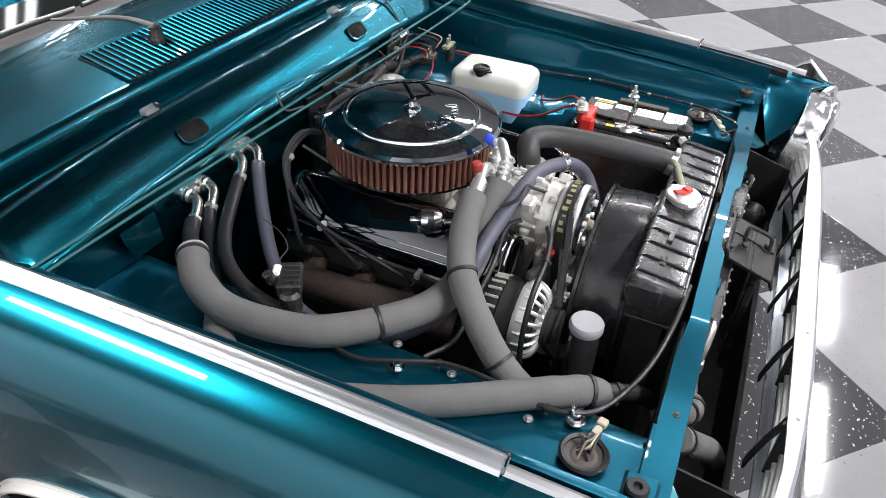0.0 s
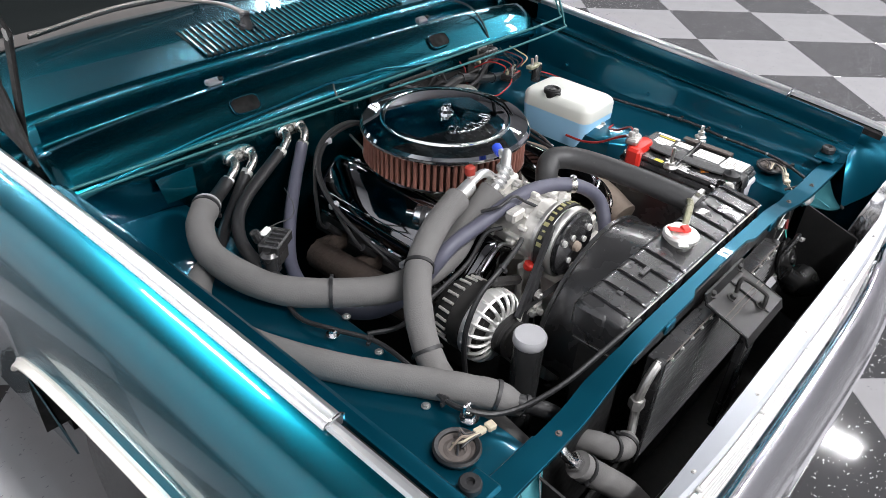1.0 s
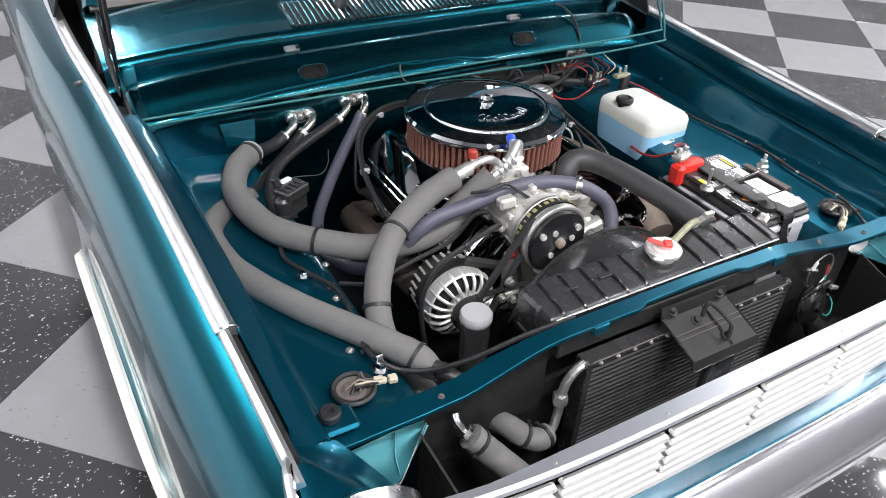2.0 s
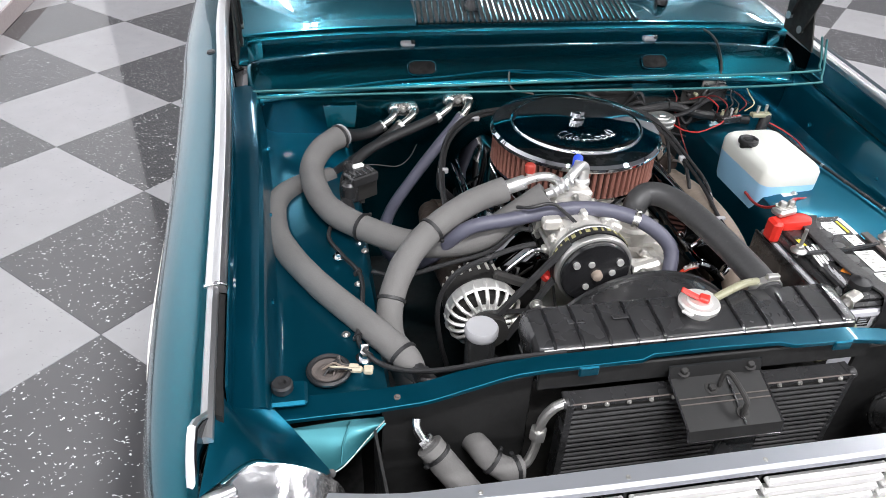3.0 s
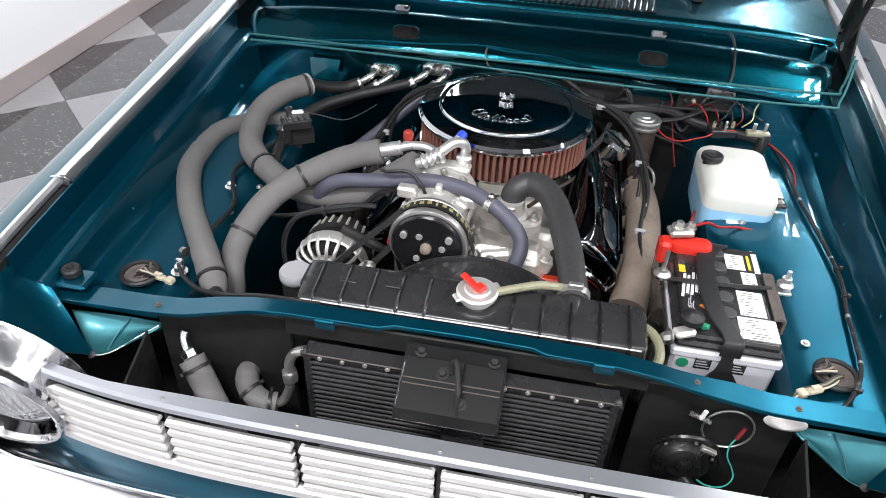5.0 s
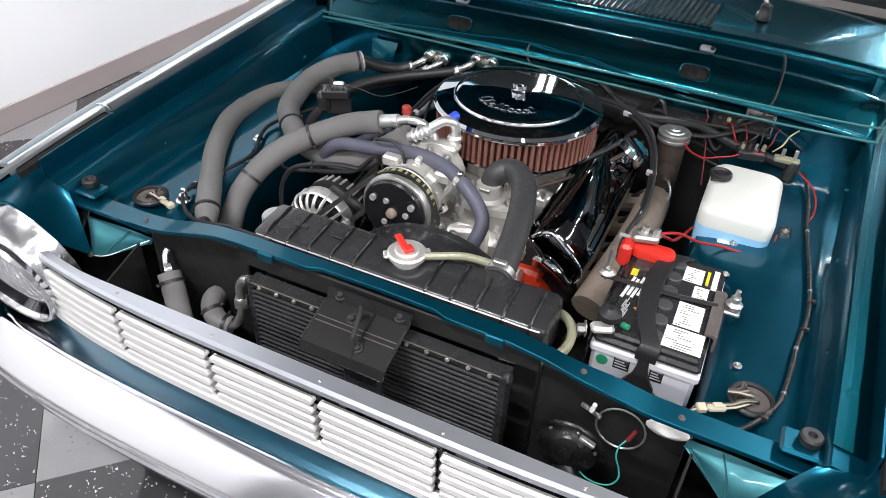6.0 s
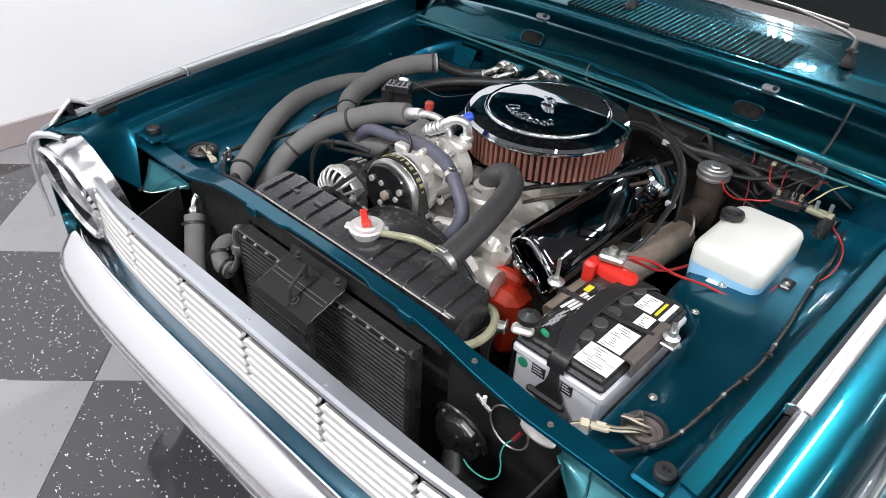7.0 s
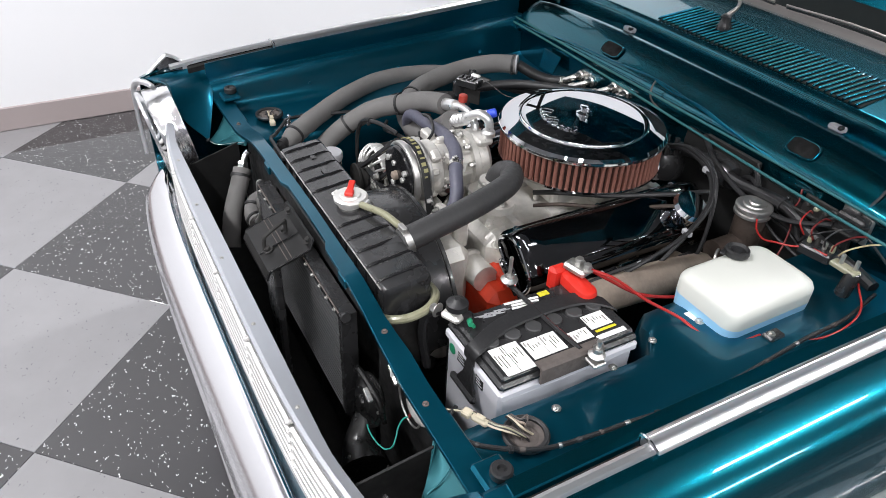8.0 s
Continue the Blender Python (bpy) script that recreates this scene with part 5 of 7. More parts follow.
# valve block
vb = thing("valve_block", "small black control valve block with a white plug", "valve block")
part("body", box(BM(), (-0.470, 0.600, 0.806), (0.064, 0.040, 0.022), 0.003, pose(0, 0, 0, 0, 0, 30)), SATIN, vb)
for k in range(4):
    part("fin", box(BM(), (-0.486 + 0.011 * k, 0.586 + 0.0064 * k, 0.8185), (0.004, 0.026, 0.005), 0.001, pose(0, 0, 0, 0, 0, 30)), SATIN, vb)
part("coil", lathe(BM(), [(0.017, 0), (0.018, 0.004), (0.018, 0.034), (0.012, 0.04)], (-0.494, 0.585, 0.765), (0, 0, 1), 18), SATIN, vb)
part("bracket", box(BM(), (-0.462, 0.60, 0.772), (0.06, 0.004, 0.04), 0.001, pose(0, 0, 0, 0, 0, 30)), DARK, vb)
part("plug", box(BM(), (-0.474, 0.622, 0.819), (0.026, 0.013, 0.008), 0.003, pose(0, 0, 0, 0, 0, 25)), LABELW, vb, "white wiring plug")
part("port", lathe(BM(), [(0.009, 0), (0.009, 0.02), (0.006, 0.022)], (-0.49, 0.620, 0.808), (-0.3, 0.2, 1), 10), SATIN, vb)
part("leg", span(BM(), (-0.475, 0.598, 0.742), (-0.463, 0.604, 0.79)), DARK, vb)
cable("valve_wire", "thin grey wire from the valve plug", [(-0.462, 0.628, 0.819), (-0.43, 0.645, 0.806), (-0.385, 0.665, 0.79), (-0.355, 0.70, 0.79), (-0.33, 0.76, 0.79)], 0.0011, CAPM, "wire", 6)

# compressor fittings
ALLOY = mat("pale_alloy", (0.78, 0.78, 0.77), 0.34, 0.8, 0.15, 50, 0.2, 120, scuff=0.3)
CAPRED = mat("faded_red_plastic", (0.34, 0.035, 0.022), 0.5, 0.0, 0.1, 12)
cf = thing("refrigerant_fittings", "bright refrigerant pipe fittings with red and blue caps", "pipe fittings")
part("manifold", box(BM(), (-0.088, 0.396, 0.866), (0.070, 0.036, 0.016), 0.005), CAST, cf)
bm = BM()
tube(bm, [(-0.149, 0.369, 0.880), (-0.125, 0.370, 0.892), (-0.105, 0.378, 0.908), (-0.085, 0.393, 0.920), (-0.069, 0.405, 0.912), (-0.066, 0.408, 0.890), (-0.068, 0.408, 0.868)], 0.0095, 12, 6)
pipe = part("pipe", bm, ALLOY, cf)
for k in range(4):
    c = Vector((-0.136 + 0.010 * k, 0.3695 + 0.001 * k, 0.888 + 0.0055 * k))
    part("ferrule_ring", lathe(BM(), [(0.012, -0.003), (0.0145, 0), (0.012, 0.003)], c, (0.9, 0.05, 0.5), 16), ALLOY, pipe)
part("collar", lathe(BM(), [(0.013, 0), (0.015, 0.003), (0.015, 0.010), (0.012, 0.014)], (-0.068, 0.408, 0.874), (0, 0, 1), 16), ALLOY, pipe)
bm = BM()
tube(bm, [(-0.226, 0.390, 0.885), (-0.195, 0.393, 0.892), (-0.165, 0.398, 0.900), (-0.135, 0.402, 0.897), (-0.112, 0.402, 0.880), (-0.108, 0.400, 0.868)], 0.0085, 12, 5)
pipe2 = part("pipe", bm, ALLOY, cf)
part("crimp", tube(BM(), [(-0.228, 0.390, 0.884), (-0.185, 0.394, 0.895)], 0.0135, 14, smooth=False), ALLOY, pipe2, "ribbed bright crimp sleeve")
st = part("port", lathe(BM(), [(0.006, 0), (0.006, 0.012)], (-0.174, 0.404, 0.900), (0, 0, 1), 12), ALLOY, cf)
part("cap", lathe(BM(), [(0.009, 0), (0.0098, 0.002), (0.0098, 0.014), (0.007, 0.017)], (-0.174, 0.405, 0.908), (0, 0.1, 1), 14), CAPRED, st, "red plastic cap")
st = part("port", lathe(BM(), [(0.006, 0), (0.006, 0.014)], (-0.088, 0.400, 0.915), (0.4, 0.6, 0.4), 12), ALLOY, cf)
part("cap", lathe(BM(), [(0.009, 0), (0.0095, 0.002), (0.0095, 0.018), (0.007, 0.021)], (-0.082, 0.410, 0.916), (0.35, 0.8, 0.25), 14), BLUEP, st, "blue plastic cap")
# compressor body details
for k in range(6):
    a = radians(60 * k + 15)
    part("bolt", bolt(BM(), CY + Vector((0.052 * math.cos(a), 0.155, 0.052 * math.sin(a))), (0, -1, 0), 0.006, 0.008), DULL, comp)
part("ear", box(BM(), CY + Vector((-0.055, 0.10, 0.045)), (0.035, 0.022, 0.022), 0.004), CAST, comp)
part("ear", box(BM(), CY + Vector((0.055, 0.10, 0.040)), (0.035, 0.022, 0.022), 0.004), CAST, comp)
part("head", lathe(BM(), [(0.055, 0.15), (0.066, 0.152), (0.066, 0.165), (0.062, 0.168), (0.062, 0.188), (0.050, 0.20)], CY, (0, 1, 0), 24), CAST, comp)
part("label", box(BM(), CY + Vector((0.060, 0.115, 0.018)), (0.002, 0.03, 0.024), 0.0005, pose(0, 0, 0, 0, 15, 0)), LABELW, comp, "small white label")
part("sticker", box(BM(), CY + Vector((0.056, 0.112, 0.036)), (0.002, 0.022, 0.014), 0.0005, pose(0, 0, 0, 0, 35, 0)), GREEN, comp)
rnd = random.Random(8)
for k in range(10):
    a = radians(20 + 34 * k)
    part("lug", box(BM(), CY + Vector((0.060 * math.cos(a), 0.060 + 0.02 * (k % 3), 0.060 * math.sin(a))), (0.014, 0.018, 0.012), 0.003, pose(0, 0, 0, 0, -math.degrees(a), 0)), CAST, comp)
    part("bolt", bolt(BM(), CY + Vector((0.064 * math.cos(a), 0.150, 0.064 * math.sin(a))), (0, -1, 0), 0.005, 0.012), DULL, comp)
part("plug", lathe(BM(), [(0.012, 0), (0.012, 0.004), (0.008, 0.006), (0.008, 0.010)], CY + Vector((0.058, 0.09, -0.020)), (1, -0.3, -0.2), 12), BRIGHT, comp)
part("wire_boss", box(BM(), CY + Vector((0.046, 0.065, 0.052)), (0.024, 0.020, 0.020), 0.004, pose(0, 0, 0, 0, 30, 0)), CAST, comp)
for k, (dx, dz) in enumerate(((0.028, 0.002), (-0.012, 0.022), (-0.016, -0.024))):
    part("rivet", lathe(BM(), [(0.0055, -0.003), (0.0065, 0.002)], CY + Vector((dx, 0, dz)), (0, 1, 0), 12), SILVER, comp)
rnd = random.Random(14)
for k in range(15):
    a = radians(18 + 10.5 * k)
    part("print", box(BM(), CY + Vector((0.0712 * math.cos(a), 0.034 + 0.002 * (k % 2), 0.0712 * math.sin(a))), (0.0012, rnd.uniform(0.006, 0.011), 0.0035 + 0.004 * (k % 3 > 0)), 0, pose(0, 0, 0, 0, -math.degrees(a), 0)), YELLOWED, comp, "yellowed print on the belt")
br = thing("compressor_bracket", "cast bracket under the compressor", "bracket")
part("plate", span(BM(), (-0.17, 0.27, 0.66), (-0.03, 0.285, 0.77), 0.006), CAST, br)
part("arm", box(BM(), (-0.02, 0.25, 0.74), (0.12, 0.018, 0.05), 0.005, pose(0, 0, 0, 0, 20, 0)), CAST, br)
part("arm", box(BM(), (0.02, 0.262, 0.775), (0.06, 0.022, 0.030), 0.006, pose(0, 0, 0, 0, -15, 0)), CAST, br)
part("arm", box(BM(), (0.055, 0.28, 0.745), (0.018, 0.03, 0.07), 0.005), CAST, br)
for dx, dz in ((-0.02, 0.785), (0.01, 0.775), (0.045, 0.768)):
    part("bolt", bolt(BM(), (dx, 0.251, dz), (0, -1, 0), 0.007, 0.010), DULL, br)

# belts and pulleys
def belt(label, circles, y, w=0.006):
    """A belt round circles of (x, z, r), taken in order, anticlockwise from the front."""
    pts = []
    n = len(circles)
    for k in range(n):
        (x0, z0, r0), (x1, z1, r1) = circles[k], circles[(k + 1) % n]
        a = math.atan2(z1 - z0, x1 - x0)
        d = math.hypot(x1 - x0, z1 - z0)
        t = a - math.pi / 2 + math.asin((r0 - r1) / d) * 1
        pts.append(((x0 + r0 * math.cos(t), z0 + r0 * math.sin(t)), (x1 + r1 * math.cos(t), z1 + r1 * math.sin(t))))
    loop = []
    for k in range(n):
        x, z, r = circles[(k + 1) % n]
        loop.append(pts[k][0])
        p, q = pts[k][1], pts[(k + 1) % n][0]
        a0, a1 = math.atan2(p[1] - z, p[0] - x), math.atan2(q[1] - z, q[0] - x)
        while a1 < a0:
            a1 += 2 * math.pi
        for i in range(13):
            a = a0 + (a1 - a0) * i / 12
            loop.append((x + r * math.cos(a), z + r * math.sin(a)))
    bm = BM()
    va = [[bm.verts.new((x, y - w, z)), bm.verts.new((x, y + w, z))] for x, z in loop]
    cx, cz = sum(p[0] for p in loop) / len(loop), sum(p[1] for p in loop) / len(loop)
    vb_ = [[bm.verts.new((x + (cx - x) * 0.03, y - w * 0.6, z + (cz - z) * 0.03)), bm.verts.new((x + (cx - x) * 0.03, y + w * 0.6, z + (cz - z) * 0.03))] for x, z in loop]
    m = len(loop)
    for i in range(m):
        j = (i + 1) % m
        bm.faces.new((va[i][0], va[j][0], va[j][1], va[i][1]))
        bm.faces.new((vb_[i][0], vb_[i][1], vb_[j][1], vb_[j][0]))
        bm.faces.new((va[i][0], vb_[i][0], vb_[j][0], va[j][0]))
        bm.faces.new((va[i][1], va[j][1], vb_[j][1], vb_[i][1]))
    return tagged(mesh_ob("drive_belt", bm, RUBBER), label, "belt", "drive belts")


CRANK = (0.0, 0.45, 0.085)
belt("black rubber belt driving the compressor, with yellow print", [(CY.x, CY.z, 0.0705), CRANK], CY.y + 0.034, 0.0085)
belt("black rubber belt driving the alternator", [(AL.x, AL.z, 0.033), CRANK, (0.0, 0.655, 0.075)], 0.214)
fanset = thing("cooling_fan", "dark cooling fan and pulley behind the radiator", "fan")
part("pulley", lathe(BM(), [(0.03, 0), (0.076, 0.002), (0.078, 0.006), (0.072, 0.014), (0.078, 0.022), (0.078, 0.026), (0.03, 0.03)], (0.0, 0.20, 0.655), (0, 1, 0), 32), SATIN, fanset)
part("hub", lathe(BM(), [(0.05, 0.0), (0.06, 0.01), (0.06, 0.04), (0.03, 0.05)], (0.0, 0.145, 0.655), (0, 1, 0), 28), DULL, fanset)
for k in range(6):
    a = radians(60 * k + 20)
    bm = BM()
    sheet(bm, lambda u, v: (0.05 + 0.125 * u, 0.018 * (v - 0.5) * 2 - 0.006 * u, (v - 0.5) * (0.07 + 0.03 * u)), 6, 3, 0.002)
    bm.transform(Matrix.Translation((0, 0.16, 0.609)) @ pose(0, 0, 0, 0, math.degrees(a), 0))
    part("blade", bm, DARK, fanset)
# belt runs between compressor and alternator
ob = thing("drive_belt", "toothed black rubber belt from the compressor to the alternator", "belt", "drive belts")
for a, b in (((-0.146, 0.236, 0.866), (-0.268, 0.205, 0.748)), ((-0.165, 0.236, 0.79), (-0.250, 0.205, 0.690))):
    a, b = Vector(a), Vector(b)
    d = (b - a).normalized()
    nrm = d.cross(Vector((0, 1, 0))).normalized()
    part("run", ring_loft(BM(), [[p + Vector((0, y, 0)) + nrm * h for y, h in ((-0.006, 0.004), (0.006, 0.004), (0.004, -0.004), (-0.004, -0.004))] for p in (a, b)]), RUBBER, ob)
    for k in range(10):
        p = a.lerp(b, 0.06 + 0.04 * k)
        part("tooth_mark", box(BM(), p + nrm * 0.0042, (0.003, 0.008, 0.001), 0, d.to_track_quat("X", "Z").to_matrix().to_4x4()), DULL if k % 2 else CREAM, ob, "worn pale belt marking")
ab = thing("alternator_bracket", "cast aluminium alternator bracket", "bracket")
part("arm", box(BM(), (-0.205, 0.225, 0.715), (0.07, 0.02, 0.026), 0.006, pose(0, 0, 0, 0, -20, 0)), CAST, ab)
part("arm", box(BM(), (-0.225, 0.265, 0.770), (0.09, 0.016, 0.018), 0.005, pose(0, 0, 0, 0, 25, 0)), DARK, ab)
for x, z in ((-0.19, 0.712), (-0.215, 0.722), (-0.20, 0.755)):
    part("bolt", bolt(BM(), (x, 0.213, z), (0, -1, 0), 0.007, 0.008), DULL, ab)
part("red_lead", lathe(BM(), [(0.008, 0), (0.010, 0.003), (0.010, 0.012), (0.006, 0.015)], (-0.170, 0.26, 0.772), (0.1, -0.3, 1), 14), REDP, ab, "red rubber boot")

# radiator overflow hoses and neck
part("neck", lathe(BM(), [(0.020, 0), (0.020, 0.05)], (0.150, 0.075, 0.825), (0, 0.9, 0.25), 18), SATIN, rad)
ov = thing("overflow_hose", "yellowed clear overflow hose from the radiator cap", "hose")
part("sheath", tube(BM(), [(0.030, 0.074, 0.853), (0.060, 0.084, 0.858), (0.095, 0.096, 0.862), (0.125, 0.108, 0.855), (0.145, 0.122, 0.843)], 0.0065, 10, 6), BRASS, ov)
ov = thing("overflow_hose", "yellowed clear hose looped round the radiator tank's end", "hose")
part("sheath", tube(BM(), [(0.225, 0.118, 0.79), (0.262, 0.112, 0.798), (0.285, 0.088, 0.797), (0.288, 0.052, 0.791), (0.270, 0.022, 0.784), (0.235, 0.012, 0.776), (0.20, 0.010, 0.768)], 0.0075, 10, 6), BRASS, ov)
RH = [(0.152, 0.100, 0.835), (0.150, 0.135, 0.842), (0.132, 0.243, 0.852), (0.102, 0.345, 0.86), (0.065, 0.382, 0.86), (0.035, 0.375, 0.845), (0.03, 0.362, 0.80)]
rh = bpy.data.objects["radiator_hose"]
clamp(RH, 0.08, 0.0235, rh)
clamp(RH, 0.94, 0.0235, rh)
for s_, z in ((-0.19, 0.846), (-0.12, 0.848)):
    part("stamp", box(BM(), (s_, 0.065, z - 0.0025), (0.026, 0.010, 0.003), 0.001), SATIN, tank)
part("side_bulge", box(BM(), (-0.235, 0.078, 0.815), (0.062, 0.062, 0.052), 0.016, None, 3), SATIN, tank)

# battery details
STRAP = [(0.400, 0.098, 0.775, 0), (0.400, 0.099, 0.792, 0), (0.400, 0.112, 0.8015, 0), (0.380, 0.166, 0.8045, 1), (0.374, 0.24, 0.8055, 1), (0.380, 0.315, 0.8045, 1), (0.405, 0.352, 0.802, 0), (0.41, 0.364, 0.793, 0)]
bm = BM()
pts = smooth_path([p[:3] for p in STRAP], 4)
ring_loft(bm, [[q + Vector((a, b, c)) for a, b, c in ((-0.016, 0, -0.0015), (-0.014, 0, 0.0015), (0.014, 0, 0.0015), (0.016, 0, -0.0015))] for q in pts])
part("strap", bm, RUBBER, bat, "black rubber carry strap")
for k in range(6):
    y = 0.130 + 0.0395 * k
    part("cell_cap", lathe(BM(), [(0.0135, 0.796), (0.0135, 0.8005), (0.012, 0.802), (0.001, 0.8022)], (0.4005, y + 0.004, 0), (0, 0, 1), 20), CAPM, bat)
rnd = random.Random(5)
for x0, x1, y0, y1 in ((0.414, 0.473, 0.120, 0.143), (0.414, 0.473, 0.1445, 0.170), (0.421, 0.462, 0.175, 0.204), (0.421, 0.462, 0.205, 0.236), (0.436, 0.460, 0.250, 0.288), (0.414, 0.446, 0.294, 0.336)):
    lab = part("label", span(BM(), (x0, y0, 0.7965), (x1, y1, 0.7978)), LABELW, bat, "white printed label")
    for k in range(int((y1 - y0) / 0.0055)):
        a = x0 + 0.003 + rnd.uniform(0, 0.3) * (x1 - x0)
        b = min(x1 - 0.002, a + rnd.uniform(0.15, 0.5) * (x1 - x0))
        part("print", span(BM(), (a, y0 + 0.002 + 0.0055 * k, 0.7979), (b, y0 + 0.0034 + 0.0055 * k, 0.7982)), DUSTY, lab)
part("label", span(BM(), (0.4505, 0.296, 0.7980), (0.4555, 0.336, 0.7986)), YELLOW, bat, "yellow label strip")
part("label", span(BM(), (0.461, 0.290, 0.7967), (0.470, 0.345, 0.7980)), LABELW, bat)
for k in range(5):
    part("print", box(BM(), (0.337 + 0.0075 * k, 0.232 + 0.003 * k, 0.7974), (0.0048, 0.062 - 0.012 * (k % 2), 0.001), 0, pose(0, 0, 0, 0, 0, -8)), LABELW, bat, "white printed bars")
for k in range(8):
    part("print", box(BM(), (0.341 + 0.0035 * (k % 3), 0.152 + 0.006 * k, 0.7973), (0.0018, 0.022, 0.0008), 0, pose(0, 0, 0, 0, 0, -8)), GREYP, bat)
part("print", span(BM(), (0.332, 0.266, 0.7972), (0.343, 0.286, 0.7978)), YELLOW, bat)
bm = BM()
ring_loft(bm, [[(0.370, 0.172, z), (0.371, 0.194, z), (0.357, 0.184, z)] for z in (0.7970, 0.7978)])
part("print", bm, ORANGEL, bat, "orange warning triangle")
part("sticker", lathe(BM(), [(0.0095, 0), (0.0095, 0.0008)], (0.337, 0.1055, 0.742), (0, -1, 0), 20), GREEN, bat, "round green sticker")
for x0, x1 in ((0.355, 0.380), (0.411, 0.432)):
    lab = part("label", span(BM(), (x0, 0.1048, 0.734), (x1, 0.1060, 0.766)), SATIN, bat, "small black label")
    for k in range(5):
        part("print", span(BM(), (x0 + 0.002, 0.1042, 0.738 + 0.0055 * k), (x1 - 0.002 - 0.003 * (k % 3), 0.1049, 0.7400 + 0.0055 * k)), GREYP, lab)
bm = BM()
ring_loft(bm, [[(0.391, y, 0.779), (0.407, y, 0.779), (0.408, y - 0.002, 0.758), (0.412, y - 0.004, 0.742), (0.424, y - 0.006, 0.724), (0.424, y - 0.007, 0.716), (0.374, y - 0.007, 0.716), (0.374, y - 0.006, 0.724), (0.386, y - 0.004, 0.742), (0.390, y - 0.002, 0.758)] for y in (0.104, 0.0995)])
part("handle", bm, RUBBER, bat, "black folded carry handle")
part("handle_bar", span(BM(), (0.358, 0.088, 0.706), (0.431, 0.099, 0.719), 0.004), RUBBER, bat)
part("tip", lathe(BM(), [(0.005, 0), (0.0045, 0.012)], (0.352, 0.124, 0.808), (0.8, -0.3, 0.1), 10), GREEN, bat, "green terminal tip")
hd_ = bpy.data.objects["battery_clamp"]
part("stud", lathe(BM(), [(0.004, 0), (0.004, 0.05)], (0.501, 0.258, 0.785), (0, 0, 1), 10), DULL, hd_)
part("wing_nut", lathe(BM(), [(0.013, 0), (0.014, 0.003), (0.008, 0.008), (0.008, 0.016)], (0.501, 0.258, 0.805), (0, 0, 1), 12), DULL, hd_)
part("stud", lathe(BM(), [(0.0035, 0), (0.0035, 0.06)], (0.298, 0.232, 0.80), (0, 0, 1), 10), DULL, hd_)
part("wing_nut", lathe(BM(), [(0.014, 0), (0.015, 0.003), (0.008, 0.008), (0.007, 0.012)], (0.298, 0.232, 0.812), (0, 0, 1), 12), DULL, hd_)
part("bar_end", span(BM(), (0.488, 0.246, 0.79), (0.514, 0.27, 0.797), 0.002), DULL, hd_)
tm = thing("battery_terminal", "grey lead battery terminal with a black knob", "terminal", "battery terminals")
part("clamp_body", box(BM(), (0.326, 0.108, 0.803), (0.036, 0.022, 0.014), 0.005, pose(0, 0, 0, 0, 0, 25)), CAST, tm)
part("knob", lathe(BM(), [(0.011, 0), (0.018, 0.004), (0.018, 0.014), (0.010, 0.018), (0.005, 0.022)], (0.332, 0.112, 0.820), (0, 0, 1), 14), RUBBER, tm, "black plastic knob")
part("bolt", bolt(BM(), (0.304, 0.094, 0.803), (-1, -0.4, 0), 0.008, 0.012), DULL, tm)
part("mark", box(BM(), (0.358, 0.128, 0.800), (0.008, 0.005, 0.006), 0.001), GREEN, tm, "green marker")
cable("ground_cable", "black battery ground cable", [(0.302, 0.096, 0.80), (0.285, 0.085, 0.785), (0.278, 0.08, 0.74), (0.28, 0.09, 0.66)], 0.008, RUBBER)
tm2 = thing("battery_terminal", "grey lead battery terminal under a red cover", "terminal", "battery terminals")
part("clamp_body", box(BM(), (0.334, 0.345, 0.826), (0.045, 0.028, 0.014), 0.004, pose(0, 0, 0, 0, 0, 15)), DULL, tm2)
part("bolt", bolt(BM(), (0.330, 0.350, 0.832), (0.1, 0, 1), 0.008, 0.010), DULL, tm2)
part("bolt", bolt(BM(), (0.350, 0.352, 0.832), (0.1, 0, 1), 0.007, 0.010), DULL, tm2)
cable("red_cable", "red battery cable to the fender", [(0.352, 0.356, 0.832), (0.385, 0.385, 0.825), (0.42, 0.43, 0.79), (0.46, 0.475, 0.765), (0.51, 0.49, 0.757), (0.545, 0.53, 0.760), (0.552, 0.57, 0.762)], 0.0028, WIRERED)
cable("red_cable", "thick red battery cable behind the washer bottle", [(0.345, 0.362, 0.825), (0.365, 0.40, 0.80), (0.375, 0.45, 0.765), (0.385, 0.50, 0.745), (0.40, 0.56, 0.735)], 0.003, WIRERED)
cable("red_cable", "red cable looping round the washer bottle", [(0.570, 0.60, 0.762), (0.600, 0.635, 0.765), (0.612, 0.69, 0.775), (0.600, 0.75, 0.785), (0.56, 0.79, 0.80)], 0.0019, WIRERED)
cable("red_wire", "red wire along the firewall", [(0.325, 0.805, 0.790), (0.345, 0.785, 0.783), (0.375, 0.768, 0.785), (0.405, 0.765, 0.797), (0.43, 0.772, 0.803), (0.455, 0.785, 0.812), (0.49, 0.79, 0.815)], 0.0019, WIRERED, "wire")
cable("red_wire", "dark red wire hanging on the firewall", [(0.345, 0.885, 0.850), (0.355, 0.872, 0.83), (0.350, 0.866, 0.805), (0.365, 0.86, 0.78), (0.375, 0.84, 0.74), (0.385, 0.80, 0.70)], 0.0018, DARKRED, "wire")
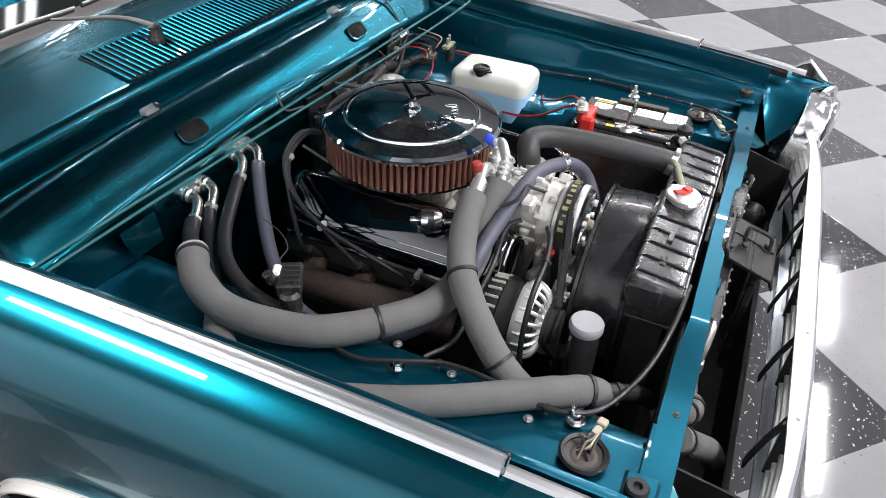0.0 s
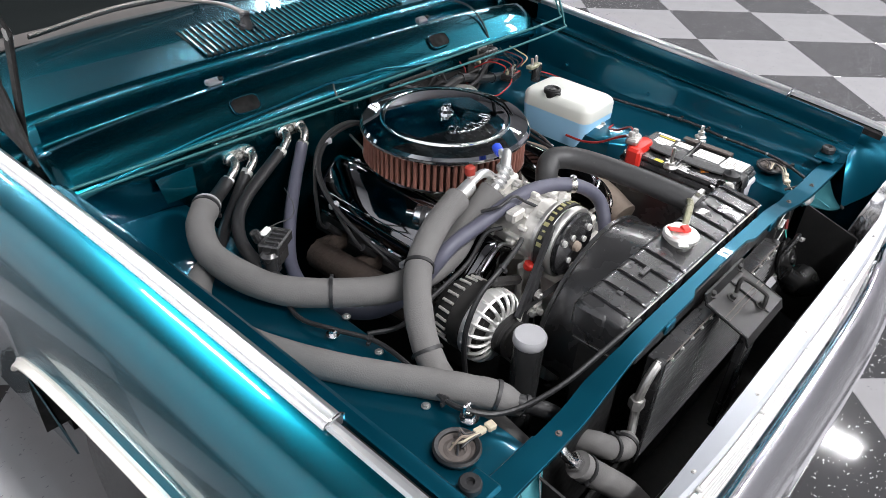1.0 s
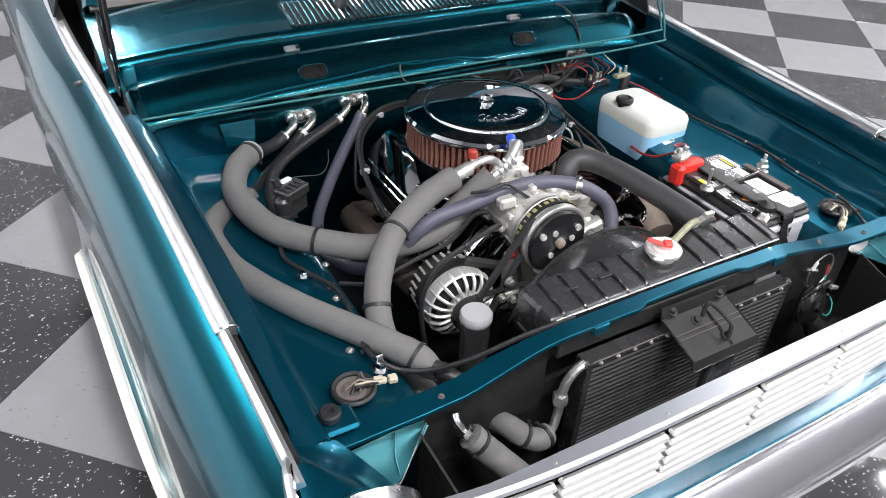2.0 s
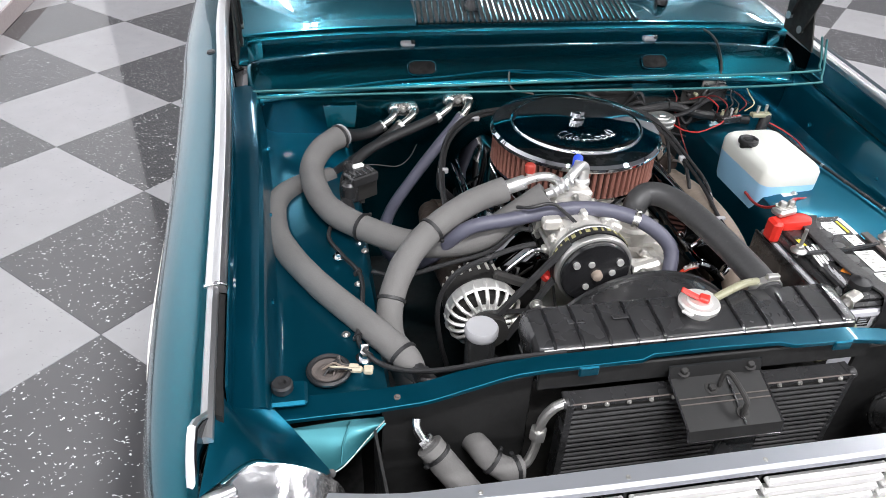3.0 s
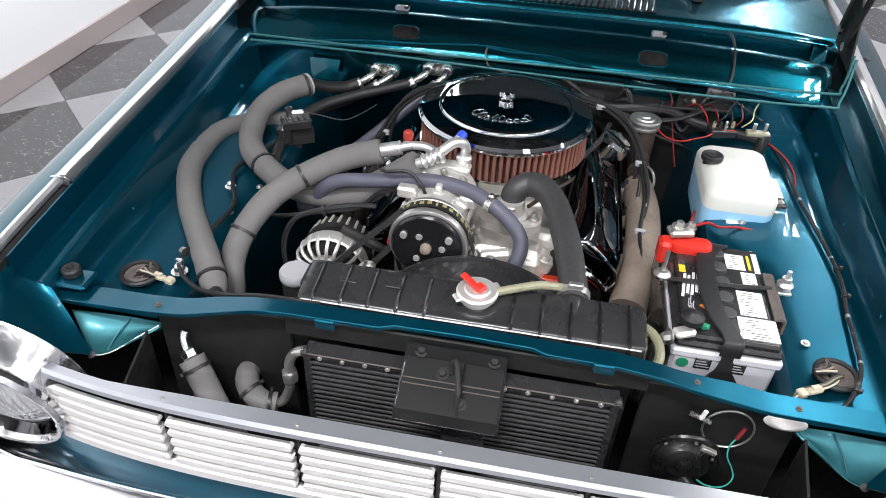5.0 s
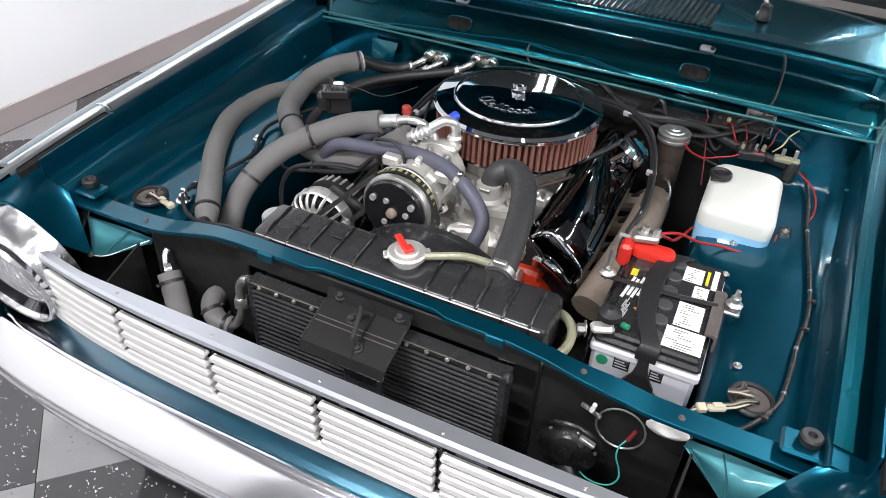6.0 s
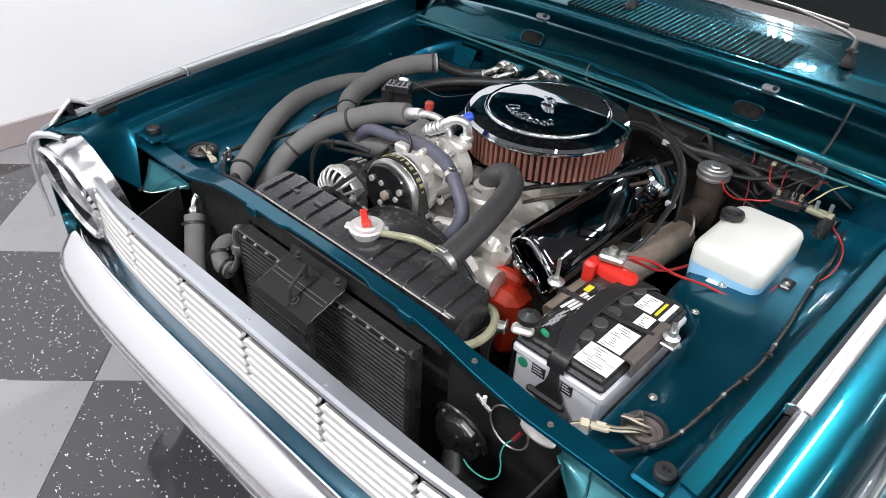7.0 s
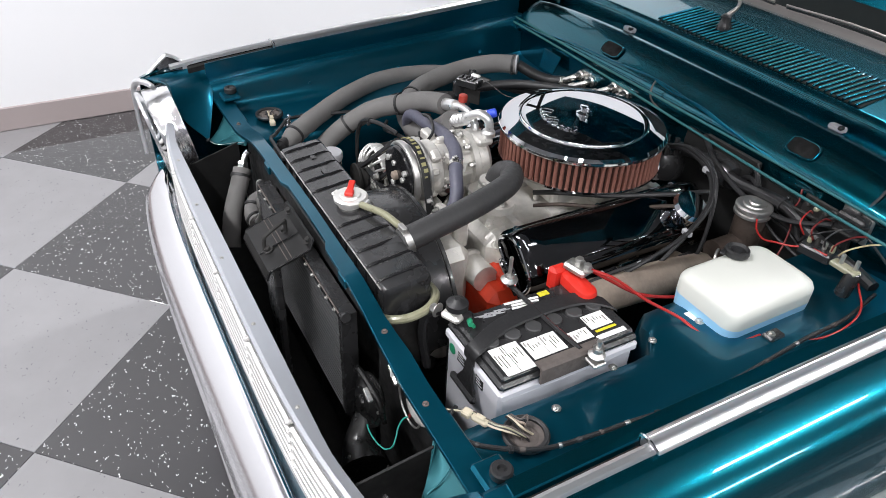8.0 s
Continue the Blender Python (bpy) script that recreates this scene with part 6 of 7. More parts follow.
# solenoid block and pump by the washer bottle
sb = thing("junction_block", "small black junction block on the apron", "junction block")
part("body", box(BM(), (0.565, 0.585, 0.762), (0.022, 0.034, 0.018), 0.003), SATIN, sb)
part("tab", box(BM(), (0.590, 0.575, 0.757), (0.016, 0.012, 0.004), 0.001), DULL, sb)
part("screw", bolt(BM(), (0.565, 0.578, 0.771), (0, 0, 1), 0.004, 0.004), DULL, sb)
part("bracket", box(BM(), (0.478, 0.508, 0.757), (0.055, 0.022, 0.004), 0.001), LABELW, wash, "white mounting tab")
part("bracket_bolt", bolt(BM(), (0.480, 0.505, 0.759), (0, 0, 1), 0.005, 0.004), DULL, wash)
wp = thing("washer_pump", "brass and black washer pump behind the bottle", "pump")
part("body", lathe(BM(), [(0.013, 0), (0.013, 0.045), (0.010, 0.05)], (0.548, 0.775, 0.775), (0.1, 0, 1), 16), SATIN, wp)
part("terminal", box(BM(), (0.535, 0.775, 0.822), (0.05, 0.02, 0.010), 0.002), BRASS, wp)
part("post", lathe(BM(), [(0.004, 0), (0.004, 0.02)], (0.525, 0.775, 0.825), (0, 0, 1), 8), DULL, wp)
part("post", lathe(BM(), [(0.004, 0), (0.004, 0.02)], (0.55, 0.78, 0.825), (0, 0, 1), 8), DULL, wp)

# master cylinder
mcyl = thing("master_cylinder", "brown iron brake master cylinder with a ringed metal cap", "master cylinder")
part("body", lathe(BM(), [(0.028, 0.66), (0.031, 0.68), (0.031, 0.785)], (0.297, 0.825, 0), (0, 0, 1), 24), IRON, mcyl)
part("cap", lathe(BM(), [(0.033, 0.782), (0.037, 0.784), (0.037, 0.789), (0.034, 0.791), (0.034, 0.795), (0.037, 0.797), (0.037, 0.802), (0.033, 0.805), (0.024, 0.805), (0.022, 0.808), (0.012, 0.808), (0.010, 0.811), (0.001, 0.811)], (0.297, 0.825, 0), (0, 0, 1), 32), DULL, mcyl)
part("bore", rod(BM(), (0.297, 0.90, 0.71), (0.297, 0.74, 0.71), 0.026, 18), IRON, mcyl)
bm = BM()
tube(bm, [(0.297, 0.76, 0.715), (0.32, 0.72, 0.73), (0.33, 0.70, 0.70), (0.30, 0.68, 0.64)], 0.003, 8, 5)
part("brake_line", bm, DULL, mcyl)

# breather, filter, manifold shield
bz = thing("breather_cap", "chrome breather cap on the valve cover", "breather")
part("cap", lathe(BM(), [(0.014, 0), (0.014, 0.015), (0.034, 0.018), (0.038, 0.026), (0.038, 0.046), (0.032, 0.054), (0.001, 0.056)], (0.210, 0.716, 0.750), (0.45, 0, 0.85), 28), CHROME, bz)
ff = thing("fuel_filter", "small bright metal fuel filter canister", "fuel filter")
part("can", lathe(BM(), [(0.006, -0.012), (0.006, 0), (0.020, 0.006), (0.021, 0.012), (0.021, 0.036), (0.018, 0.044), (0.006, 0.05), (0.006, 0.065)], (-0.232, 0.492, 0.810), (0.45, -0.75, -0.1), 20), BRIGHT, ff)
part("band", lathe(BM(), [(0.022, 0.018), (0.0225, 0.018), (0.0225, 0.028), (0.022, 0.028)], (-0.232, 0.492, 0.810), (0.45, -0.75, -0.1), 20, cap=False), SATIN, ff)
ms = thing("exhaust_manifold", "dusty brown cast iron exhaust manifold", "exhaust manifold", "exhaust manifolds")
part("log", tube(BM(), [(0.300, 0.72, 0.675), (0.303, 0.60, 0.695), (0.298, 0.48, 0.70), (0.285, 0.38, 0.69), (0.27, 0.30, 0.665)], 0.036, 14, 5), BROWN, ms)
for k in range(4):
    part("runner", tube(BM(), [(0.23, 0.38 + 0.11 * k, 0.655), (0.27, 0.385 + 0.105 * k, 0.67), (0.30, 0.39 + 0.10 * k, 0.675)], 0.022, 10, 4), BROWN, ms)
ms = thing("exhaust_manifold", "dusty brown cast iron exhaust manifold", "exhaust manifold", "exhaust manifolds")
part("log", tube(BM(), [(-0.300, 0.70, 0.64), (-0.310, 0.60, 0.655), (-0.305, 0.48, 0.66), (-0.29, 0.38, 0.65)], 0.032, 14, 5), IRON, ms)
for k in range(4):
    part("runner", tube(BM(), [(-0.23, 0.38 + 0.11 * k, 0.64), (-0.27, 0.385 + 0.105 * k, 0.65), (-0.30, 0.39 + 0.10 * k, 0.66)], 0.022, 10, 4), IRON, ms)
# spark plug wires
for s_ in (-1, 1):
    main = [(s_ * 0.02, 0.83, 0.80), (s_ * 0.10, 0.815, 0.835), (s_ * 0.19, 0.79, 0.835), (s_ * 0.255, 0.74, 0.81), (s_ * 0.285, 0.66, 0.775), (s_ * 0.295, 0.56, 0.75), (s_ * 0.285, 0.46, 0.735), (s_ * 0.27, 0.40, 0.72)]
    w = thing("ignition_cables", "black bundle of spark plug cables", "cables")
    for k in range(4):
        off = Vector((0.006 * (k % 2) * s_, 0.006 * (k // 2), 0.007 * (k % 2)))
        end = Vector((s_ * 0.272, 0.37 + 0.11 * k, 0.69))
        pts = [Vector(p) + off for p in main[:7 - k]] + [end + Vector((s_ * 0.015, 0.01, 0.03)), end]
        part("lead", tube(BM(), pts, 0.0042, 8, 5), RUBBER, w)
        part("boot", tube(BM(), [end + Vector((s_ * 0.004, 0, 0.012)), end + Vector((-s_ * 0.03, 0, -0.025))], 0.008, 10, smooth=False), RUBBER, w)
    lead_path = smooth_path(main, 8)
    for k in range(6, 44, 3):
        p = lead_path[k] + Vector((0.003 * s_, 0.002, 0.0085))
        part("print", rod(BM(), p, p + (lead_path[k + 1] - lead_path[k]) * 0.6, 0.0012, 6), GREYP, w)
    for k in (2, 4, 6):
        part("separator", box(BM(), Vector(main[k]), (0.022, 0.010, 0.012), 0.002), GREYP, w)
# distributor at the back of the engine
di = thing("distributor", "dark distributor cap behind the air cleaner", "distributor")
part("cap", lathe(BM(), [(0.045, 0.74), (0.048, 0.75), (0.048, 0.775), (0.036, 0.80), (0.02, 0.805), (0.001, 0.806)], (0.03, 0.835, 0), (0, 0, 1), 24), SATIN, di)
for k in range(8):
    a = 2 * math.pi * k / 8
    part("tower", lathe(BM(), [(0.007, 0), (0.006, 0.025)], (0.03 + 0.03 * math.cos(a), 0.835 + 0.03 * math.sin(a), 0.795), (0, 0, 1), 8), SATIN, di)
# carburettor below the air cleaner
ca = thing("carburettor", "dull aluminium carburettor under the air cleaner", "carburettor")
part("body", span(BM(), (-0.075, 0.535, 0.735), (0.05, 0.69, 0.775), 0.008), CAST, ca)
part("horn", lathe(BM(), [(0.065, 0.775), (0.065, 0.80), (0.07, 0.808)], (-0.014, 0.611, 0), (0, 0, 1), 28), CAST, ca)
part("bowl", span(BM(), (-0.08, 0.505, 0.745), (0.055, 0.535, 0.785), 0.006), CAST, ca)
part("linkage", tube(BM(), [(-0.085, 0.60, 0.76), (-0.11, 0.63, 0.775), (-0.115, 0.72, 0.79), (-0.10, 0.82, 0.81)], 0.003, 8, 4), DULL, ca)

# apron wiring, left side
cable("wiring_loom", "black wiring loom on the apron", [(-0.50, 0.62, 0.76), (-0.525, 0.52, 0.77), (-0.545, 0.44, 0.772), (-0.525, 0.375, 0.775), (-0.495, 0.31, 0.772), (-0.50, 0.22, 0.775), (-0.512, 0.15, 0.776), (-0.505, 0.112, 0.778), (-0.48, 0.085, 0.772), (-0.44, 0.06, 0.778), (-0.385, 0.035, 0.800), (-0.31, 0.020, 0.825), (-0.22, 0.014, 0.832)], 0.0042, RUBBER, "wiring", 8, (0.33, 0.5))
bs = thing("bolt_clip", "bright bolt and clip on the apron", "clip", "apron clips")
part("bolt", bolt(BM(), (-0.505, 0.109, 0.766), (0, 0, 1), 0.009, 0.012), BRIGHT, bs)
part("strap", box(BM(), (-0.505, 0.115, 0.782), (0.014, 0.006, 0.016), 0.002), BRIGHT, bs)
bs = thing("bolt_clip", "bright clip holding the wiring to the apron", "clip", "apron clips")
part("bolt", bolt(BM(), (-0.53, 0.375, 0.768), (0, 0, 1), 0.007, 0.008), BRIGHT, bs)
for s_ in (-1, 1):
    gx, gy, gz = (-0.561, 0.083, 0.769) if s_ < 0 else (0.556, 0.098, 0.768)
    g = thing("grommet", "round dusty rubber grommet with wires through it", "grommet", "wiring grommets")
    part("rim", lathe(BM(), [(0.025, 0.000), (0.033, 0.001), (0.034, 0.006), (0.031, 0.009), (0.026, 0.007), (0.025, 0.000)], (gx, gy, gz), (0, 0, 1), 28, cap=False), RUBBER, g)
    part("disc", lathe(BM(), [(0.026, 0.004), (0.019, 0.001), (0.014, 0.003), (0.009, 0.001), (0.001, 0.000)], (gx, gy, gz), (0, 0, 1), 24, cap=False), DUSTY, g)
    for k in range(5):
        part("wire", tube(BM(), [(gx + 0.012 * math.cos(k * 1.3), gy + 0.012 * math.sin(k * 1.3), gz), (gx - s_ * 0.004 * k, gy - 0.008 + 0.005 * k, gz + 0.012 + 0.002 * k), (gx - s_ * 0.018, gy - 0.010 + 0.003 * k, gz + 0.015), (gx - s_ * 0.034, gy - 0.012 + 0.002 * k, gz + 0.012)], 0.0018, 6, 4), (RUBBER, CREAM, BROWN, RUBBER, DUSTY)[k], g)
    c = thing("wire_connector", "cream plastic wiring connector", "connector", "wiring connectors")
    cx, cy, cz, an = (-0.524, 0.078, 0.776, -12) if s_ < 0 else (0.512, 0.050, 0.780, 26)
    part("shell", box(BM(), (cx, cy, cz), (0.027, 0.011, 0.010), 0.003, pose(0, 0, 0, 0, 0, an)), CREAM, c)
    part("latch", box(BM(), (cx, cy, cz + 0.007), (0.014, 0.008, 0.003), 0.001, pose(0, 0, 0, 0, 0, an)), CREAM, c)
    part("collar", box(BM(), (cx + 0.022 * math.cos(radians(an)) * -s_, cy + 0.022 * math.sin(radians(an)) * -s_, cz), (0.014, 0.014, 0.010), 0.002, pose(0, 0, 0, 0, 0, an)), CREAM, c)
for k in range(4):
    cable("connector_wire", "thin yellowed wire from the connector to the grommet", [(0.470 + 0.003 * k, 0.018 + 0.004 * k, 0.776), (0.490, 0.038 + 0.003 * k, 0.780), (0.528, 0.056 + 0.003 * k, 0.782), (0.545, 0.068 + 0.004 * k, 0.784), (0.557 + 0.003 * k, 0.088 + 0.003 * k, 0.776)], 0.0016, (CREAM, RUBBER, BRASS, DUSTY)[k], "wire", 6)
RIGHT_LOOM = [(0.470, 0.035, 0.772), (0.490, 0.012, 0.782), (0.520, 0.008, 0.783), (0.552, 0.032, 0.779), (0.590, 0.100, 0.778), (0.602, 0.180, 0.777), (0.607, 0.246, 0.776), (0.618, 0.33, 0.778), (0.615, 0.43, 0.777), (0.607, 0.53, 0.776), (0.600, 0.62, 0.776), (0.597, 0.72, 0.776), (0.58, 0.82, 0.78)]
right_loom = cable("wiring_loom", "black taped wiring loom along the apron", RIGHT_LOOM, 0.0036, RUBBER, "wiring", 8, (0.3, 0.55, 0.62))
for k in range(16):
    path = smooth_path(RIGHT_LOOM, 6)
    i = int((0.16 + 0.05 * k + 0.012 * math.sin(5 * k)) * (len(path) - 2))
    part("tape_end", lathe(BM(), [(0.0034, -0.003), (0.0041, -0.002), (0.0041, 0.002 + 0.003 * (k % 2)), (0.0034, 0.003 + 0.003 * (k % 2))], path[i], path[i + 1] - path[i], 10, cap=False), (DUSTY, DULL, HOSEBLACK)[k % 3], right_loom, "pale worn tape edge")

# front: pipes, horn, wires
HORNM = mat("black_horn_paint", (0.007, 0.007, 0.007), 0.3, 0.0, 0.3, 20, 0.1, 50, 0, 0.4, scuff=0.1)
hose("foam_hose", "short grey foam-wrapped pipe before the radiator support", [(-0.425, -0.030, 0.715), (-0.405, -0.045, 0.69), (-0.36, -0.08, 0.64), (-0.32, -0.10, 0.58)], 0.021, FOAM, (0.2,))
pf = thing("pipe_end", "bright curved pipe end with a nut", "pipe")
part("pipe", tube(BM(), [(-0.441, -0.006, 0.748), (-0.442, -0.014, 0.740), (-0.436, -0.022, 0.728), (-0.424, -0.031, 0.714)], 0.0075, 12, 5), BRIGHT, pf)
part("nut", lathe(BM(), [(0.012, 0), (0.013, 0.003), (0.013, 0.014), (0.011, 0.018)], (-0.434, -0.024, 0.727), (0.5, -0.35, -0.6), 6), BRIGHT, pf)
hose("foam_hose", "bent grey foam-wrapped condenser pipe", [(-0.350, 0.012, 0.665), (-0.345, -0.012, 0.676), (-0.332, -0.035, 0.672), (-0.308, -0.045, 0.658), (-0.285, -0.042, 0.655)], 0.019, FOAM, (0.55, 0.92))
cp = thing("condenser_pipe", "dark bent condenser pipe with a bright nut", "pipe")
part("pipe", tube(BM(), [(-0.230, -0.036, 0.782), (-0.245, -0.036, 0.775), (-0.258, -0.034, 0.752), (-0.262, -0.032, 0.72), (-0.264, -0.034, 0.69), (-0.275, -0.040, 0.664), (-0.288, -0.042, 0.656)], 0.0075, 10, 5), DULL, cp)
part("nut", lathe(BM(), [(0.012, -0.010), (0.013, -0.006), (0.013, 0.006), (0.012, 0.010)], (-0.262, -0.031, 0.715), (0, 0.02, 1), 6), DULL, cp)
hn = thing("horn", "black round horn before the radiator support", "horn")
HD = Vector((0.05, -1, 0.25)).normalized()
HC = Vector((0.335, -0.030, 0.690))
part("disc", lathe(BM(), [(0.02, 0.0), (0.036, 0.004), (0.041, 0.012), (0.038, 0.018), (0.030, 0.020), (0.024, 0.026), (0.012, 0.028), (0.010, 0.033), (0.001, 0.034)], HC, HD, 28), HORNM, hn)
part("rim", lathe(BM(), [(0.040, 0.009), (0.0445, 0.011), (0.0445, 0.014), (0.040, 0.016)], HC, HD, 28), HORNM, hn)
for k in range(6):
    a = radians(60 * k + 15)
    part("rivet", lathe(BM(), [(0.0028, 0), (0.0026, 0.003), (0.001, 0.0035)], HC + HD * 0.014 + Vector((0.0415 * math.cos(a), 0, 0.0415 * math.sin(a))), HD, 8), DULL, hn)
part("bracket", tube(BM(), [HC + Vector((-0.040, -0.012, 0.030)), HC + Vector((-0.020, -0.020, 0.056)), HC + Vector((0.012, -0.020, 0.060)), HC + Vector((0.040, -0.012, 0.036)), HC + Vector((0.052, -0.010, 0.0))], 0.005, 8, 4), HORNM, hn, "curved black bracket")
part("trumpet", tube(BM(), [(0.335, -0.05, 0.665), (0.36, -0.07, 0.63), (0.40, -0.08, 0.62)], lambda u: 0.016 + 0.022 * u, 14, 5), HORNM, hn)
part("terminal", box(BM(), (0.362, -0.055, 0.735), (0.024, 0.008, 0.007), 0.001, pose(0, 0, 0, 0, 20, 0)), DULL, hn)
bm = BM()
pts = [Vector((0.398 + 0.036 * math.cos(a), -0.002, 0.725 + 0.040 * math.sin(a))) for a in [2 * math.pi * k / 24 for k in range(25)]]
tube(bm, pts, 0.0017, 6, 1)
tagged(mesh_ob("hole_edge", bm, DULL), "metal edge of the round hole in the radiator support", "hole edge")
cable("green_wire", "loose green wire with a red plug", [(0.412, -0.008, 0.716), (0.404, -0.016, 0.704), (0.404, -0.024, 0.690), (0.412, -0.032, 0.678), (0.416, -0.040, 0.666), (0.408, -0.048, 0.656), (0.392, -0.054, 0.655), (0.374, -0.058, 0.662), (0.362, -0.058, 0.670)], 0.0013, WIREGREEN, "wire", 6)
part("plug", rod(BM(), (0.420, -0.003, 0.734), (0.412, -0.009, 0.715), 0.0032, 8), DARKRED, bpy.data.objects["green_wire"], "red plug")
part("stud", rod(BM(), (0.336, -0.006, 0.752), (0.368, -0.010, 0.742), 0.0042, 8), FITTING, hn, "bright stud beside the hole")
part("stud", rod(BM(), (0.353, -0.010, 0.748), (0.356, -0.012, 0.766), 0.0034, 8), LABELW, hn)
# wires on the cowl face
for k, pts in enumerate(([(-0.55, 0.885, 0.875), (-0.40, 0.884, 0.893), (-0.25, 0.886, 0.900), (-0.09, 0.884, 0.912), (0.05, 0.884, 0.900), (0.15, 0.886, 0.885), (0.30, 0.890, 0.872)], [(-0.09, 0.882, 0.91), (-0.03, 0.88, 0.905), (0.06, 0.882, 0.905), (0.14, 0.884, 0.89), (0.24, 0.888, 0.875)], [(-0.09, 0.882, 0.91), (-0.092, 0.875, 0.895), (-0.08, 0.868, 0.87), (-0.03, 0.86, 0.86)])):
    cable("cowl_wire", "thin dark wire draped on the cowl", pts, 0.0022, PAINT_IN if k < 2 else DUSTY, "wire", 6)
cable("antenna_cable", "black cable over the cowl", [(0.47, 1.02, 0.955), (0.475, 0.98, 0.952), (0.478, 0.94, 0.932), (0.476, 0.90, 0.89), (0.46, 0.885, 0.85), (0.43, 0.88, 0.80)], 0.003, RUBBER)
# firewall clutter on the driver's side
fc = thing("wiper_motor", "dark wiper motor on the firewall", "wiper motor")
part("body", lathe(BM(), [(0.030, 0), (0.032, 0.01), (0.032, 0.07), (0.026, 0.08)], (0.12, 0.885, 0.80), (1, -0.2, 0), 20), SATIN, fc)
part("plate", span(BM(), (0.09, 0.885, 0.76), (0.24, 0.894, 0.855), 0.003), BAYBLACK, fc)
rl = thing("relay", "black square relay on the firewall", "relay")
part("box", span(BM(), (0.435, 0.868, 0.815), (0.49, 0.897, 0.86), 0.004), SATIN, rl)
part("bracket", span(BM(), (0.43, 0.893, 0.805), (0.495, 0.897, 0.87), 0.001), DULL, rl)
for k in range(7):
    rnd = random.Random(40 + k)
    x0, x1 = rnd.uniform(0.05, 0.5), rnd.uniform(0.2, 0.62)
    cable("firewall_wire", "tangled dark wire on the firewall", [(x0, 0.885, rnd.uniform(0.8, 0.86)), ((2 * x0 + x1) / 3, 0.865, rnd.uniform(0.76, 0.86)), ((x0 + 2 * x1) / 3, 0.86, rnd.uniform(0.74, 0.86)), (x1, 0.87, rnd.uniform(0.72, 0.85))], rnd.choice((0.0025, 0.0035, 0.005)), rnd.choice((RUBBER, RUBBER, SATIN, DARK)), "wire", 6)
# cables round the alternator and compressor
cable("alternator_cable", "thin black cable looping over the alternator", [(-0.20, 0.26, 0.85), (-0.235, 0.245, 0.856), (-0.285, 0.235, 0.847), (-0.335, 0.235, 0.822), (-0.362, 0.235, 0.78), (-0.369, 0.235, 0.73), (-0.36, 0.235, 0.66), (-0.345, 0.24, 0.60)], 0.0048, RUBBER, clips=(0.3,))
cable("alternator_cable", "thin black cable behind the alternator", [(-0.19, 0.31, 0.845), (-0.211, 0.33, 0.832), (-0.257, 0.33, 0.790), (-0.34, 0.33, 0.767), (-0.42, 0.33, 0.747), (-0.47, 0.36, 0.74)], 0.0045, RUBBER)
cable("clutch_wire", "black clutch wire over the heater hose", [(-0.21, 0.345, 0.872), (-0.193, 0.320, 0.886), (-0.155, 0.318, 0.892), (-0.130, 0.31, 0.875), (-0.110, 0.28, 0.862)], 0.0032, RUBBER, "wire")
cable("brown_line", "black rubber fuel line beside the air cleaner", [(0.03, 0.47, 0.775), (0.075, 0.50, 0.792), (0.14, 0.58, 0.800), (0.19, 0.68, 0.805), (0.215, 0.78, 0.80)], 0.0055, RUBBER, "line")
cable("brown_line", "dusty brown vacuum line beside the air cleaner", [(0.06, 0.45, 0.765), (0.10, 0.49, 0.780), (0.16, 0.57, 0.786), (0.205, 0.66, 0.79), (0.24, 0.76, 0.79)], 0.0042, IRON, "line")
cable("wiring_harness", "thick taped black wiring harness on the firewall", [(0.03, 0.868, 0.795), (0.12, 0.862, 0.812), (0.22, 0.858, 0.806), (0.33, 0.862, 0.815), (0.42, 0.858, 0.79), (0.50, 0.862, 0.775), (0.56, 0.85, 0.77)], 0.012, RUBBER, "wiring", 10, (0.25, 0.5, 0.75))
cable("heater_cable", "dark cable sagging before the firewall", [(0.10, 0.866, 0.86), (0.17, 0.84, 0.83), (0.26, 0.835, 0.80), (0.36, 0.84, 0.80), (0.44, 0.862, 0.83)], 0.0055, RUBBER)
bk = thing("relay_bracket", "dark stamped bracket with terminals on the firewall", "bracket")
part("plate", box(BM(), (0.40, 0.872, 0.835), (0.07, 0.006, 0.045), 0.002), DARK, bk)
for k in range(3):
    part("terminal", lathe(BM(), [(0.005, 0), (0.005, 0.010), (0.003, 0.012)], (0.38 + 0.02 * k, 0.869, 0.842), (0, -1, 0), 8), BRASS if k == 1 else DARK, bk)
cable("hose_end", "black hose end under the radiator support", [(-0.436, 0.092, 0.762), (-0.418, 0.066, 0.756), (-0.395, 0.04, 0.742), (-0.375, 0.02, 0.715)], 0.013, RUBBER, "hose", 12, (0.3,))
fs = thing("fuse_cluster", "small brass and black terminal cluster by the washer bottle", "terminal cluster")
part("base", box(BM(), (0.465, 0.80, 0.805), (0.060, 0.036, 0.020), 0.003, pose(0, 0, 0, 0, 0, 12)), SATIN, fs)
for k in range(4):
    part("post", lathe(BM(), [(0.0045, 0), (0.0045, 0.012), (0.003, 0.015)], (0.445 + 0.014 * k, 0.798 + 0.003 * k, 0.814), (0, 0, 1), 8), (BRASS, DARK, DULL, BRASS)[k], fs)
for k, (c, x) in enumerate(((WIRERED, 0.43), (DARKRED, 0.45), (RUBBER, 0.475), (DARKRED, 0.49), (TAN, 0.505), (RUBBER, 0.44))):
    cable("terminal_wire", "short loose wire at the terminal cluster", [(x, 0.798, 0.822), (x - 0.01 + 0.006 * k, 0.79, 0.845), (x + 0.012 * (k - 2), 0.83, 0.850), (x + 0.02 * (k - 2), 0.872, 0.825 + 0.006 * k)], 0.0017, c, "wire", 6)
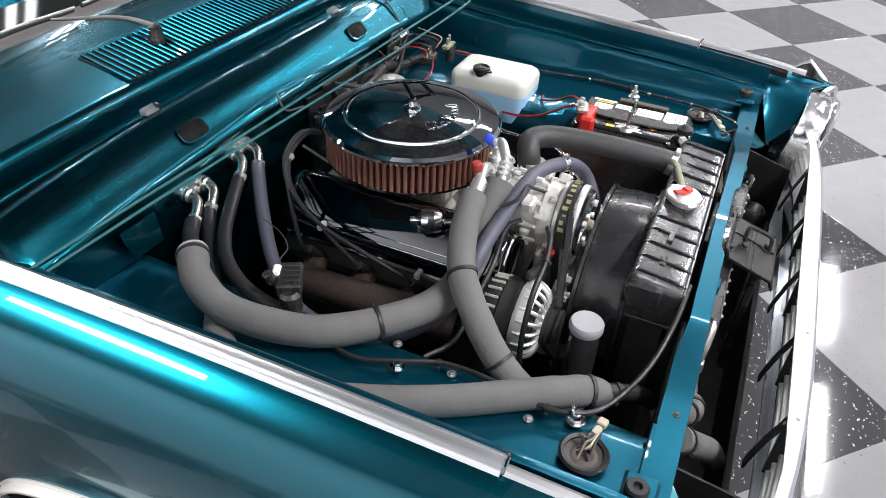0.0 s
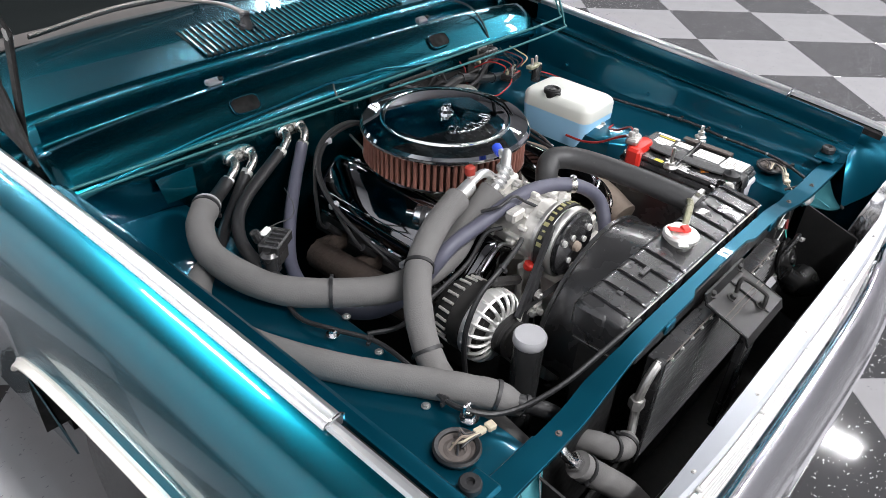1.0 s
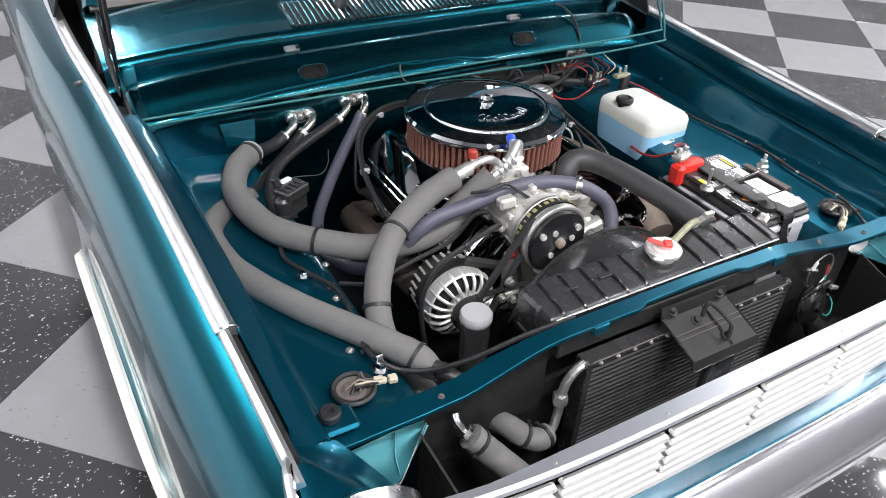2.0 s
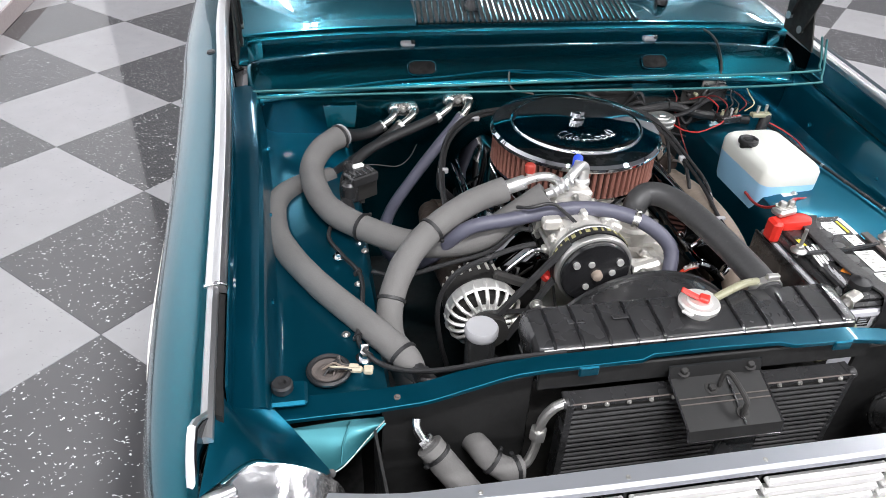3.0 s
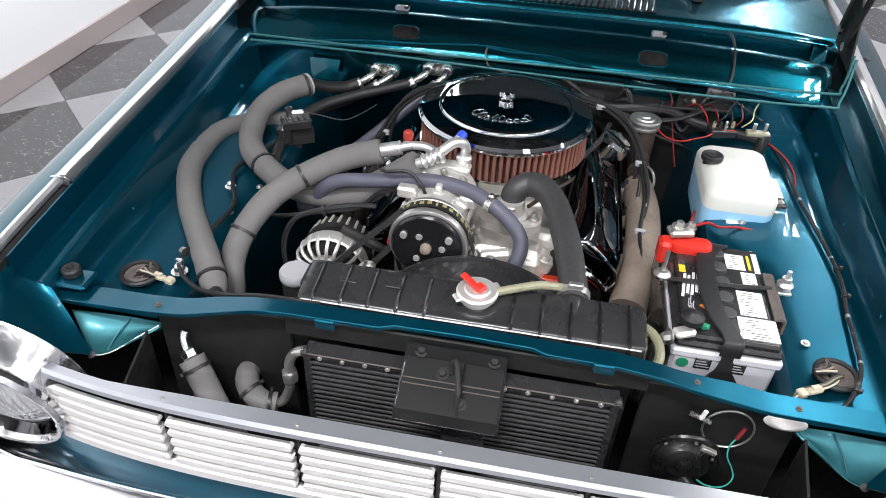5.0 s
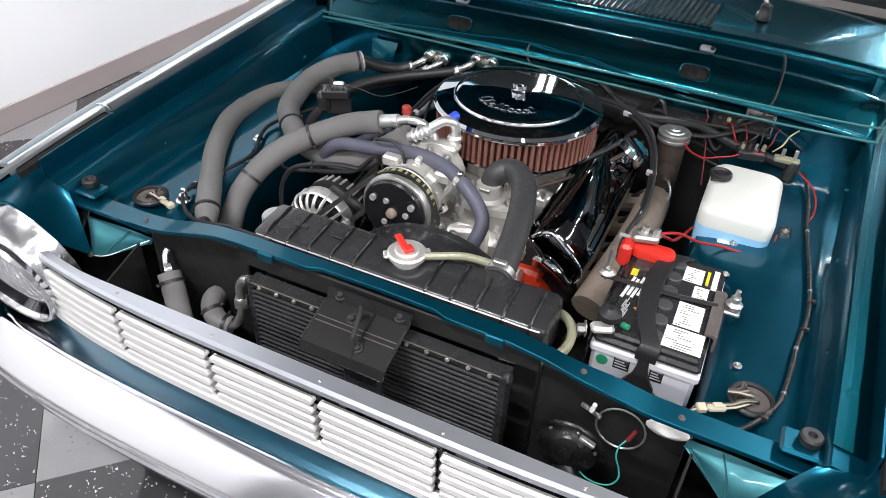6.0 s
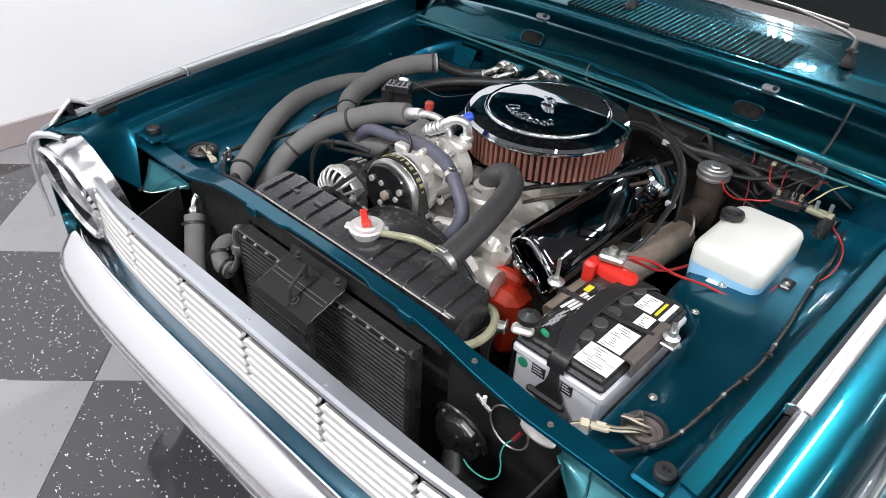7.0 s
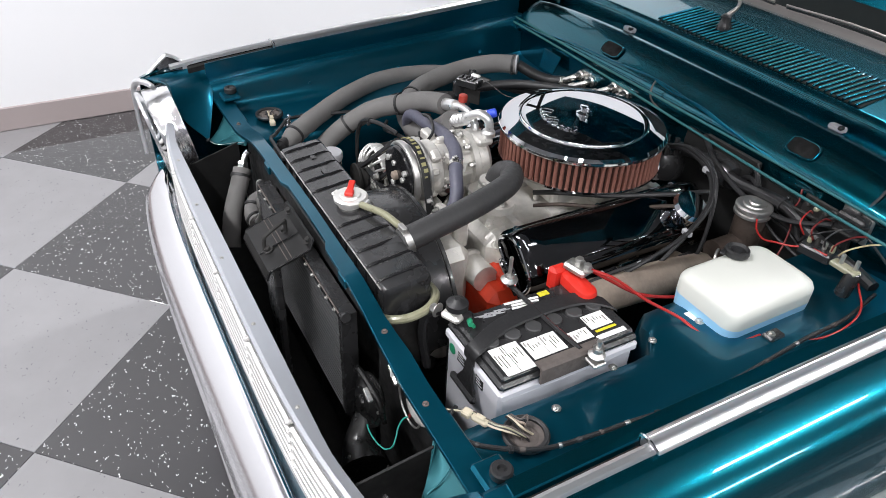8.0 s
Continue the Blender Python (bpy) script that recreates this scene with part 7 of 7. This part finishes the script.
# wipers
WIPER = mat("dull_wiper_metal", (0.20, 0.185, 0.175), 0.35, 0.8, 0.2, 20, 0.1, 60)
for pv, mid, end, b0, b1_ in (((-0.14, 1.125), (-0.165, 1.19), (-0.25, 1.275), (-0.56, 1.262), (-0.16, 1.315)), ((0.40, 1.15), (0.37, 1.22), (0.20, 1.300), (-0.13, 1.325), (0.34, 1.300))):
    w = thing("wiper", "bright metal windscreen wiper arm and blade", "wiper", "wipers")
    part("pivot", lathe(BM(), [(0.018, 0), (0.018, 0.012), (0.013, 0.020), (0.013, 0.034), (0.009, 0.038)], (*pv, 0.984), (0, 0, 1), 16), SATIN, w)
    part("arm", tube(BM(), [(*pv, 1.018), (*mid, 1.030), (*end, 1.036)], lambda u: 0.0065 - 0.0035 * u, 8, 5), WIPER, w)
    blade = part("blade", tube(BM(), [(*b0, 1.024), ((b0[0] + b1_[0]) / 2, (b0[1] + b1_[1]) / 2 + 0.008, 1.034), (*b1_, 1.026)], 0.0036, 8, 5), WIPER, w)
    part("rubber", tube(BM(), [(b0[0], b0[1] + 0.005, 1.018), ((b0[0] + b1_[0]) / 2, (b0[1] + b1_[1]) / 2 + 0.013, 1.026), (b1_[0], b1_[1] + 0.005, 1.019)], 0.0035, 6, 5), RUBBER, blade)
# clips on the cowl lip
for x in (-0.321, 0.306):
    clip = part("clip", box(BM(), (x, 0.990, 0.945), (0.034, 0.020, 0.012), 0.003, pose(0, 0, 0, -8)), GREYP, cowl, "small pale clip")
    part("tab", box(BM(), (x + 0.012, 0.982, 0.951), (0.010, 0.012, 0.008), 0.002), SATIN, clip)
# apron bolts
for s_ in (-1, 1):
    for y in (0.22, 0.48, 0.75):
        part("bolt", bolt(BM(), (s_ * (0.640 + 0.03 * y), y, 0.80), (-s_, 0, 0.1), 0.005, 0.005), PAINT_IN, car)
    for x, y in ((0.50, 0.30), (0.53, 0.17), (0.48, 0.40)):
        part("bolt", bolt(BM(), (s_ * x, y, 0.757 + (x - 0.45) * 0.06), (0, 0, 1), 0.0045, 0.004), DULL, car)
# raised emblem on the lid: a row of plain loops and strokes along its front arc
EMBLEM = mat("emblem_metal", (0.62, 0.62, 0.63), 0.12, 1.0, 0.05, 30)
bm = BM()
for k, (tall, wide) in enumerate(((1.5, 1.3), (1.25, 0.8), (0.7, 0.8), (1.35, 0.6), (1.3, 0.9), (0.7, 0.9), (0.7, 0.9), (0.7, 0.8), (1.3, 0.9))):
    a = radians(230 + 9.6 * k)
    out, side = Vector((math.cos(a), math.sin(a), 0)), Vector((-math.sin(a), math.cos(a), 0))
    base = AC + out * 0.093 + Vector((0, 0, 0.9088))
    loop = [base - out * (0.0095 * tall * (1 - math.cos(b)) - 0.001 * math.sin(3 * b)) + side * (0.0062 * wide * math.sin(b) + 0.002 * (1 - math.cos(b))) for b in [2 * math.pi * i / 16 for i in range(17)]]
    tube(bm, loop, 0.0012, 6, 2)
    tube(bm, [base + side * 0.002, base + side * 0.009 - out * 0.002], 0.0011, 6, smooth=False)
part("emblem", bm, EMBLEM, lid, "raised row of bright loops")

# ---- floor tiles ----
AX, AY, SKEW = -1.2075, -0.6424, 0.0072


def clipped(poly):
    for ax, lim, sg in ((0, X0, 1), (0, X1, -1), (1, Y0, 1), (1, Y1, -1)):
        out = []
        for p, q in zip(poly, poly[1:] + poly[:1]):
            dp, dq = (p[ax] - lim) * sg, (q[ax] - lim) * sg
            if dp >= 0:
                out.append(p)
            if dp * dq < 0:
                k = dp / (dp - dq)
                out.append((p[0] + (q[0] - p[0]) * k, p[1] + (q[1] - p[1]) * k))
        poly = out
        if len(poly) < 3:
            return []
    return poly


def tile_mesh(poly, material):
    bm = BM()
    c = Vector((sum(p[0] for p in poly) / len(poly), sum(p[1] for p in poly) / len(poly)))
    low, mid, up = [], [], []
    for p in poly:
        v = Vector(p)
        d = (v - c).normalized()
        low.append((*(v - d * 0.0008), -0.006))
        mid.append((*(v - d * 0.0008), -0.0006))
        up.append((*(v - d * 0.0018), 0.0))
    ring_loft(bm, [low, mid, up])
    me = bpy.data.meshes.new("tile")
    bmesh.ops.recalc_face_normals(bm, faces=bm.faces[:])
    bm.to_mesh(me)
    bm.free()
    me.materials.append(material)
    return me


CORNERS = [(1, SKEW), (-SKEW, 1), (-1, -SKEW), (SKEW, -1)]
whole = {}
for i in range(-10, 30):
    for j in range(-20, 30):
        if (i + j) % 2 == 0:
            continue
        cx, cy = AX + i * HALF - SKEW * j * HALF, AY + j * HALF + SKEW * i * HALF
        poly = [(cx + dx * HALF, cy + dy * HALF) for dx, dy in CORNERS]
        cut = clipped(poly)
        if not cut:
            continue
        shade = TILE_L if i % 2 else TILE_D
        full = len(cut) == 4 and all(abs(p[0] - q[0]) + abs(p[1] - q[1]) < 1e-6 for p, q in zip(cut, poly))
        if full:
            if shade not in whole:
                whole[shade] = tile_mesh([(dx * HALF, dy * HALF) for dx, dy in CORNERS], shade)
            ob = new("tile", whole[shade])
        else:
            ob = new("tile", tile_mesh([(p[0] - cx, p[1] - cy) for p in cut], shade))
        ob.parent, ob.location = floor, (cx, cy, FLOOR)
